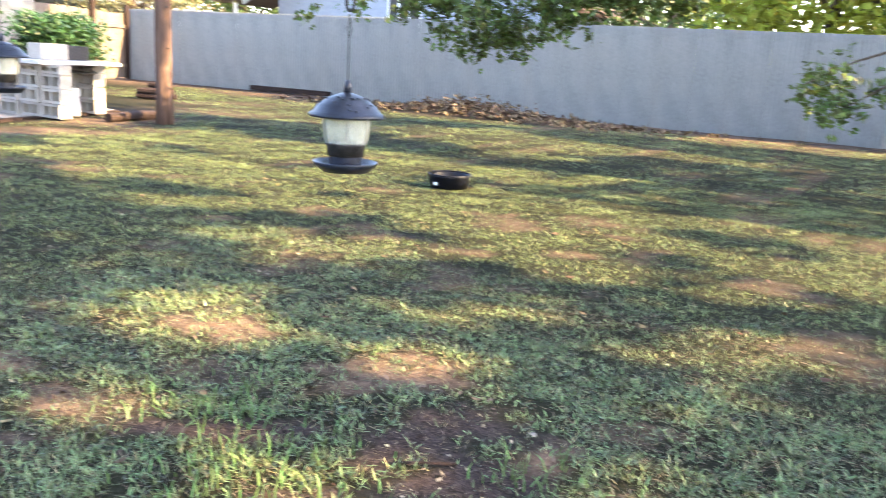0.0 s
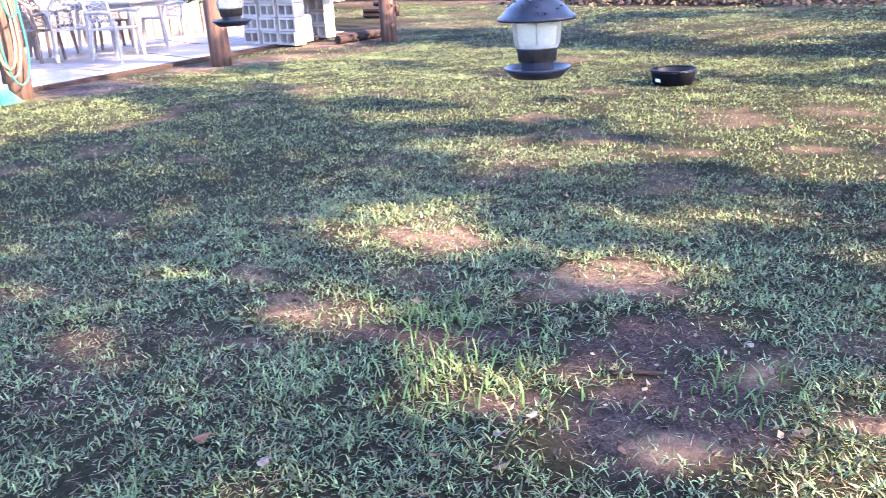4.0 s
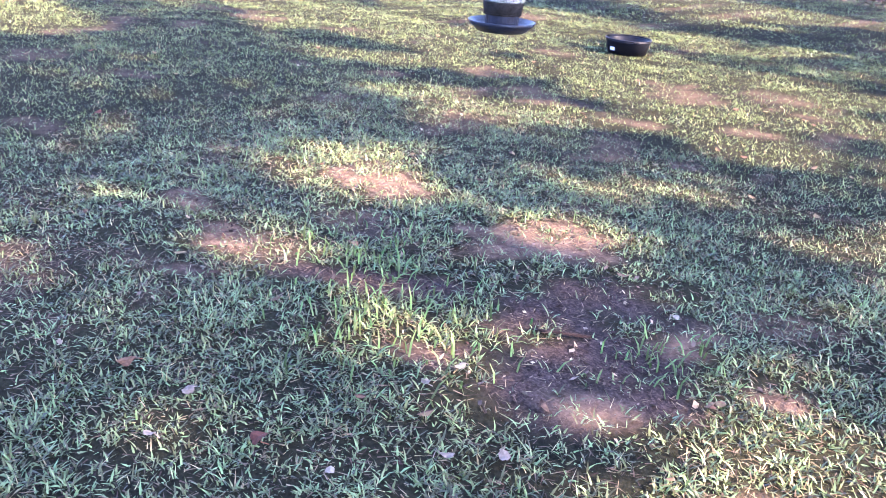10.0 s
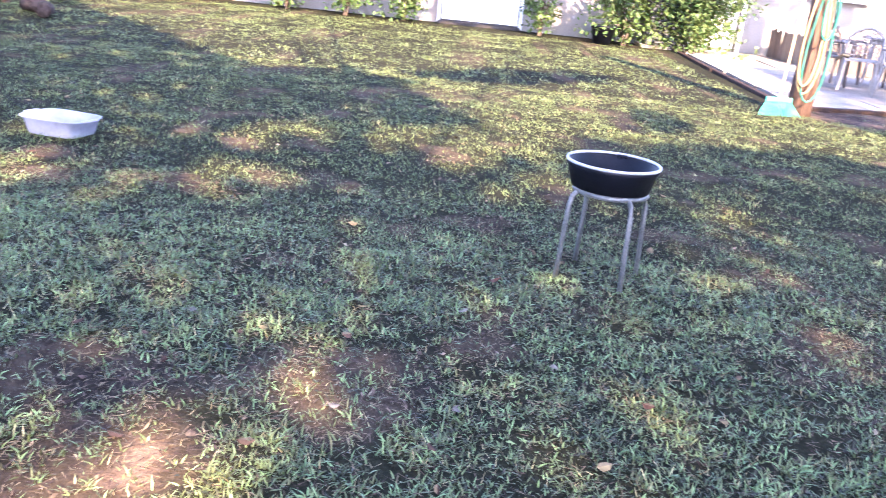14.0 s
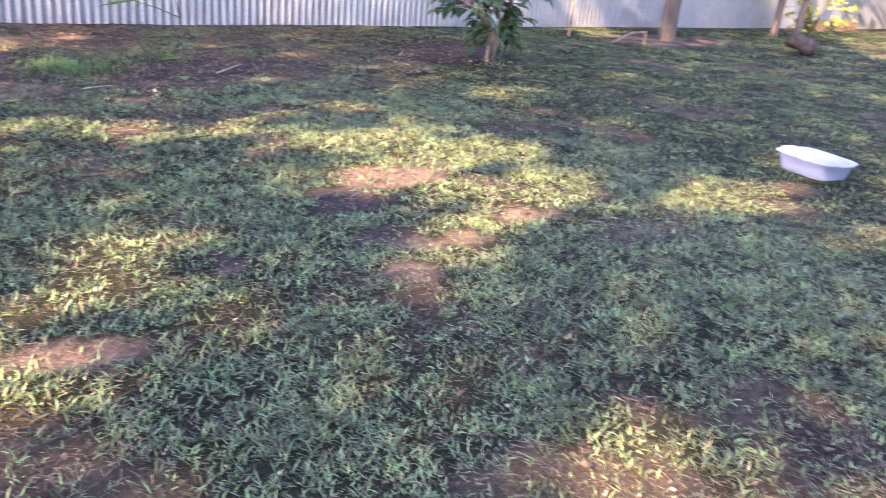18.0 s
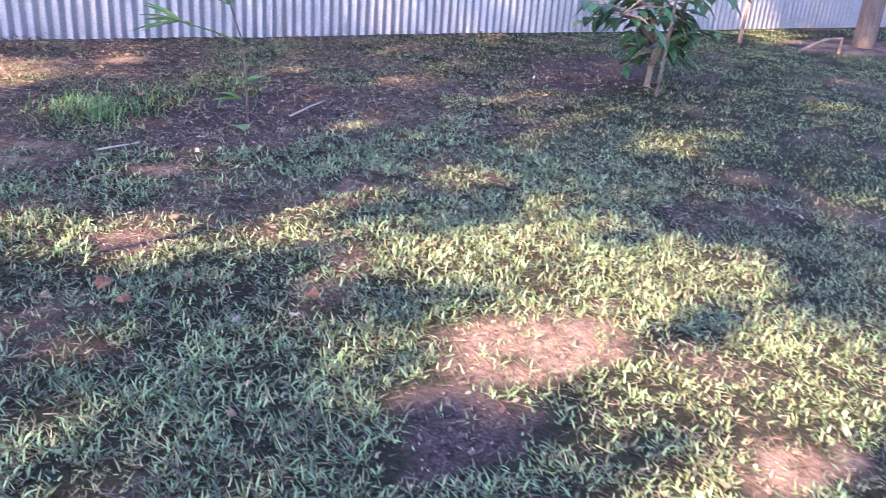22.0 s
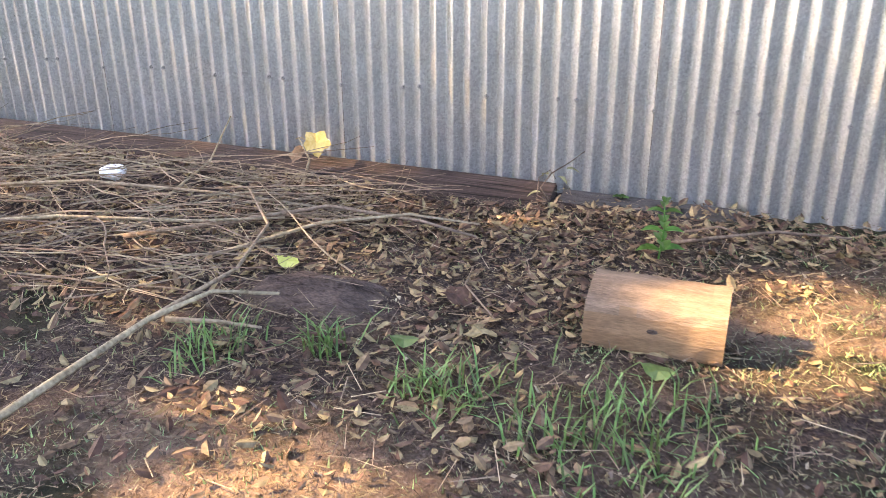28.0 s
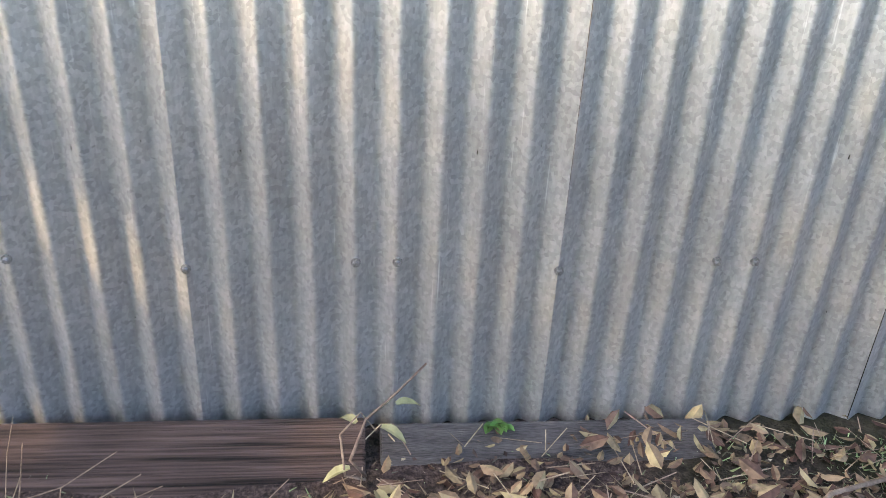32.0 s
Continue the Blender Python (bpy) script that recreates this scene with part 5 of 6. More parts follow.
part("nozzle", tube([(-0.13, -0.22, 0.62), (-0.15, -0.27, 0.68), (-0.16, -0.33, 0.67)], [0.014, 0.02, 0.024], 10), M["iron"], hose)

rake = thing("leaf_rake", 8.88, -11.05, 0, 15, "green plastic leaf rake with a wooden handle, leaning on a pole", "rake")
part("handle", tube([(0, 0, 0.18), (0.12, -0.12, 1.55)], 0.013, 8), M["handle"], rake)
part("head", box(0.03, 0.3, 0.05, 0, 0, 0.17, 0.008), M["rake_green"], rake)
for k in range(15):
    f = (k - 7) / 7
    part("tine", tube([(0, 0.13 * f, 0.16), (-0.03, 0.2 * f, 0.07), (-0.07, 0.24 * f, 0.012)], 0.005, 5), M["rake_green"], rake)

# ---- table and chairs ----
def resin_chair(material, label):
    ob = thing("patio_chair", 0, 0, 0, 0, label, "chair", "patio chairs")
    part("seat", box(0.44, 0.46, 0.03, 0.0, 0, 0.42, 0.012), material, ob)
    for x, y in ((0.2, 0.21), (0.2, -0.21), (-0.2, 0.2), (-0.2, -0.2)):
        part("leg", tube([(x * 1.18, y * 1.12, 0), (x, y, 0.41)], [0.022, 0.03], 8), material, ob)
    top = []
    for k in range(9):
        f = (k - 4) / 4
        top.append((-0.30 + 0.05 * f * f, 0.22 * f, 0.86 - 0.14 * f * f))
    part("back_rim", tube([(-0.2, -0.22, 0.43), *top, (-0.2, 0.22, 0.43)], 0.02, 8), material, ob)
    bm = bmesh.new()
    for k in range(7):
        y = -0.165 + 0.055 * k
        zt = 0.85 - 0.14 * (y / 0.22) ** 2
        tube([(-0.2, y, 0.44), (-0.29, y * 1.0, zt)], 0.008, 5, bm)
    for k in range(6):
        z = 0.48 + 0.06 * k
        for s in (-1, 1):
            tube([(-0.205 - 0.19 * (z - 0.43), -0.19 * s, z), (-0.215 - 0.19 * (z - 0.43), 0.19 * s, min(z + 0.09, 0.82))], 0.006, 5, bm)
    part("lattice", bm, material, ob)
    for s in (-1, 1):
        part("armrest", tube([(-0.25, 0.235 * s, 0.63), (0.05, 0.27 * s, 0.64), (0.2, 0.265 * s, 0.62), (0.23, 0.235 * s, 0.4)], [0.018, 0.026, 0.026, 0.024], 8), material, ob)
    return ob


chair = resin_chair(M["resin"], "white resin armchair with a lattice back")
chair.matrix_basis = pose(11.35, -13.45, 0.04, 0, 0, 205)
copy_thing(chair, pose(12.9, -14.95, 0.04, 0, 0, 110))
copy_thing(chair, pose(12.2, -13.2, 0.04, 0, 0, -20))
dark = resin_chair(M["resin_shaded"], "resin armchair with a lattice back, its shade put into a dark brown colour")
dark.matrix_basis = pose(12.55, -12.85, 0.04, 0, 0, -60)
copy_thing(dark, pose(13.3, -13.35, 0.04, 0, 0, -75))
copy_thing(dark, pose(13.35, -14.3, 0.04, 0, 0, 170))
table = thing("patio_table", 12.55, -14.1, 0.04, 20, "white resin patio table with rounded corners", "table")
part("tabletop", box(1.3, 0.85, 0.035, 0, 0, 0.71, 0.016), M["resin"], table)
part("apron", box(1.15, 0.7, 0.07, 0, 0, 0.66, 0.01), M["resin"], table)
for x in (-0.5, 0.5):
    for y in (-0.3, 0.3):
        part("leg", tube([(x * 1.1, y * 1.1, 0), (x, y, 0.66)], [0.022, 0.03], 8), M["resin"], table)

# ---- block grill ----
def block_mesh(h, name):
    """Hollow block: length along x, cores open along y."""
    bm = bmesh.new()
    L, D, t = 0.39, 0.19, 0.032
    xs, zs = (-L / 2, -L / 2 + t, -t / 2, t / 2, L / 2 - t, L / 2), (0, t, h - t, h)
    seen = {}

    def vert(i, y, k):
        if (i, y, k) not in seen:
            seen[i, y, k] = bm.verts.new((xs[i], y, zs[k]))
        return seen[i, y, k]

    front, deep, back = D / 2, -D / 2 + 0.02, -D / 2
    for i in range(5):
        for k in range(3):
            y = deep if k == 1 and i in (1, 3) else front
            bm.faces.new((vert(i, y, k), vert(i + 1, y, k), vert(i + 1, y, k + 1), vert(i, y, k + 1)))
            bm.faces.new((vert(i, back, k), vert(i, back, k + 1), vert(i + 1, back, k + 1), vert(i + 1, back, k)))
    for i in (1, 3):
        ring = [(i, 1), (i + 1, 1), (i + 1, 2), (i, 2)]
        for p, q in zip(ring, ring[1:] + ring[:1]):
            bm.faces.new((vert(p[0], front, p[1]), vert(q[0], front, q[1]), vert(q[0], deep, q[1]), vert(p[0], deep, p[1])))
    rim = [(i, 0) for i in range(5)] + [(5, k) for k in range(3)] + [(i, 3) for i in range(5, 0, -1)] + [(0, k) for k in range(3, 0, -1)]
    for p, q in zip(rim, rim[1:] + rim[:1]):
        bm.faces.new((vert(p[0], front, p[1]), vert(p[0], back, p[1]), vert(q[0], back, q[1]), vert(q[0], front, q[1])))
    bmesh.ops.recalc_face_normals(bm, faces=bm.faces)
    me = bpy.data.meshes.new(name)
    bm.to_mesh(me)
    bm.free()
    me.materials.append(M["block"])
    return me


BLOCK, HALF = block_mesh(0.19, "concrete_block"), block_mesh(0.115, "half_block")
grill = thing("block_grill", 10.3, -15.7, 0.035, 0, "outdoor grill of stacked hollow concrete blocks with pale slabs", "grill")
rb = random.Random(2)
for px, py in ((0.2, 0.0), (0.62, 0.03), (1.05, 0.06), (0.72, -0.95), (1.13, -0.92)):
    for k in range(4):
        b = new("concrete_block", HALF if k == 3 else BLOCK)
        b.parent = grill
        b.matrix_basis = pose(px + rb.uniform(-0.012, 0.012), py + rb.uniform(-0.01, 0.01), 0.197 * k, 0, 0, rb.uniform(-1.5, 1.5))
part("cap_slab", box(1.05, 1.3, 0.05, 0.72, -0.42, 0.735, 0.006), M["slab"], grill)
part("inner_block", box(0.39, 0.19, 0.39, 0.52, -0.36, 0.195, 0.01), M["slab"], grill)
part("grate", box(0.6, 0.7, 0.02, 0.75, -0.5, 0.6, 0), M["iron"], grill)
planter = thing("planter_box", 11.0, -15.95, 0.797, 0, "pale rectangular stone planter on the grill slab", "planter")
part("box", box(0.3, 0.42, 0.22, 0, 0, 0.11, 0.01), M["block"], planter)
planter2 = thing("planter_box", 11.1, -16.4, 0.797, 0, "dark open box on the grill slab", "planter")
part("box", box(0.3, 0.36, 0.2, 0, 0, 0.1, 0.01), M["timber2"], planter2)
pile = thing("firewood_pile", 13.6, -20.2, 0, 20, "small heap of dark split firewood", "firewood")
for k in range(9):
    part("log", tube([(-0.3 + 0.05 * (k % 3), 0.14 * (k % 4) - 0.2, 0.06 + 0.1 * (k // 4)), (0.3, 0.14 * (k % 4) - 0.22 + 0.04 * (k % 2), 0.07 + 0.1 * (k // 4))], 0.055, 8), M["timber"], pile)

# ---- board gate between house and far fence ----
gate = thing("board_gate", 0, 0, 0, 0, "weathered board fence and gate beside the house", "gate", kind="structure")
bd = bpy.data.meshes.new("board")
box(0.02, 0.14, 1.8, 0, 0, 0.95, 0.003).to_mesh(bd)
bd.materials.append(M["gatewood"])
(xa, ya), (xb, yb) = (18.2, -20.75), (20.7, -25.4)
L = math.hypot(xb - xa, yb - ya)
ang = math.degrees(math.atan2(yb - ya, xb - xa)) + 90
for k in range(int(L / 0.146)):
    f = (k + 0.5) * 0.146 / L
    b = new("board", bd)
    b.parent = gate
    b.matrix_basis = pose(xa + (xb - xa) * f, ya + (yb - ya) * f, rr.uniform(-0.02, 0.02), 0, 0, ang)
for z in (0.4, 1.5):
    part("rail", box(0.04, L, 0.09, (xa + xb) / 2 - 0.03, (ya + yb) / 2 - 0.016, z, m=Matrix.Rotation(radians(ang), 4, "Z")), M["gatewood"], gate)
for f in (0.55, 0.98):
    part("gate_post", box(0.11, 0.11, 2.1, xa + (xb - xa) * f - 0.08, ya + (yb - ya) * f - 0.05, 1.05), M["timber"], gate)

# ---- feeders on their wire ----
F1, F2 = Vector((1.70, -10.20, 0)), Vector((3.74, -10.56, 0))
wire = thing("feeder_wire", 0, 0, 0, 0, "thin grey wire strung between a pole and a tree", "wire")
part("wire", tube([(9.1, -11.48, 2.35), (6.2, -11.0, 1.72), (F2.x, F2.y, 1.385), (F1.x, F1.y, 1.365), (-0.6, -9.8, 1.75), (ANCHOR[0] + 0.1, ANCHOR[1], 2.1)], 0.0024, 6), M["wire"], wire)


def bird_feeder(at, zhook, drop, label):
    """Hung from the wire at zhook; drop is from the wire to the knob."""
    s = 0.74
    ob = thing("bird_feeder", at.x, at.y, zhook - drop, 0, label, "bird feeder", "bird feeders")

    def pr(rows):
        return [(a * s, b * s) for a, b in rows]

    part("roof", lathe(pr([(0.0, 0.0), (0.03, -0.005), (0.07, -0.02), (0.105, -0.046), (0.124, -0.070), (0.137, -0.076), (0.139, -0.082), (0.138, -0.088), (0.128, -0.088), (0.10, -0.062), (0.0, -0.045)]), 40), M["blueblack"], ob, "dark blue domed lid with raised leaf marks", True)
    kn = part("knob", lathe(pr([(0.0, 0.045), (0.01, 0.04), (0.016, 0.02), (0.014, 0.0), (0.0, -0.002)]), 14), M["blueblack"], ob, smooth=True)
    part("hopper", lathe(pr([(0.090, -0.085), (0.081, -0.165), (0.068, -0.195), (0.066, -0.225), (0.062, -0.225), (0.064, -0.197), (0.077, -0.165), (0.086, -0.085)]), 36), M["clear"], ob, "cloudy clear seed hopper", True)
    part("seed", lathe(pr([(0.0, -0.176), (0.05, -0.178), (0.0755, -0.183), (0.0695, -0.198), (0.067, -0.228), (0.0, -0.235)]), 28), M["seed"], ob, "dark sunflower seed", True)
    part("rod", lathe(pr([(0.004, -0.06), (0.004, -0.24)]), 8), M["iron"], ob)
    part("neck", lathe(pr([(0.068, -0.222), (0.060, -0.225), (0.058, -0.27), (0.06, -0.27)]), 28), M["blueblack"], ob)
    part("tray", lathe(pr([(0.0, -0.285), (0.085, -0.285), (0.112, -0.262), (0.120, -0.25), (0.116, -0.248), (0.10, -0.262), (0.07, -0.272), (0.0, -0.272)]), 40), M["blueblack"], ob, smooth=True)
    rg = random.Random(6)
    bm = bmesh.new()
    for k in range(34):
        a, f = rg.uniform(0, 6.28), rg.uniform(0.45, 0.85)
        rr_, zz = (0.136 * f) * s, (-0.004 - 0.088 * f * f + 0.004) * s
        box(0.012, 0.005, 0.004, rr_ * math.cos(a), rr_ * math.sin(a), zz + 0.002, bm=bm, m=Matrix.Rotation(a + rg.uniform(-1, 1), 4, "Z"))
    part("relief", bm, M["blueblack"], ob)["kind"] = "stuff"
    up = drop - 0.045 * s
    part("loop", tube([(0, 0, 0.03 * s), (0, 0.001, up * 0.45), (0.006, 0, up * 0.52), (0, 0, up * 0.62), (-0.006, 0, up * 0.52), (0, 0, up * 0.45)], 0.0016, 6), M["iron"], ob)
    hk = []
    for i in range(29):
        a = i / 28
        hk.append((0.010 * math.sin(2 * a * math.tau), 0.005 * math.sin(a * math.tau), 0.03 * s + up * (0.79 - 0.19 * math.cos(a * math.tau))))
    part("s_hook", tube(hk, 0.0045, 8), M["iron"], ob, "dark twisted double hook")
    return ob


bird_feeder(F1, 1.375, 0.345, "dark blue domed bird feeder half full of seed")
bird_feeder(F2, 1.395, 0.30, "dark blue domed bird feeder with a full cloudy hopper")

# ---- stool with pan, pan, tub ----
def rubber_pan(parent_name, x, y, z, rz, r, h, label, rim):
    ob = thing(parent_name, x, y, z, rz, label, "pan")
    part("bowl", lathe([(0.0, 0.012), (r * 0.80, 0.012), (r * 0.95, h - 0.008), (r * 1.0, h), (r * 1.04, h - 0.004), (r * 1.0, h - 0.02), (r * 0.98, h - 0.024), (r * 0.86, 0.0), (0.0, 0.0)], 44), M["black"], ob, smooth=True)
    part("rim", tube([(r * 1.015 * math.cos(a), r * 1.015 * math.sin(a), h + 0.002) for a in [math.tau * k / 40 for k in range(41)]], 0.006, 8, cap=False), M["rim"] if rim else M["black"], ob, "worn grey rim" if rim else "", smooth=True)
    part("pour_lip", box(0.03, 0.045, 0.012, -r * 1.0, 0, h - 0.004, 0.004), M["black"], ob)
    return ob


stool = thing("round_stool", 3.335, -8.545, 0, 22, "backless round stool frame of scuffed grey steel tube", "stool")
part("seat_ring", tube([(0.14 * math.cos(a), 0.14 * math.sin(a), 0.362) for a in [math.tau * k / 28 for k in range(29)]], 0.011, 8, cap=False), M["tube"], stool, smooth=True)
part("seat_plate", lathe([(0.0, 0.369), (0.135, 0.369), (0.14, 0.363), (0.135, 0.357), (0.0, 0.357)], 28), M["tube"], stool)
for k in range(4):
    a = math.tau * k / 4
    c_, s_ = math.cos(a), math.sin(a)
    part("leg", tube([(0.10 * c_, 0.10 * s_, 0.362), (0.142 * c_, 0.142 * s_, 0.359), (0.162 * c_, 0.162 * s_, 0.342), (0.172 * c_, 0.172 * s_, 0.30), (0.186 * c_, 0.186 * s_, 0.0)], 0.0095, 10), M["tube"], stool, smooth=True)
rubber_pan("feed_pan", 3.335, -8.54, 0.374, 160, 0.176, 0.099, "round black rubber feed pan with a grey rim on the stool", True)
dish = rubber_pan("feed_pan", 3.93, -14.9, 0.0, -40, 0.19, 0.12, "round black rubber pan lying on the lawn", False)
part("sticker", box(0.05, 0.004, 0.028, 0.0, -0.176, 0.045, m=Matrix.Rotation(0.15, 4, "X")), M["paper"], dish, "torn white sticker").matrix_basis = pose(0, 0, 0, 0, 0, -155)

tub = thing("plastic_tub", 4.74, -5.62, 0, 78, "translucent white oblong plastic tub on the grass", "tub")
bm = bmesh.new()
rings = []
for sx, sy, z in ((0.185, 0.120, 0.0), (0.192, 0.126, 0.012), (0.218, 0.142, 0.092), (0.236, 0.155, 0.095), (0.236, 0.155, 0.102), (0.212, 0.138, 0.099), (0.185, 0.118, 0.012)):
    ring = []
    for k in range(36):
        a = math.tau * k / 36
        c_, s_ = math.cos(a), math.sin(a)
        e = 0.45
        ring.append(bm.verts.new((0.84 * sx * math.copysign(abs(c_) ** e, c_), sy * math.copysign(abs(s_) ** e, s_), z)))
    rings.append(ring)
for a, b in zip(rings, rings[1:]):
    for k in range(36):
        bm.faces.new((a[k], a[(k + 1) % 36], b[(k + 1) % 36], b[k]))
bm.faces.new(rings[0][::-1])
bm.faces.new(rings[-1])
part("basin", bm, M["tub"], tub, smooth=True)
for s in (-1, 1):
    part("handle", tube([(0.194 * s, -0.06, 0.098), (0.21 * s, -0.045, 0.10), (0.21 * s, 0.045, 0.10), (0.194 * s, 0.06, 0.098)], 0.008, 8), M["tub"], tub)


# ---- young plants and fence-side clutter ----
def blade_leaf(bm, p, d, length, width, droop=0.3, seg=5):
    """A long tapering leaf from p along d."""
    d = Vector(d).normalized()
    s = d.cross(Vector((0, 0, 1)))
    s = s.normalized() if s.length > 0.05 else Vector((1, 0, 0))
    prev = None
    for k in range(seg + 1):
        f = k / seg
        c = Vector(p) + d * length * f - Vector((0, 0, droop * length * f * f))
        w = width * (math.sin(math.pi * (0.12 + 0.86 * f)) ** 0.8) * 0.5
        up = Vector((0, 0, w * 0.5))
        row = (bm.verts.new(c - s * w + up), bm.verts.new(c), bm.verts.new(c + s * w + up))
        if prev:
            bm.faces.new((prev[0], prev[1], row[1], row[0]))
            bm.faces.new((prev[1], prev[2], row[2], row[1]))
        prev = row


sap = thing("palm_sapling", 2.40, -2.26, -0.03, 0, "thin-stemmed sapling with fans of long narrow green leaves", "sapling")
part("stem", tube([(0, 0, 0), (-0.004, 0, 0.25), (-0.02, 0.01, 0.42), (-0.07, 0.03, 0.60)], [0.007, 0.006, 0.005, 0.003], 8), M["bark"], sap)
rng4 = np.random.default_rng(14)
for (bx, by, bz), n, base_az, L in (((-0.07, 0.03, 0.58), 9, 1.2, 0.27), ((-0.30, 0.05, 0.50), 7, 2.9, 0.22), ((-0.02, 0.0, 0.20), 3, 0.6, 0.12), ((-0.02, 0, 0.12), 2, 3.2, 0.14)):
    for k in range(n):
        bm = bmesh.new()
        az = base_az + (k - n / 2) * 0.42 + rng4.normal(0, 0.1)
        el = rng4.uniform(0.35, 1.35) if bx > -0.2 and bz > 0.4 else rng4.uniform(-0.2, 0.4)
        blade_leaf(bm, (bx, by, bz), (math.cos(az) * math.cos(el), math.sin(az) * math.cos(el) * 0.6, math.sin(el)), L * rng4.uniform(0.8, 1.15), 0.036, 0.12)
        part("leaf", bm, M["palm"], sap)
part("branch", tube([(-0.01, 0, 0.40), (-0.16, 0.03, 0.46), (-0.30, 0.05, 0.50)], [0.005, 0.004, 0.003], 6), M["palm"], sap)


def leafy_tree(name, x, y, label, seed, stems, leaf, n, spread, material, stake=None):
    rg = np.random.default_rng(seed)
    ob = thing(name, x, y, 0, 0, label, "tree")
    pts_ = []
    for st in stems:
        part("trunk", tube(st, [0.022 - 0.016 * k / (len(st) - 1) for k in range(len(st))], 8), M["twig"], ob)
        pts_ += [Vector(p) for p in st[1:]]
    bm = bmesh.new()
    leaves = bmesh.new()
    for i in range(n):
        p = pts_[rg.integers(0, len(pts_))]
        az = rg.uniform(0, 6.28)
        q = p + Vector((math.cos(az) * spread, math.sin(az) * spread, rg.uniform(-0.12, 0.16)))
        tube([p, p.lerp(q, 0.5) + Vector((0, 0, 0.03)), q], [0.006, 0.005, 0.003], 5, bm)
        for k in range(6):
            f = 0.35 + 0.65 * k / 5
            a2 = az + rg.uniform(-1.5, 1.5)
            blade_leaf(leaves, p.lerp(q, f), (math.cos(a2), math.sin(a2), rg.uniform(-0.8, 0.25)), leaf * rg.uniform(0.7, 1.2), leaf * 0.58, 0.25, 4)
    part("twig_work", bm, M["twig"], ob)
    part("crown", leaves, material, ob)
    if stake:
        part("stake", tube([(stake[0], stake[1], 0), (stake[0] + 0.03, stake[1], 0.75)], 0.011, 8), M["bark"], ob, "grey wooden support stake")
    return ob


leafy_tree("young_tree", 5.30, -2.15, "young fruit tree with broad glossy dark leaves and a stake", 31,
           [[(0, 0, 0), (0.02, 0, 0.25), (-0.05, 0.02, 0.5), (-0.1, 0.0, 0.8), (-0.12, 0.02, 1.1)], [(0.0, 0, 0.15), (0.12, -0.05, 0.42), (0.22, -0.08, 0.7), (0.3, -0.1, 1.05)], [(0.0, 0, 0.3), (-0.2, -0.03, 0.45), (-0.35, -0.03, 0.5)]],
           0.115, 66, 0.26, M["leaf_dark"], (-0.17, -0.27))
leafy_tree("young_tree", 7.9, -0.75, "slim young tree by the metal fence", 33, [[(0, 0, 0), (0.01, 0, 0.5), (0, 0.02, 1.2)]], 0.08, 10, 0.2, M["leaf_shrub"])

# planted whip with a green sleeve
whip = thing("staked_whip", 0.836, -3.90, 0, 0, "thin grey tree whip in a green sleeve with a black strap", "sapling")
part("stem", tube([(0, 0, -0.05), (-0.01, 0.01, 0.2), (0.03, 0.0, 0.4), (0.07, -0.01, 0.58)], [0.017, 0.015, 0.013, 0.013], 10), M["bark"], whip, smooth=True)
part("sleeve", tube([(0.065, -0.01, 0.53), (0.10, 0.0, 0.9), (0.16, 0.02, 1.7)], 0.021, 12), M["pole_green"], whip, "bright green plastic sleeve", True)
part("strap", tube([(0.10, 0.0, 0.84), (0.105, 0.0, 0.93)], 0.027, 12), M["black"], whip, "black rubber strap")
part("strap", tube([(0.105, 0.0, 0.9), (0.16, 0.03, 0.97), (0.19, 0.05, 1.02)], 0.012, 8), M["black"], whip)

# far trunks, logs, bent stick
def trunk(x, y, r, h, label, lean=(0, 0)):
    ob = thing("tree_trunk", x, y, 0, 0, label, "tree")
    part("trunk", tube([(0, 0, -0.1), (0.01, 0, 0.08), (lean[0] * 0.4, lean[1] * 0.4, h * 0.4), (lean[0], lean[1], h)], [r * 1.15, r * 1.05, r, r * 0.75], 14), M["bark"], ob, smooth=True)
    rg = np.random.default_rng(int(x * 10))
    c = np.array([lean[0], lean[1], h]) + rg.normal(0, 1, (500, 3)) * np.array([1.0, 1.0, 0.5])
    tri_soup("crown", leaf_cloud(c, 0.13, rg), 4, M["leaf_shrub"], ob)


trunk(9.36, -1.12, 0.105, 4.5, "grey tree trunk growing near the fence")
trunk(12.2, -1.0, 0.055, 3.8, "slim pale trunk by the fence", (0.2, 0))
trunk(12.7, -1.1, 0.05, 3.8, "slim leaning trunk by the fence", (0.4, 0.1))
shrub("shrub", 13.4, -0.9, 1.1, 0.9, M["leaf_yellow"], "sunlit yellow-green weed clump by the fence", 75, 420, 0.09, 5)
for x, y, a in ((10.85, -2.3, 20), (11.25, -1.95, 60)):
    ob = thing("old_log", x, y, 0, a, "dark rotting log lying on the lawn", "log", "old logs")
    part("log", tube([(-0.2, 0, 0.09), (0, 0.01, 0.1), (0.22, 0, 0.085)], [0.09, 0.1, 0.085], 12), M["mound"], ob, smooth=True)
ob = thing("bent_stick", 8.4, -1.42, 0, 0, "bent grey stick poking from the ground", "stick")
part("stick", tube([(-0.35, 0.1, 0.02), (-0.1, 0.02, 0.14), (0.12, 0, 0.15), (0.13, 0, -0.02)], 0.016, 7), M["twig"], ob)
ob = thing("wood_border", 15.4, -0.28, 0, 0, "orange-brown timber border at the fence foot", "timber")
part("plank", box(1.9, 0.05, 0.16, 0, 0, 0.08, 0.008), M["log"], ob)

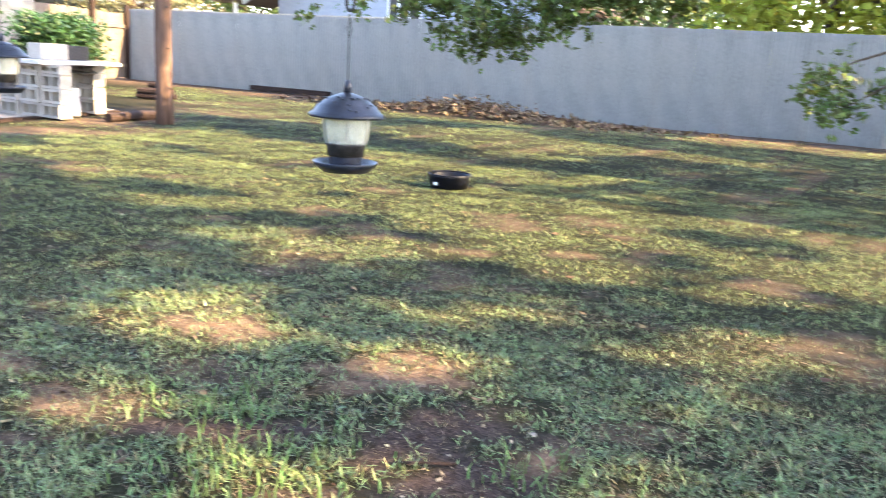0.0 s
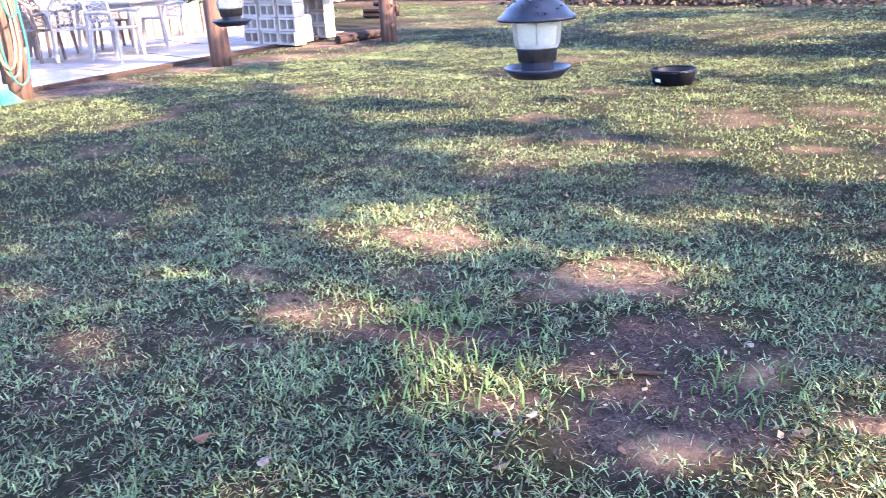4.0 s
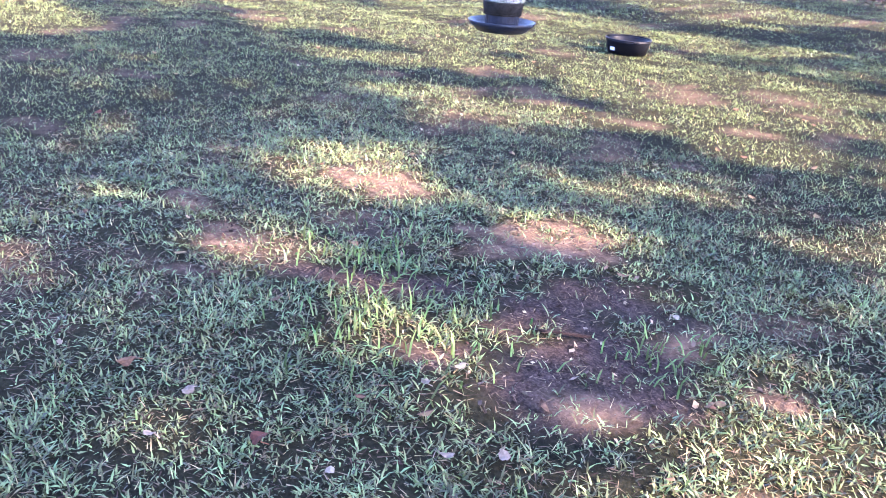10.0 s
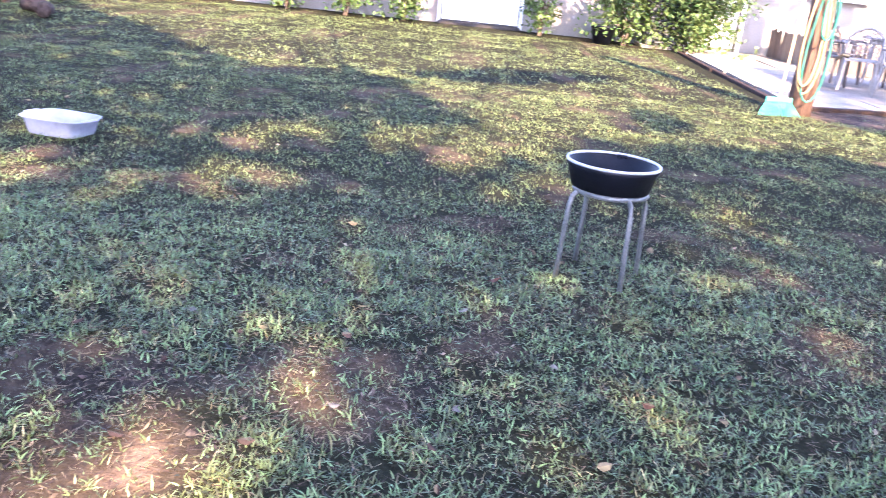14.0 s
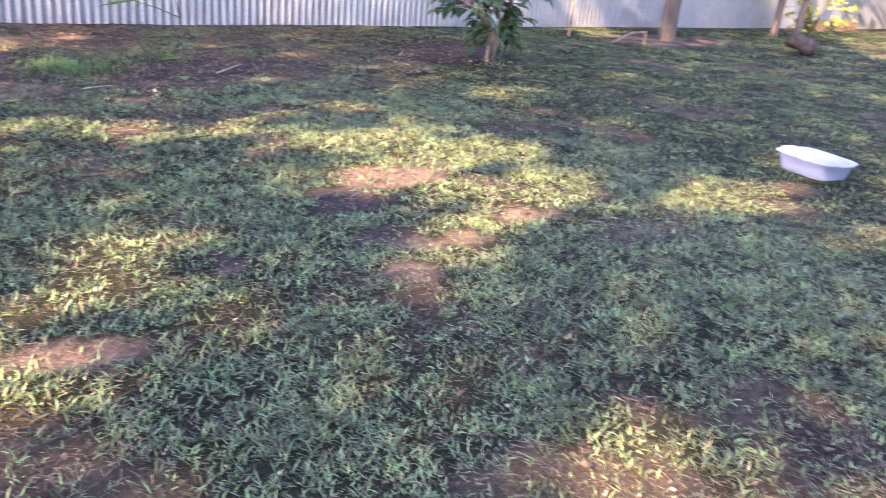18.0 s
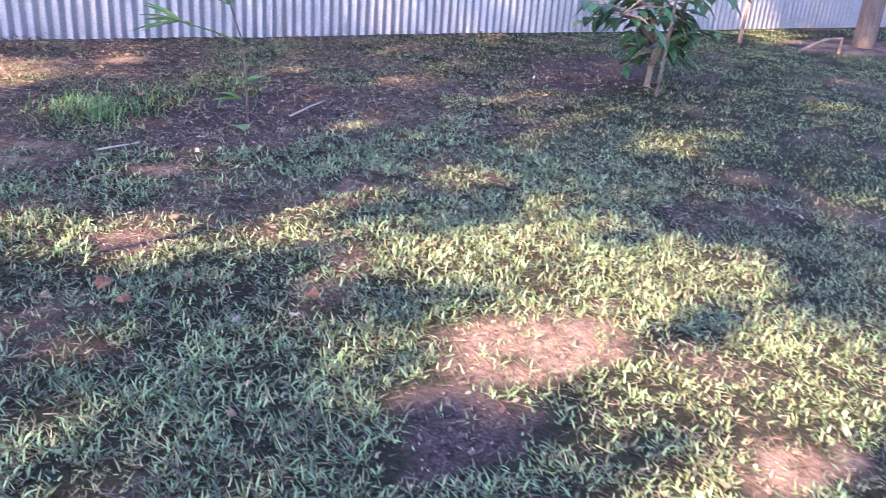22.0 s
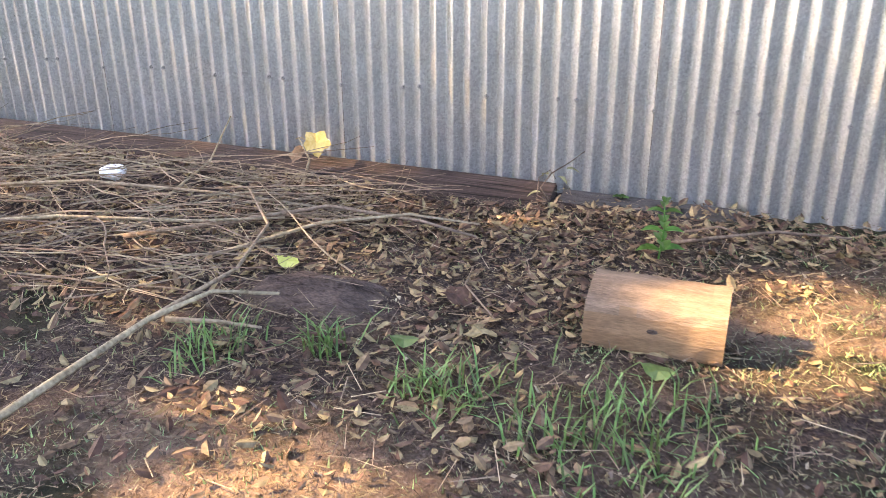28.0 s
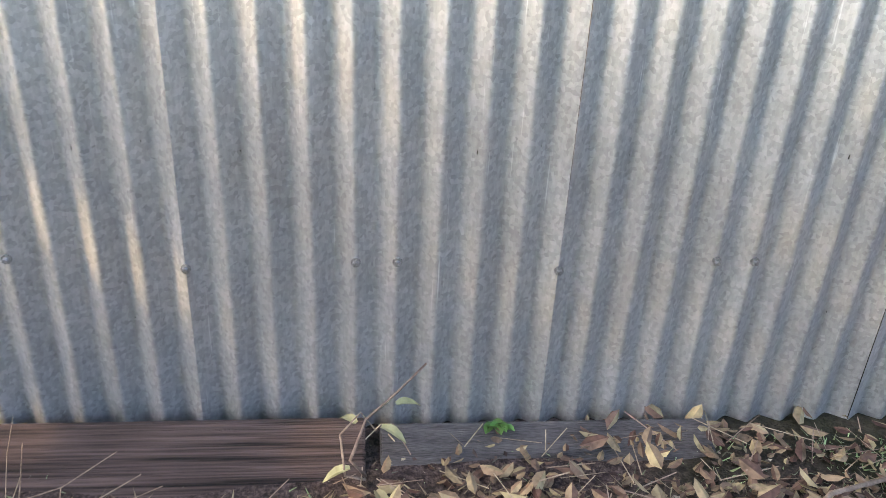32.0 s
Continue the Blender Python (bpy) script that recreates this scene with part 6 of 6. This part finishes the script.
# split log
ob = thing("split_log", 0.955, -1.19, 0, 2, "short squared block of split yellow-brown firewood with a knot", "log")
bm = bmesh.new()
L, D, H = 0.385, 0.2, 0.165
prof = [(-D / 2, 0.0), (-D / 2 - 0.004, 0.05), (-D / 2 + 0.005, 0.105), (-D / 2 + 0.02, 0.128), (0.0, 0.158), (D / 2 - 0.02, 0.162), (D / 2, 0.12), (D / 2 - 0.01, 0.0)]
rows_ = []
rgl = random.Random(12)
for k in range(9):
    xx = -L / 2 + L * k / 8
    rows_.append([bm.verts.new((xx, y + rgl.uniform(-0.003, 0.003), max(0, z + rgl.uniform(-0.003, 0.003)))) for y, z in prof])
for a, b in zip(rows_, rows_[1:]):
    for k in range(len(prof)):
        bm.faces.new((a[k], a[(k + 1) % len(prof)], b[(k + 1) % len(prof)], b[k]))
bm.faces.new(rows_[0])
bm.faces.new(rows_[-1][::-1])
bmesh.ops.recalc_face_normals(bm, faces=bm.faces)
body = part("log", bm, M["log"], ob)
body.data.materials.append(M["log_top"])
for p in body.data.polygons:
    if p.normal.z > 0.45:
        p.material_index = 1
kn = part("knot", lathe([(0.0, 0.003), (0.008, 0.004), (0.011, 0.0)], 10), M["mound"], ob, "small dark knot hole")
kn.matrix_basis = pose(0.0, -D / 2 - 0.001, 0.072, 90, 0, 0) @ Matrix.Diagonal((1.5, 0.7, 1, 1))

# bark mound
ob = thing("bark_slab", -0.08, -1.35, 0, 8, "rough dark slab of old bark half sunk in litter", "bark")
bm = bmesh.new()
bmesh.ops.create_grid(bm, x_segments=64, y_segments=40, size=0.5)
for v in bm.verts:
    x, y = v.co.x * 2, v.co.y * 2
    f = max(0.0, 1 - abs(x) ** 2.6) * max(0.0, 1 - abs(y) ** 2.4)
    v.co = Vector((x * 0.24 + 0.02 * wob(x, y, 2, 3), y * 0.15 + 0.02 * wob(x, y, 2.4, 5), -0.01 + 0.075 * f**0.6 + 0.012 * wob(x * 0.7, y * 3, 3, 1) + 0.022 * f * abs(wob(x * 1.1 + 0.6 * y, y * 5 - 1.2 * x, 2.2, 9)) + 0.008 * f * wob(x * 3, y * 6, 4, 4)))
part("bark", bm, M["mound"], ob, smooth=True)

# brush pile
brush = thing("brush_pile", 0, 0, 0, 0, "tangle of thin dry branches heaped by the fence", "branches")
rgb = np.random.default_rng(77)


def stick_path(p, az, L, rise, bend, n=7):
    out = [Vector(p)]
    for k in range(n - 1):
        az += rgb.normal(0, bend)
        out.append(out[-1] + Vector((math.cos(az), math.sin(az), rise + rgb.normal(0, 0.05))) * L / (n - 1))
    for q in out:
        q.z = max(q.z, 0.012)
    return out


joined = bmesh.new()
for i in range(270):
    p = (rgb.uniform(-2.7, -0.35), rgb.uniform(-1.75, -0.35), rgb.uniform(0.02, 0.16))
    az = rgb.choice([0.1, 0.45, -0.3, 0.8, 2.9]) + rgb.normal(0, 0.22)
    L = rgb.uniform(0.35, 1.0)
    path = stick_path((p[0] - math.cos(az) * L / 2, p[1] - math.sin(az) * L / 2, p[2]), az, L, rgb.normal(0.0, 0.08), 0.16)
    if max(q.x for q in path) > 0.25 or max(q.y for q in path) > -0.06:
        continue
    r0 = rgb.uniform(0.0014, 0.0042)
    tube(path, [r0 * (1 - 0.6 * k / 6) for k in range(7)], 5, joined)
    for k in (2, 4):
        a2 = az + rgb.choice([-0.7, 0.7])
        side = stick_path(path[k], a2, L * 0.35, 0.05, 0.2, 4)
        if max(q.y for q in side) < -0.06:
            tube(side, [r0 * 0.6, r0 * 0.5, r0 * 0.4, r0 * 0.25], 4, joined)
part("brushwood", joined, M["twig"], brush)
for pth, r0, mm in (([(-0.42, -2.35, 0.03), (-0.38, -2.0, 0.07), (-0.36, -1.78, 0.09), (-0.28, -1.6, 0.11), (-0.1, -1.52, 0.10)], 0.012, "twig"),
                    ([(-0.36, -1.78, 0.09), (-0.3, -1.45, 0.12), (-0.42, -1.1, 0.13), (-0.75, -0.75, 0.12)], 0.008, "twig"),
                    ([(-0.36, -1.72, 0.06), (-0.22, -1.66, 0.05), (-0.1, -1.62, 0.035)], 0.009, "twig"),
                    ([(-0.95, -1.25, 0.06), (-0.6, -1.05, 0.10), (-0.35, -0.8, 0.11), (0.0, -0.72, 0.07), (0.22, -0.7, 0.03)], 0.010, "twig"),
                    ([(-0.55, -1.25, 0.05), (-0.3, -0.95, 0.10), (-0.05, -0.72, 0.09), (0.2, -0.62, 0.05)], 0.008, "twig"),
                    ([(-2.0, -1.1, 0.08), (-1.4, -0.95, 0.13), (-0.8, -0.85, 0.12), (-0.3, -0.75, 0.08)], 0.009, "twig"),
                    ([(-1.9, -1.55, 0.06), (-1.2, -1.3, 0.12), (-0.7, -1.15, 0.12), (-0.45, -0.95, 0.1)], 0.009, "twig"),
                    ([(-1.1, -0.9, 0.05), (-1.05, -0.6, 0.16), (-1.15, -0.3, 0.28)], 0.006, "twig"),
                    ([(-0.7, -0.45, 0.02), (-0.74, -0.3, 0.12), (-0.82, -0.25, 0.2)], 0.007, "twig")):
    part("branch", tube(pth, [r0 * (1 - 0.55 * k / (len(pth) - 1)) for k in range(len(pth))], 8), M[mm], brush, smooth=True)

loose = (("loose_stick", [(0.88, -0.5, 0.03), (1.05, -0.42, 0.05), (1.25, -0.28, 0.05), (1.5, -0.2, 0.03)], 0.007, "twig", "pale dry stick lying beside the fence"),
         ("loose_stick", [(0.92, -0.42, 0.05), (1.05, -0.36, 0.07), (1.15, -0.34, 0.03)], 0.005, "twig", "thin forked dry twig"),
         ("loose_stick", [(2.6, -2.34, 0.012), (2.75, -2.22, 0.02), (2.89, -2.13, 0.03)], 0.005, "whitetwig", "straight pale stick on the mulch"),
         ("loose_stick", [(1.61, -2.66, 0.012), (1.7, -2.645, 0.016), (1.79, -2.61, 0.014)], 0.0045, "whitetwig", "short bleached twig on bare soil"),
         ("loose_stick", [(1.5, -3.06, 0.012), (1.53, -3.03, 0.016), (1.62, -3.0, 0.013)], 0.006, "twig", "stubby brown stick in the grass"),
         ("loose_stick", [(1.35, -10.3, 0.012), (1.42, -10.24, 0.02), (1.5, -10.2, 0.013)], 0.006, "timber", "dark short stick on the seed patch"),
         ("loose_stick", [(0.3, -0.95, 0.02), (0.35, -1.15, 0.05), (0.5, -1.3, 0.03)], 0.004, "twig", "thin curved twig over the litter"))
for nm, pth, r0, mm, lab in loose:
    ob = thing(nm, 0, 0, 0, 0, lab, "stick", "loose sticks")
    part("stick", tube(pth, [r0 * (1 - 0.35 * k / (len(pth) - 1)) for k in range(len(pth))], 7), M[mm], ob, smooth=True)

# weed, marked leaves, scrap
weed = thing("weed", 0.87, -0.62, 0, 0, "upright bright green weed with paired leaves", "weed")
part("stem", tube([(0, 0, 0), (0.01, 0.01, 0.12), (0.0, 0.02, 0.24)], [0.004, 0.003, 0.002], 6), M["weed"], weed)
for k in range(6):
    z = 0.04 + 0.036 * k
    for s in (0, math.pi):
        bm = bmesh.new()
        az = k * 1.5 + s + 0.4
        L = 0.092 - 0.007 * k
        blade_leaf(bm, (0.005, 0.01, z), (math.cos(az), math.sin(az), 0.35), L, L * 0.58, 0.3, 4)
        part("leaf", bm, M["weed"], weed)


# dry vine where the two boards meet, and a clover sprout at the sheet's foot
vine = thing("dry_vine", 0.34, -0.17, 0.0, 0, "curled dry vine with yellowed leaves at the board joint", "vine")
for pth, r0 in (([(0, 0, 0.02), (-0.03, -0.02, 0.08), (0.0, 0.04, 0.13), (0.06, 0.07, 0.17), (0.12, 0.1, 0.22)], 0.004), ([(0, -0.01, 0.02), (-0.04, -0.03, 0.05), (-0.05, 0.02, 0.11), (-0.01, 0.05, 0.14), (0.02, 0.03, 0.11)], 0.003),
                ([(0.01, -0.04, 0.01), (0.05, -0.1, 0.03), (0.07, -0.16, 0.02)], 0.003)):
    part("stem", tube(pth, [r0 * (1 - 0.5 * k / (len(pth) - 1)) for k in range(len(pth))], 6), M["twig"], vine, smooth=True)
for (lx, ly, lz), az in (((0.06, 0.06, 0.15), 0.4), ((-0.03, -0.02, 0.06), 3.4), ((0.02, -0.05, 0.03), 5.2), ((-0.02, 0.04, 0.12), 2.2), ((0.06, -0.13, 0.03), 4.6), ((0.03, 0.03, 0.12), 5.8)):
    bm = bmesh.new()
    blade_leaf(bm, (lx, ly, lz), (math.cos(az), math.sin(az), 0.1), 0.055, 0.024, 0.5, 4)
    part("leaf", bm, M["leaf_olive"], vine)
sprout = thing("clover_sprout", 0.62, -0.035, 0.03, 0, "small bright green sprout at the foot of the sheets", "weed")
for k in range(9):
    bm = bmesh.new()
    blade_leaf(bm, (0.012 * (k % 3 - 1), -0.004 * (k // 3), 0.0), (math.cos(k * 0.7), -abs(math.sin(k * 0.7)), 0.5), 0.035, 0.02, 0.3, 4)
    part("leaf", bm, M["weed"], sprout)


def lobed_leaf(name, x, y, z, size, rx, ry, rz, material, label, points=5):
    bm = bmesh.new()
    c = bm.verts.new((0, 0, 0.012 * size * 10 * 0.1))
    ring = []
    n_ = points * 4
    for k in range(n_):
        a = math.tau * k / n_
        rr_ = size * (0.36 + 0.17 * abs(math.cos(a * points / 2)) + 0.04 * math.cos(a * points * 2 + 1))
        ring.append(bm.verts.new((rr_ * math.cos(a), rr_ * math.sin(a), 0.1 * size * math.cos(2 * a) + 0.03 * size * math.sin(5 * a))))
    for k in range(n_):
        bm.faces.new((c, ring[k], ring[(k + 1) % n_]))
    ob = thing(name, x, y, z, rz, label, "leaf", "", "", rx, ry)
    part("blade", bm, material, ob)
    part("stalk", tube([(-size * 0.3, 0, 0), (-size * 0.6, 0.01, 0.005), (-size * 0.8, 0.0, -0.008)], 0.0014, 5), material, ob)


lobed_leaf("maple_leaf", -0.80, -0.135, 0.15, 0.13, 55, 10, 20, M["dry_yellow"], "dry yellow maple leaf standing against the board")
lobed_leaf("maple_leaf", -0.87, -0.19, 0.10, 0.11, 35, 10, -40, M["dry"], "curled brown maple leaf by the board")
lobed_leaf("maple_leaf", 0.34, -1.2, 0.035, 0.11, 12, 0, 60, M["dry"], "curled brown maple leaf on the litter")
lobed_leaf("maple_leaf", 0.50, -1.4, 0.03, 0.10, 8, 10, 130, M["dry"], "reddish brown maple leaf on dark soil")
lobed_leaf("fallen_leaf", -0.28, -1.20, 0.05, 0.075, 20, 10, 10, M["yleaf"], "rounded lime-yellow fallen leaf", 2)
lobed_leaf("fallen_leaf", 0.31, -1.52, 0.03, 0.075, 5, 5, 20, M["leaf_shrub"], "green fallen leaf on the litter", 2)
lobed_leaf("fallen_leaf", 1.0, -1.42, 0.03, 0.085, 5, 5, 0, M["leaf_shrub"], "green fallen leaf before the log", 2)
lobed_leaf("fallen_leaf", 1.16, -2.92, 0.02, 0.055, 5, 5, 170, M["leaf_yellow"], "long pale green fallen leaf", 2)
lobed_leaf("fallen_leaf", 2.28, -2.52, 0.03, 0.09, 5, 5, 10, M["leaf_shrub"], "green fallen leaf on the mulch", 2)
for k, (x, y) in enumerate(((1.5, -9.77), (1.49, -9.89), (1.18, -9.68), (1.27, -9.59), (1.4, -9.37), (1.76, -9.17), (1.85, -9.32), (1.0, -9.59), (1.24, -10.59), (2.79, -6.19), (2.53, -7.17), (2.77, -8.02), (2.1, -8.03), (2.05, -7.71), (2.42, -8.31), (2.73, -3.83), (1.82, -4.38), (1.66, -4.35), (1.99, -3.42))):
    lobed_leaf("fallen_leaf", x, y, 0.022, 0.027 + 0.003 * (k % 4), 14 * (k % 3 - 1), 6, 77 * k, M["pale_leaf"], "pale dry fallen leaf on the lawn", 2)
for k, (x, y) in enumerate(((1.59, -9.33), (2.06, -9.28), (3.09, -8.12), (1.91, -4.29), (1.42, -4.12), (1.39, -3.99), (2.42, -4.09), (5.8, -11.06), (4.28, -10.33))):
    lobed_leaf("fallen_leaf", x, y, 0.024, 0.042 + 0.005 * (k % 3), 18 * (k % 3 - 1), 8, 61 * k, M["rust_leaf"], "curled rust-brown fallen leaf on the lawn", 3 + k % 3)
scrap = thing("plastic_scrap", -1.55, -0.66, 0.07, 30, "crumpled white plastic scrap in the brush", "scrap")
bm = bmesh.new()
bmesh.ops.create_icosphere(bm, subdivisions=3, radius=0.06)
for v in bm.verts:
    v.co = v.co * (1 + 0.25 * wob(v.co.x * 30, v.co.y * 30, 1, v.co.z * 20))
    v.co.z *= 0.55
part("scrap", bm, M["paper"], scrap)
tin = thing("brick_piece", -2.05, -0.5, 0.03, 10, "orange brick fragment among the twigs", "brick")
part("brick", box(0.1, 0.07, 0.06, 0, 0, 0, 0.012), M["log"], tin)

# ---- beyond the fences ----
nb = thing("neighbour_house", 0, -37.0, 0, 0, "grey-blue sided neighbour house with a brown gable roof", "house")
part("wall", box(12.5, 7, 3.6, 18.6, -3.5, 1.8), M["siding"], nb)
bm = bmesh.new()
v = [bm.verts.new(p) for p in ((12.35, 0, 3.6), (24.85, 0, 3.6), (18.6, 0, 6.6), (12.35, -7, 3.6), (24.85, -7, 3.6), (18.6, -7, 6.6))]
for f in ((0, 1, 2), (3, 5, 4), (0, 2, 5, 3), (2, 1, 4, 5), (0, 3, 4, 1)):
    bm.faces.new([v[i] for i in f])
part("gable", bm, M["siding"], nb)
for s in (-1, 1):
    m_ = Matrix.Rotation(s * math.atan2(3.0, 6.25), 4, "Y")
    part("roof", box(8.4, 8.2, 0.14, 18.6 + s * 3.75, -3.3, 4.88, m=m_), M["roof2"], nb)
    part("bargeboard", box(8.4, 0.06, 0.2, 18.6 + s * 3.75, 0.83, 4.82, m=m_), M["white"], nb)
w = part("window", box(1.5, 0.04, 1.3, 18.4, 0.03, 2.75), M["blind"], nb)
for x in (-0.75, -0.25, 0.25, 0.75):
    part("window_frame", box(0.09, 0.06, 1.4, 18.4 + x, 0.06, 2.75), M["white"], w)
for z in (2.05, 3.45):
    part("window_frame", box(1.65, 0.06, 0.1, 18.4, 0.06, z), M["white"], w)
part("porch_post", box(0.12, 0.12, 3.0, 26.4, 1.0, 1.5), M["white"], nb)
part("porch_roof", box(3.0, 4.0, 0.14, 26.0, -0.6, 3.55, m=Matrix.Rotation(0.35, 4, "Y")), M["roof2"], nb)
ob = thing("neighbour_shed", 33.0, -33.5, 0, 25, "low pale roofed shed beyond the board gate", "shed")
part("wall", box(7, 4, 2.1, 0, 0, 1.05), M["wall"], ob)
part("roof", box(7.6, 4.8, 0.12, 0, 0, 2.3, m=Matrix.Rotation(0.15, 4, "X")), M["white"], ob)


def far_tree(x, y, h, w, material, label, seed, n, leaf, low=0.3):
    rg = np.random.default_rng(seed)
    ob = thing("background_tree", x, y, 0, 0, label, "tree", "background trees")
    bm = tube([(0, 0, -0.2), (0.1, 0, h * 0.3), (0, 0.1, h * 0.7)], [0.28, 0.2, 0.08], 10)
    for k in range(12):
        a, f = rg.uniform(0, 6.28), rg.uniform(0.15, 0.6)
        tube([(0, 0, h * f), (math.cos(a) * w * 0.25, math.sin(a) * w * 0.25, h * (f + 0.12)), (math.cos(a) * w * 0.48, math.sin(a) * w * 0.48, h * (f + 0.3))], [0.09, 0.05, 0.02], 6, bm)
    part("trunk", bm, M["bark"], ob, smooth=True)
    c = rg.normal(0, 1, (n // 30, 3))
    c *= (rg.uniform(0.3, 1, len(c)) ** 0.4 / np.linalg.norm(c, axis=1))[:, None]
    c = c * np.array([w / 2, w / 2, h * 0.42]) + np.array([0, 0, h * 0.56])
    p = np.repeat(c, 30, 0) + rg.normal(0, 1, (len(c) * 30, 3)) * w * 0.055
    p = p[p[:, 2] > low]
    tri_soup("crown", leaf_cloud(p, leaf, rg), 4, material, ob)


# The unseen tree at (1.6, 3.2) is added to darken the fence strip.
for i, (x, y, h, w, mm, lab) in enumerate(((27.5, -31.5, 8.5, 7.5, "leaf_olive", "bare-limbed tree in olive autumn leaf"), (33.0, -34.0, 10, 8, "leaf_olive", "tall olive-brown autumn tree"), (38, -29, 10, 8, "leaf_olive", "tall olive-brown autumn tree"),
                                           (31.5, -42.0, 12, 9, "leaf_shrub", "tall dark green tree behind the houses"), (13.5, -50, 13, 12, "leaf_shrub", "tall dark green tree behind the houses"), (2.5, -33.5, 7.5, 8, "leaf_yellow", "sunlit yellow-green tree over the fence"),
                                           (-4.5, -33, 9, 8, "leaf_shrub", "dark green tree over the fence"), (8.5, -40, 9, 9, "leaf_shrub", "dark green tree over the fence"), (-1.0, -38, 10, 9, "leaf_shrub", "dark green tree over the fence"),
                                           (21, -55, 13, 12, "leaf_olive", "tall olive-brown autumn tree"), (40, -45, 13, 11, "leaf_shrub", "tall dark green tree behind the houses"), (1.6, 3.2, 9, 8, "leaf_shrub", "unseen tree added behind the near fence"), (12, 7, 7, 7, "leaf_shrub", "unseen tree added behind the near fence"),
                                           # Unseen western trees, added to hold back low sky light.
                                           (-26, -32, 9, 10, "leaf_shrub", "unseen leafy tree added to block the low western sky"), (-27, -24, 9, 10, "leaf_shrub", "unseen leafy tree added to block the low western sky"))):
    far_tree(x, y, h, w, M[mm], lab, 90 + i, 9000 if i < 6 else 5200, 0.17 if mm == "leaf_olive" else 0.28, 2.6 if 0 < y < 5 else 0.3)
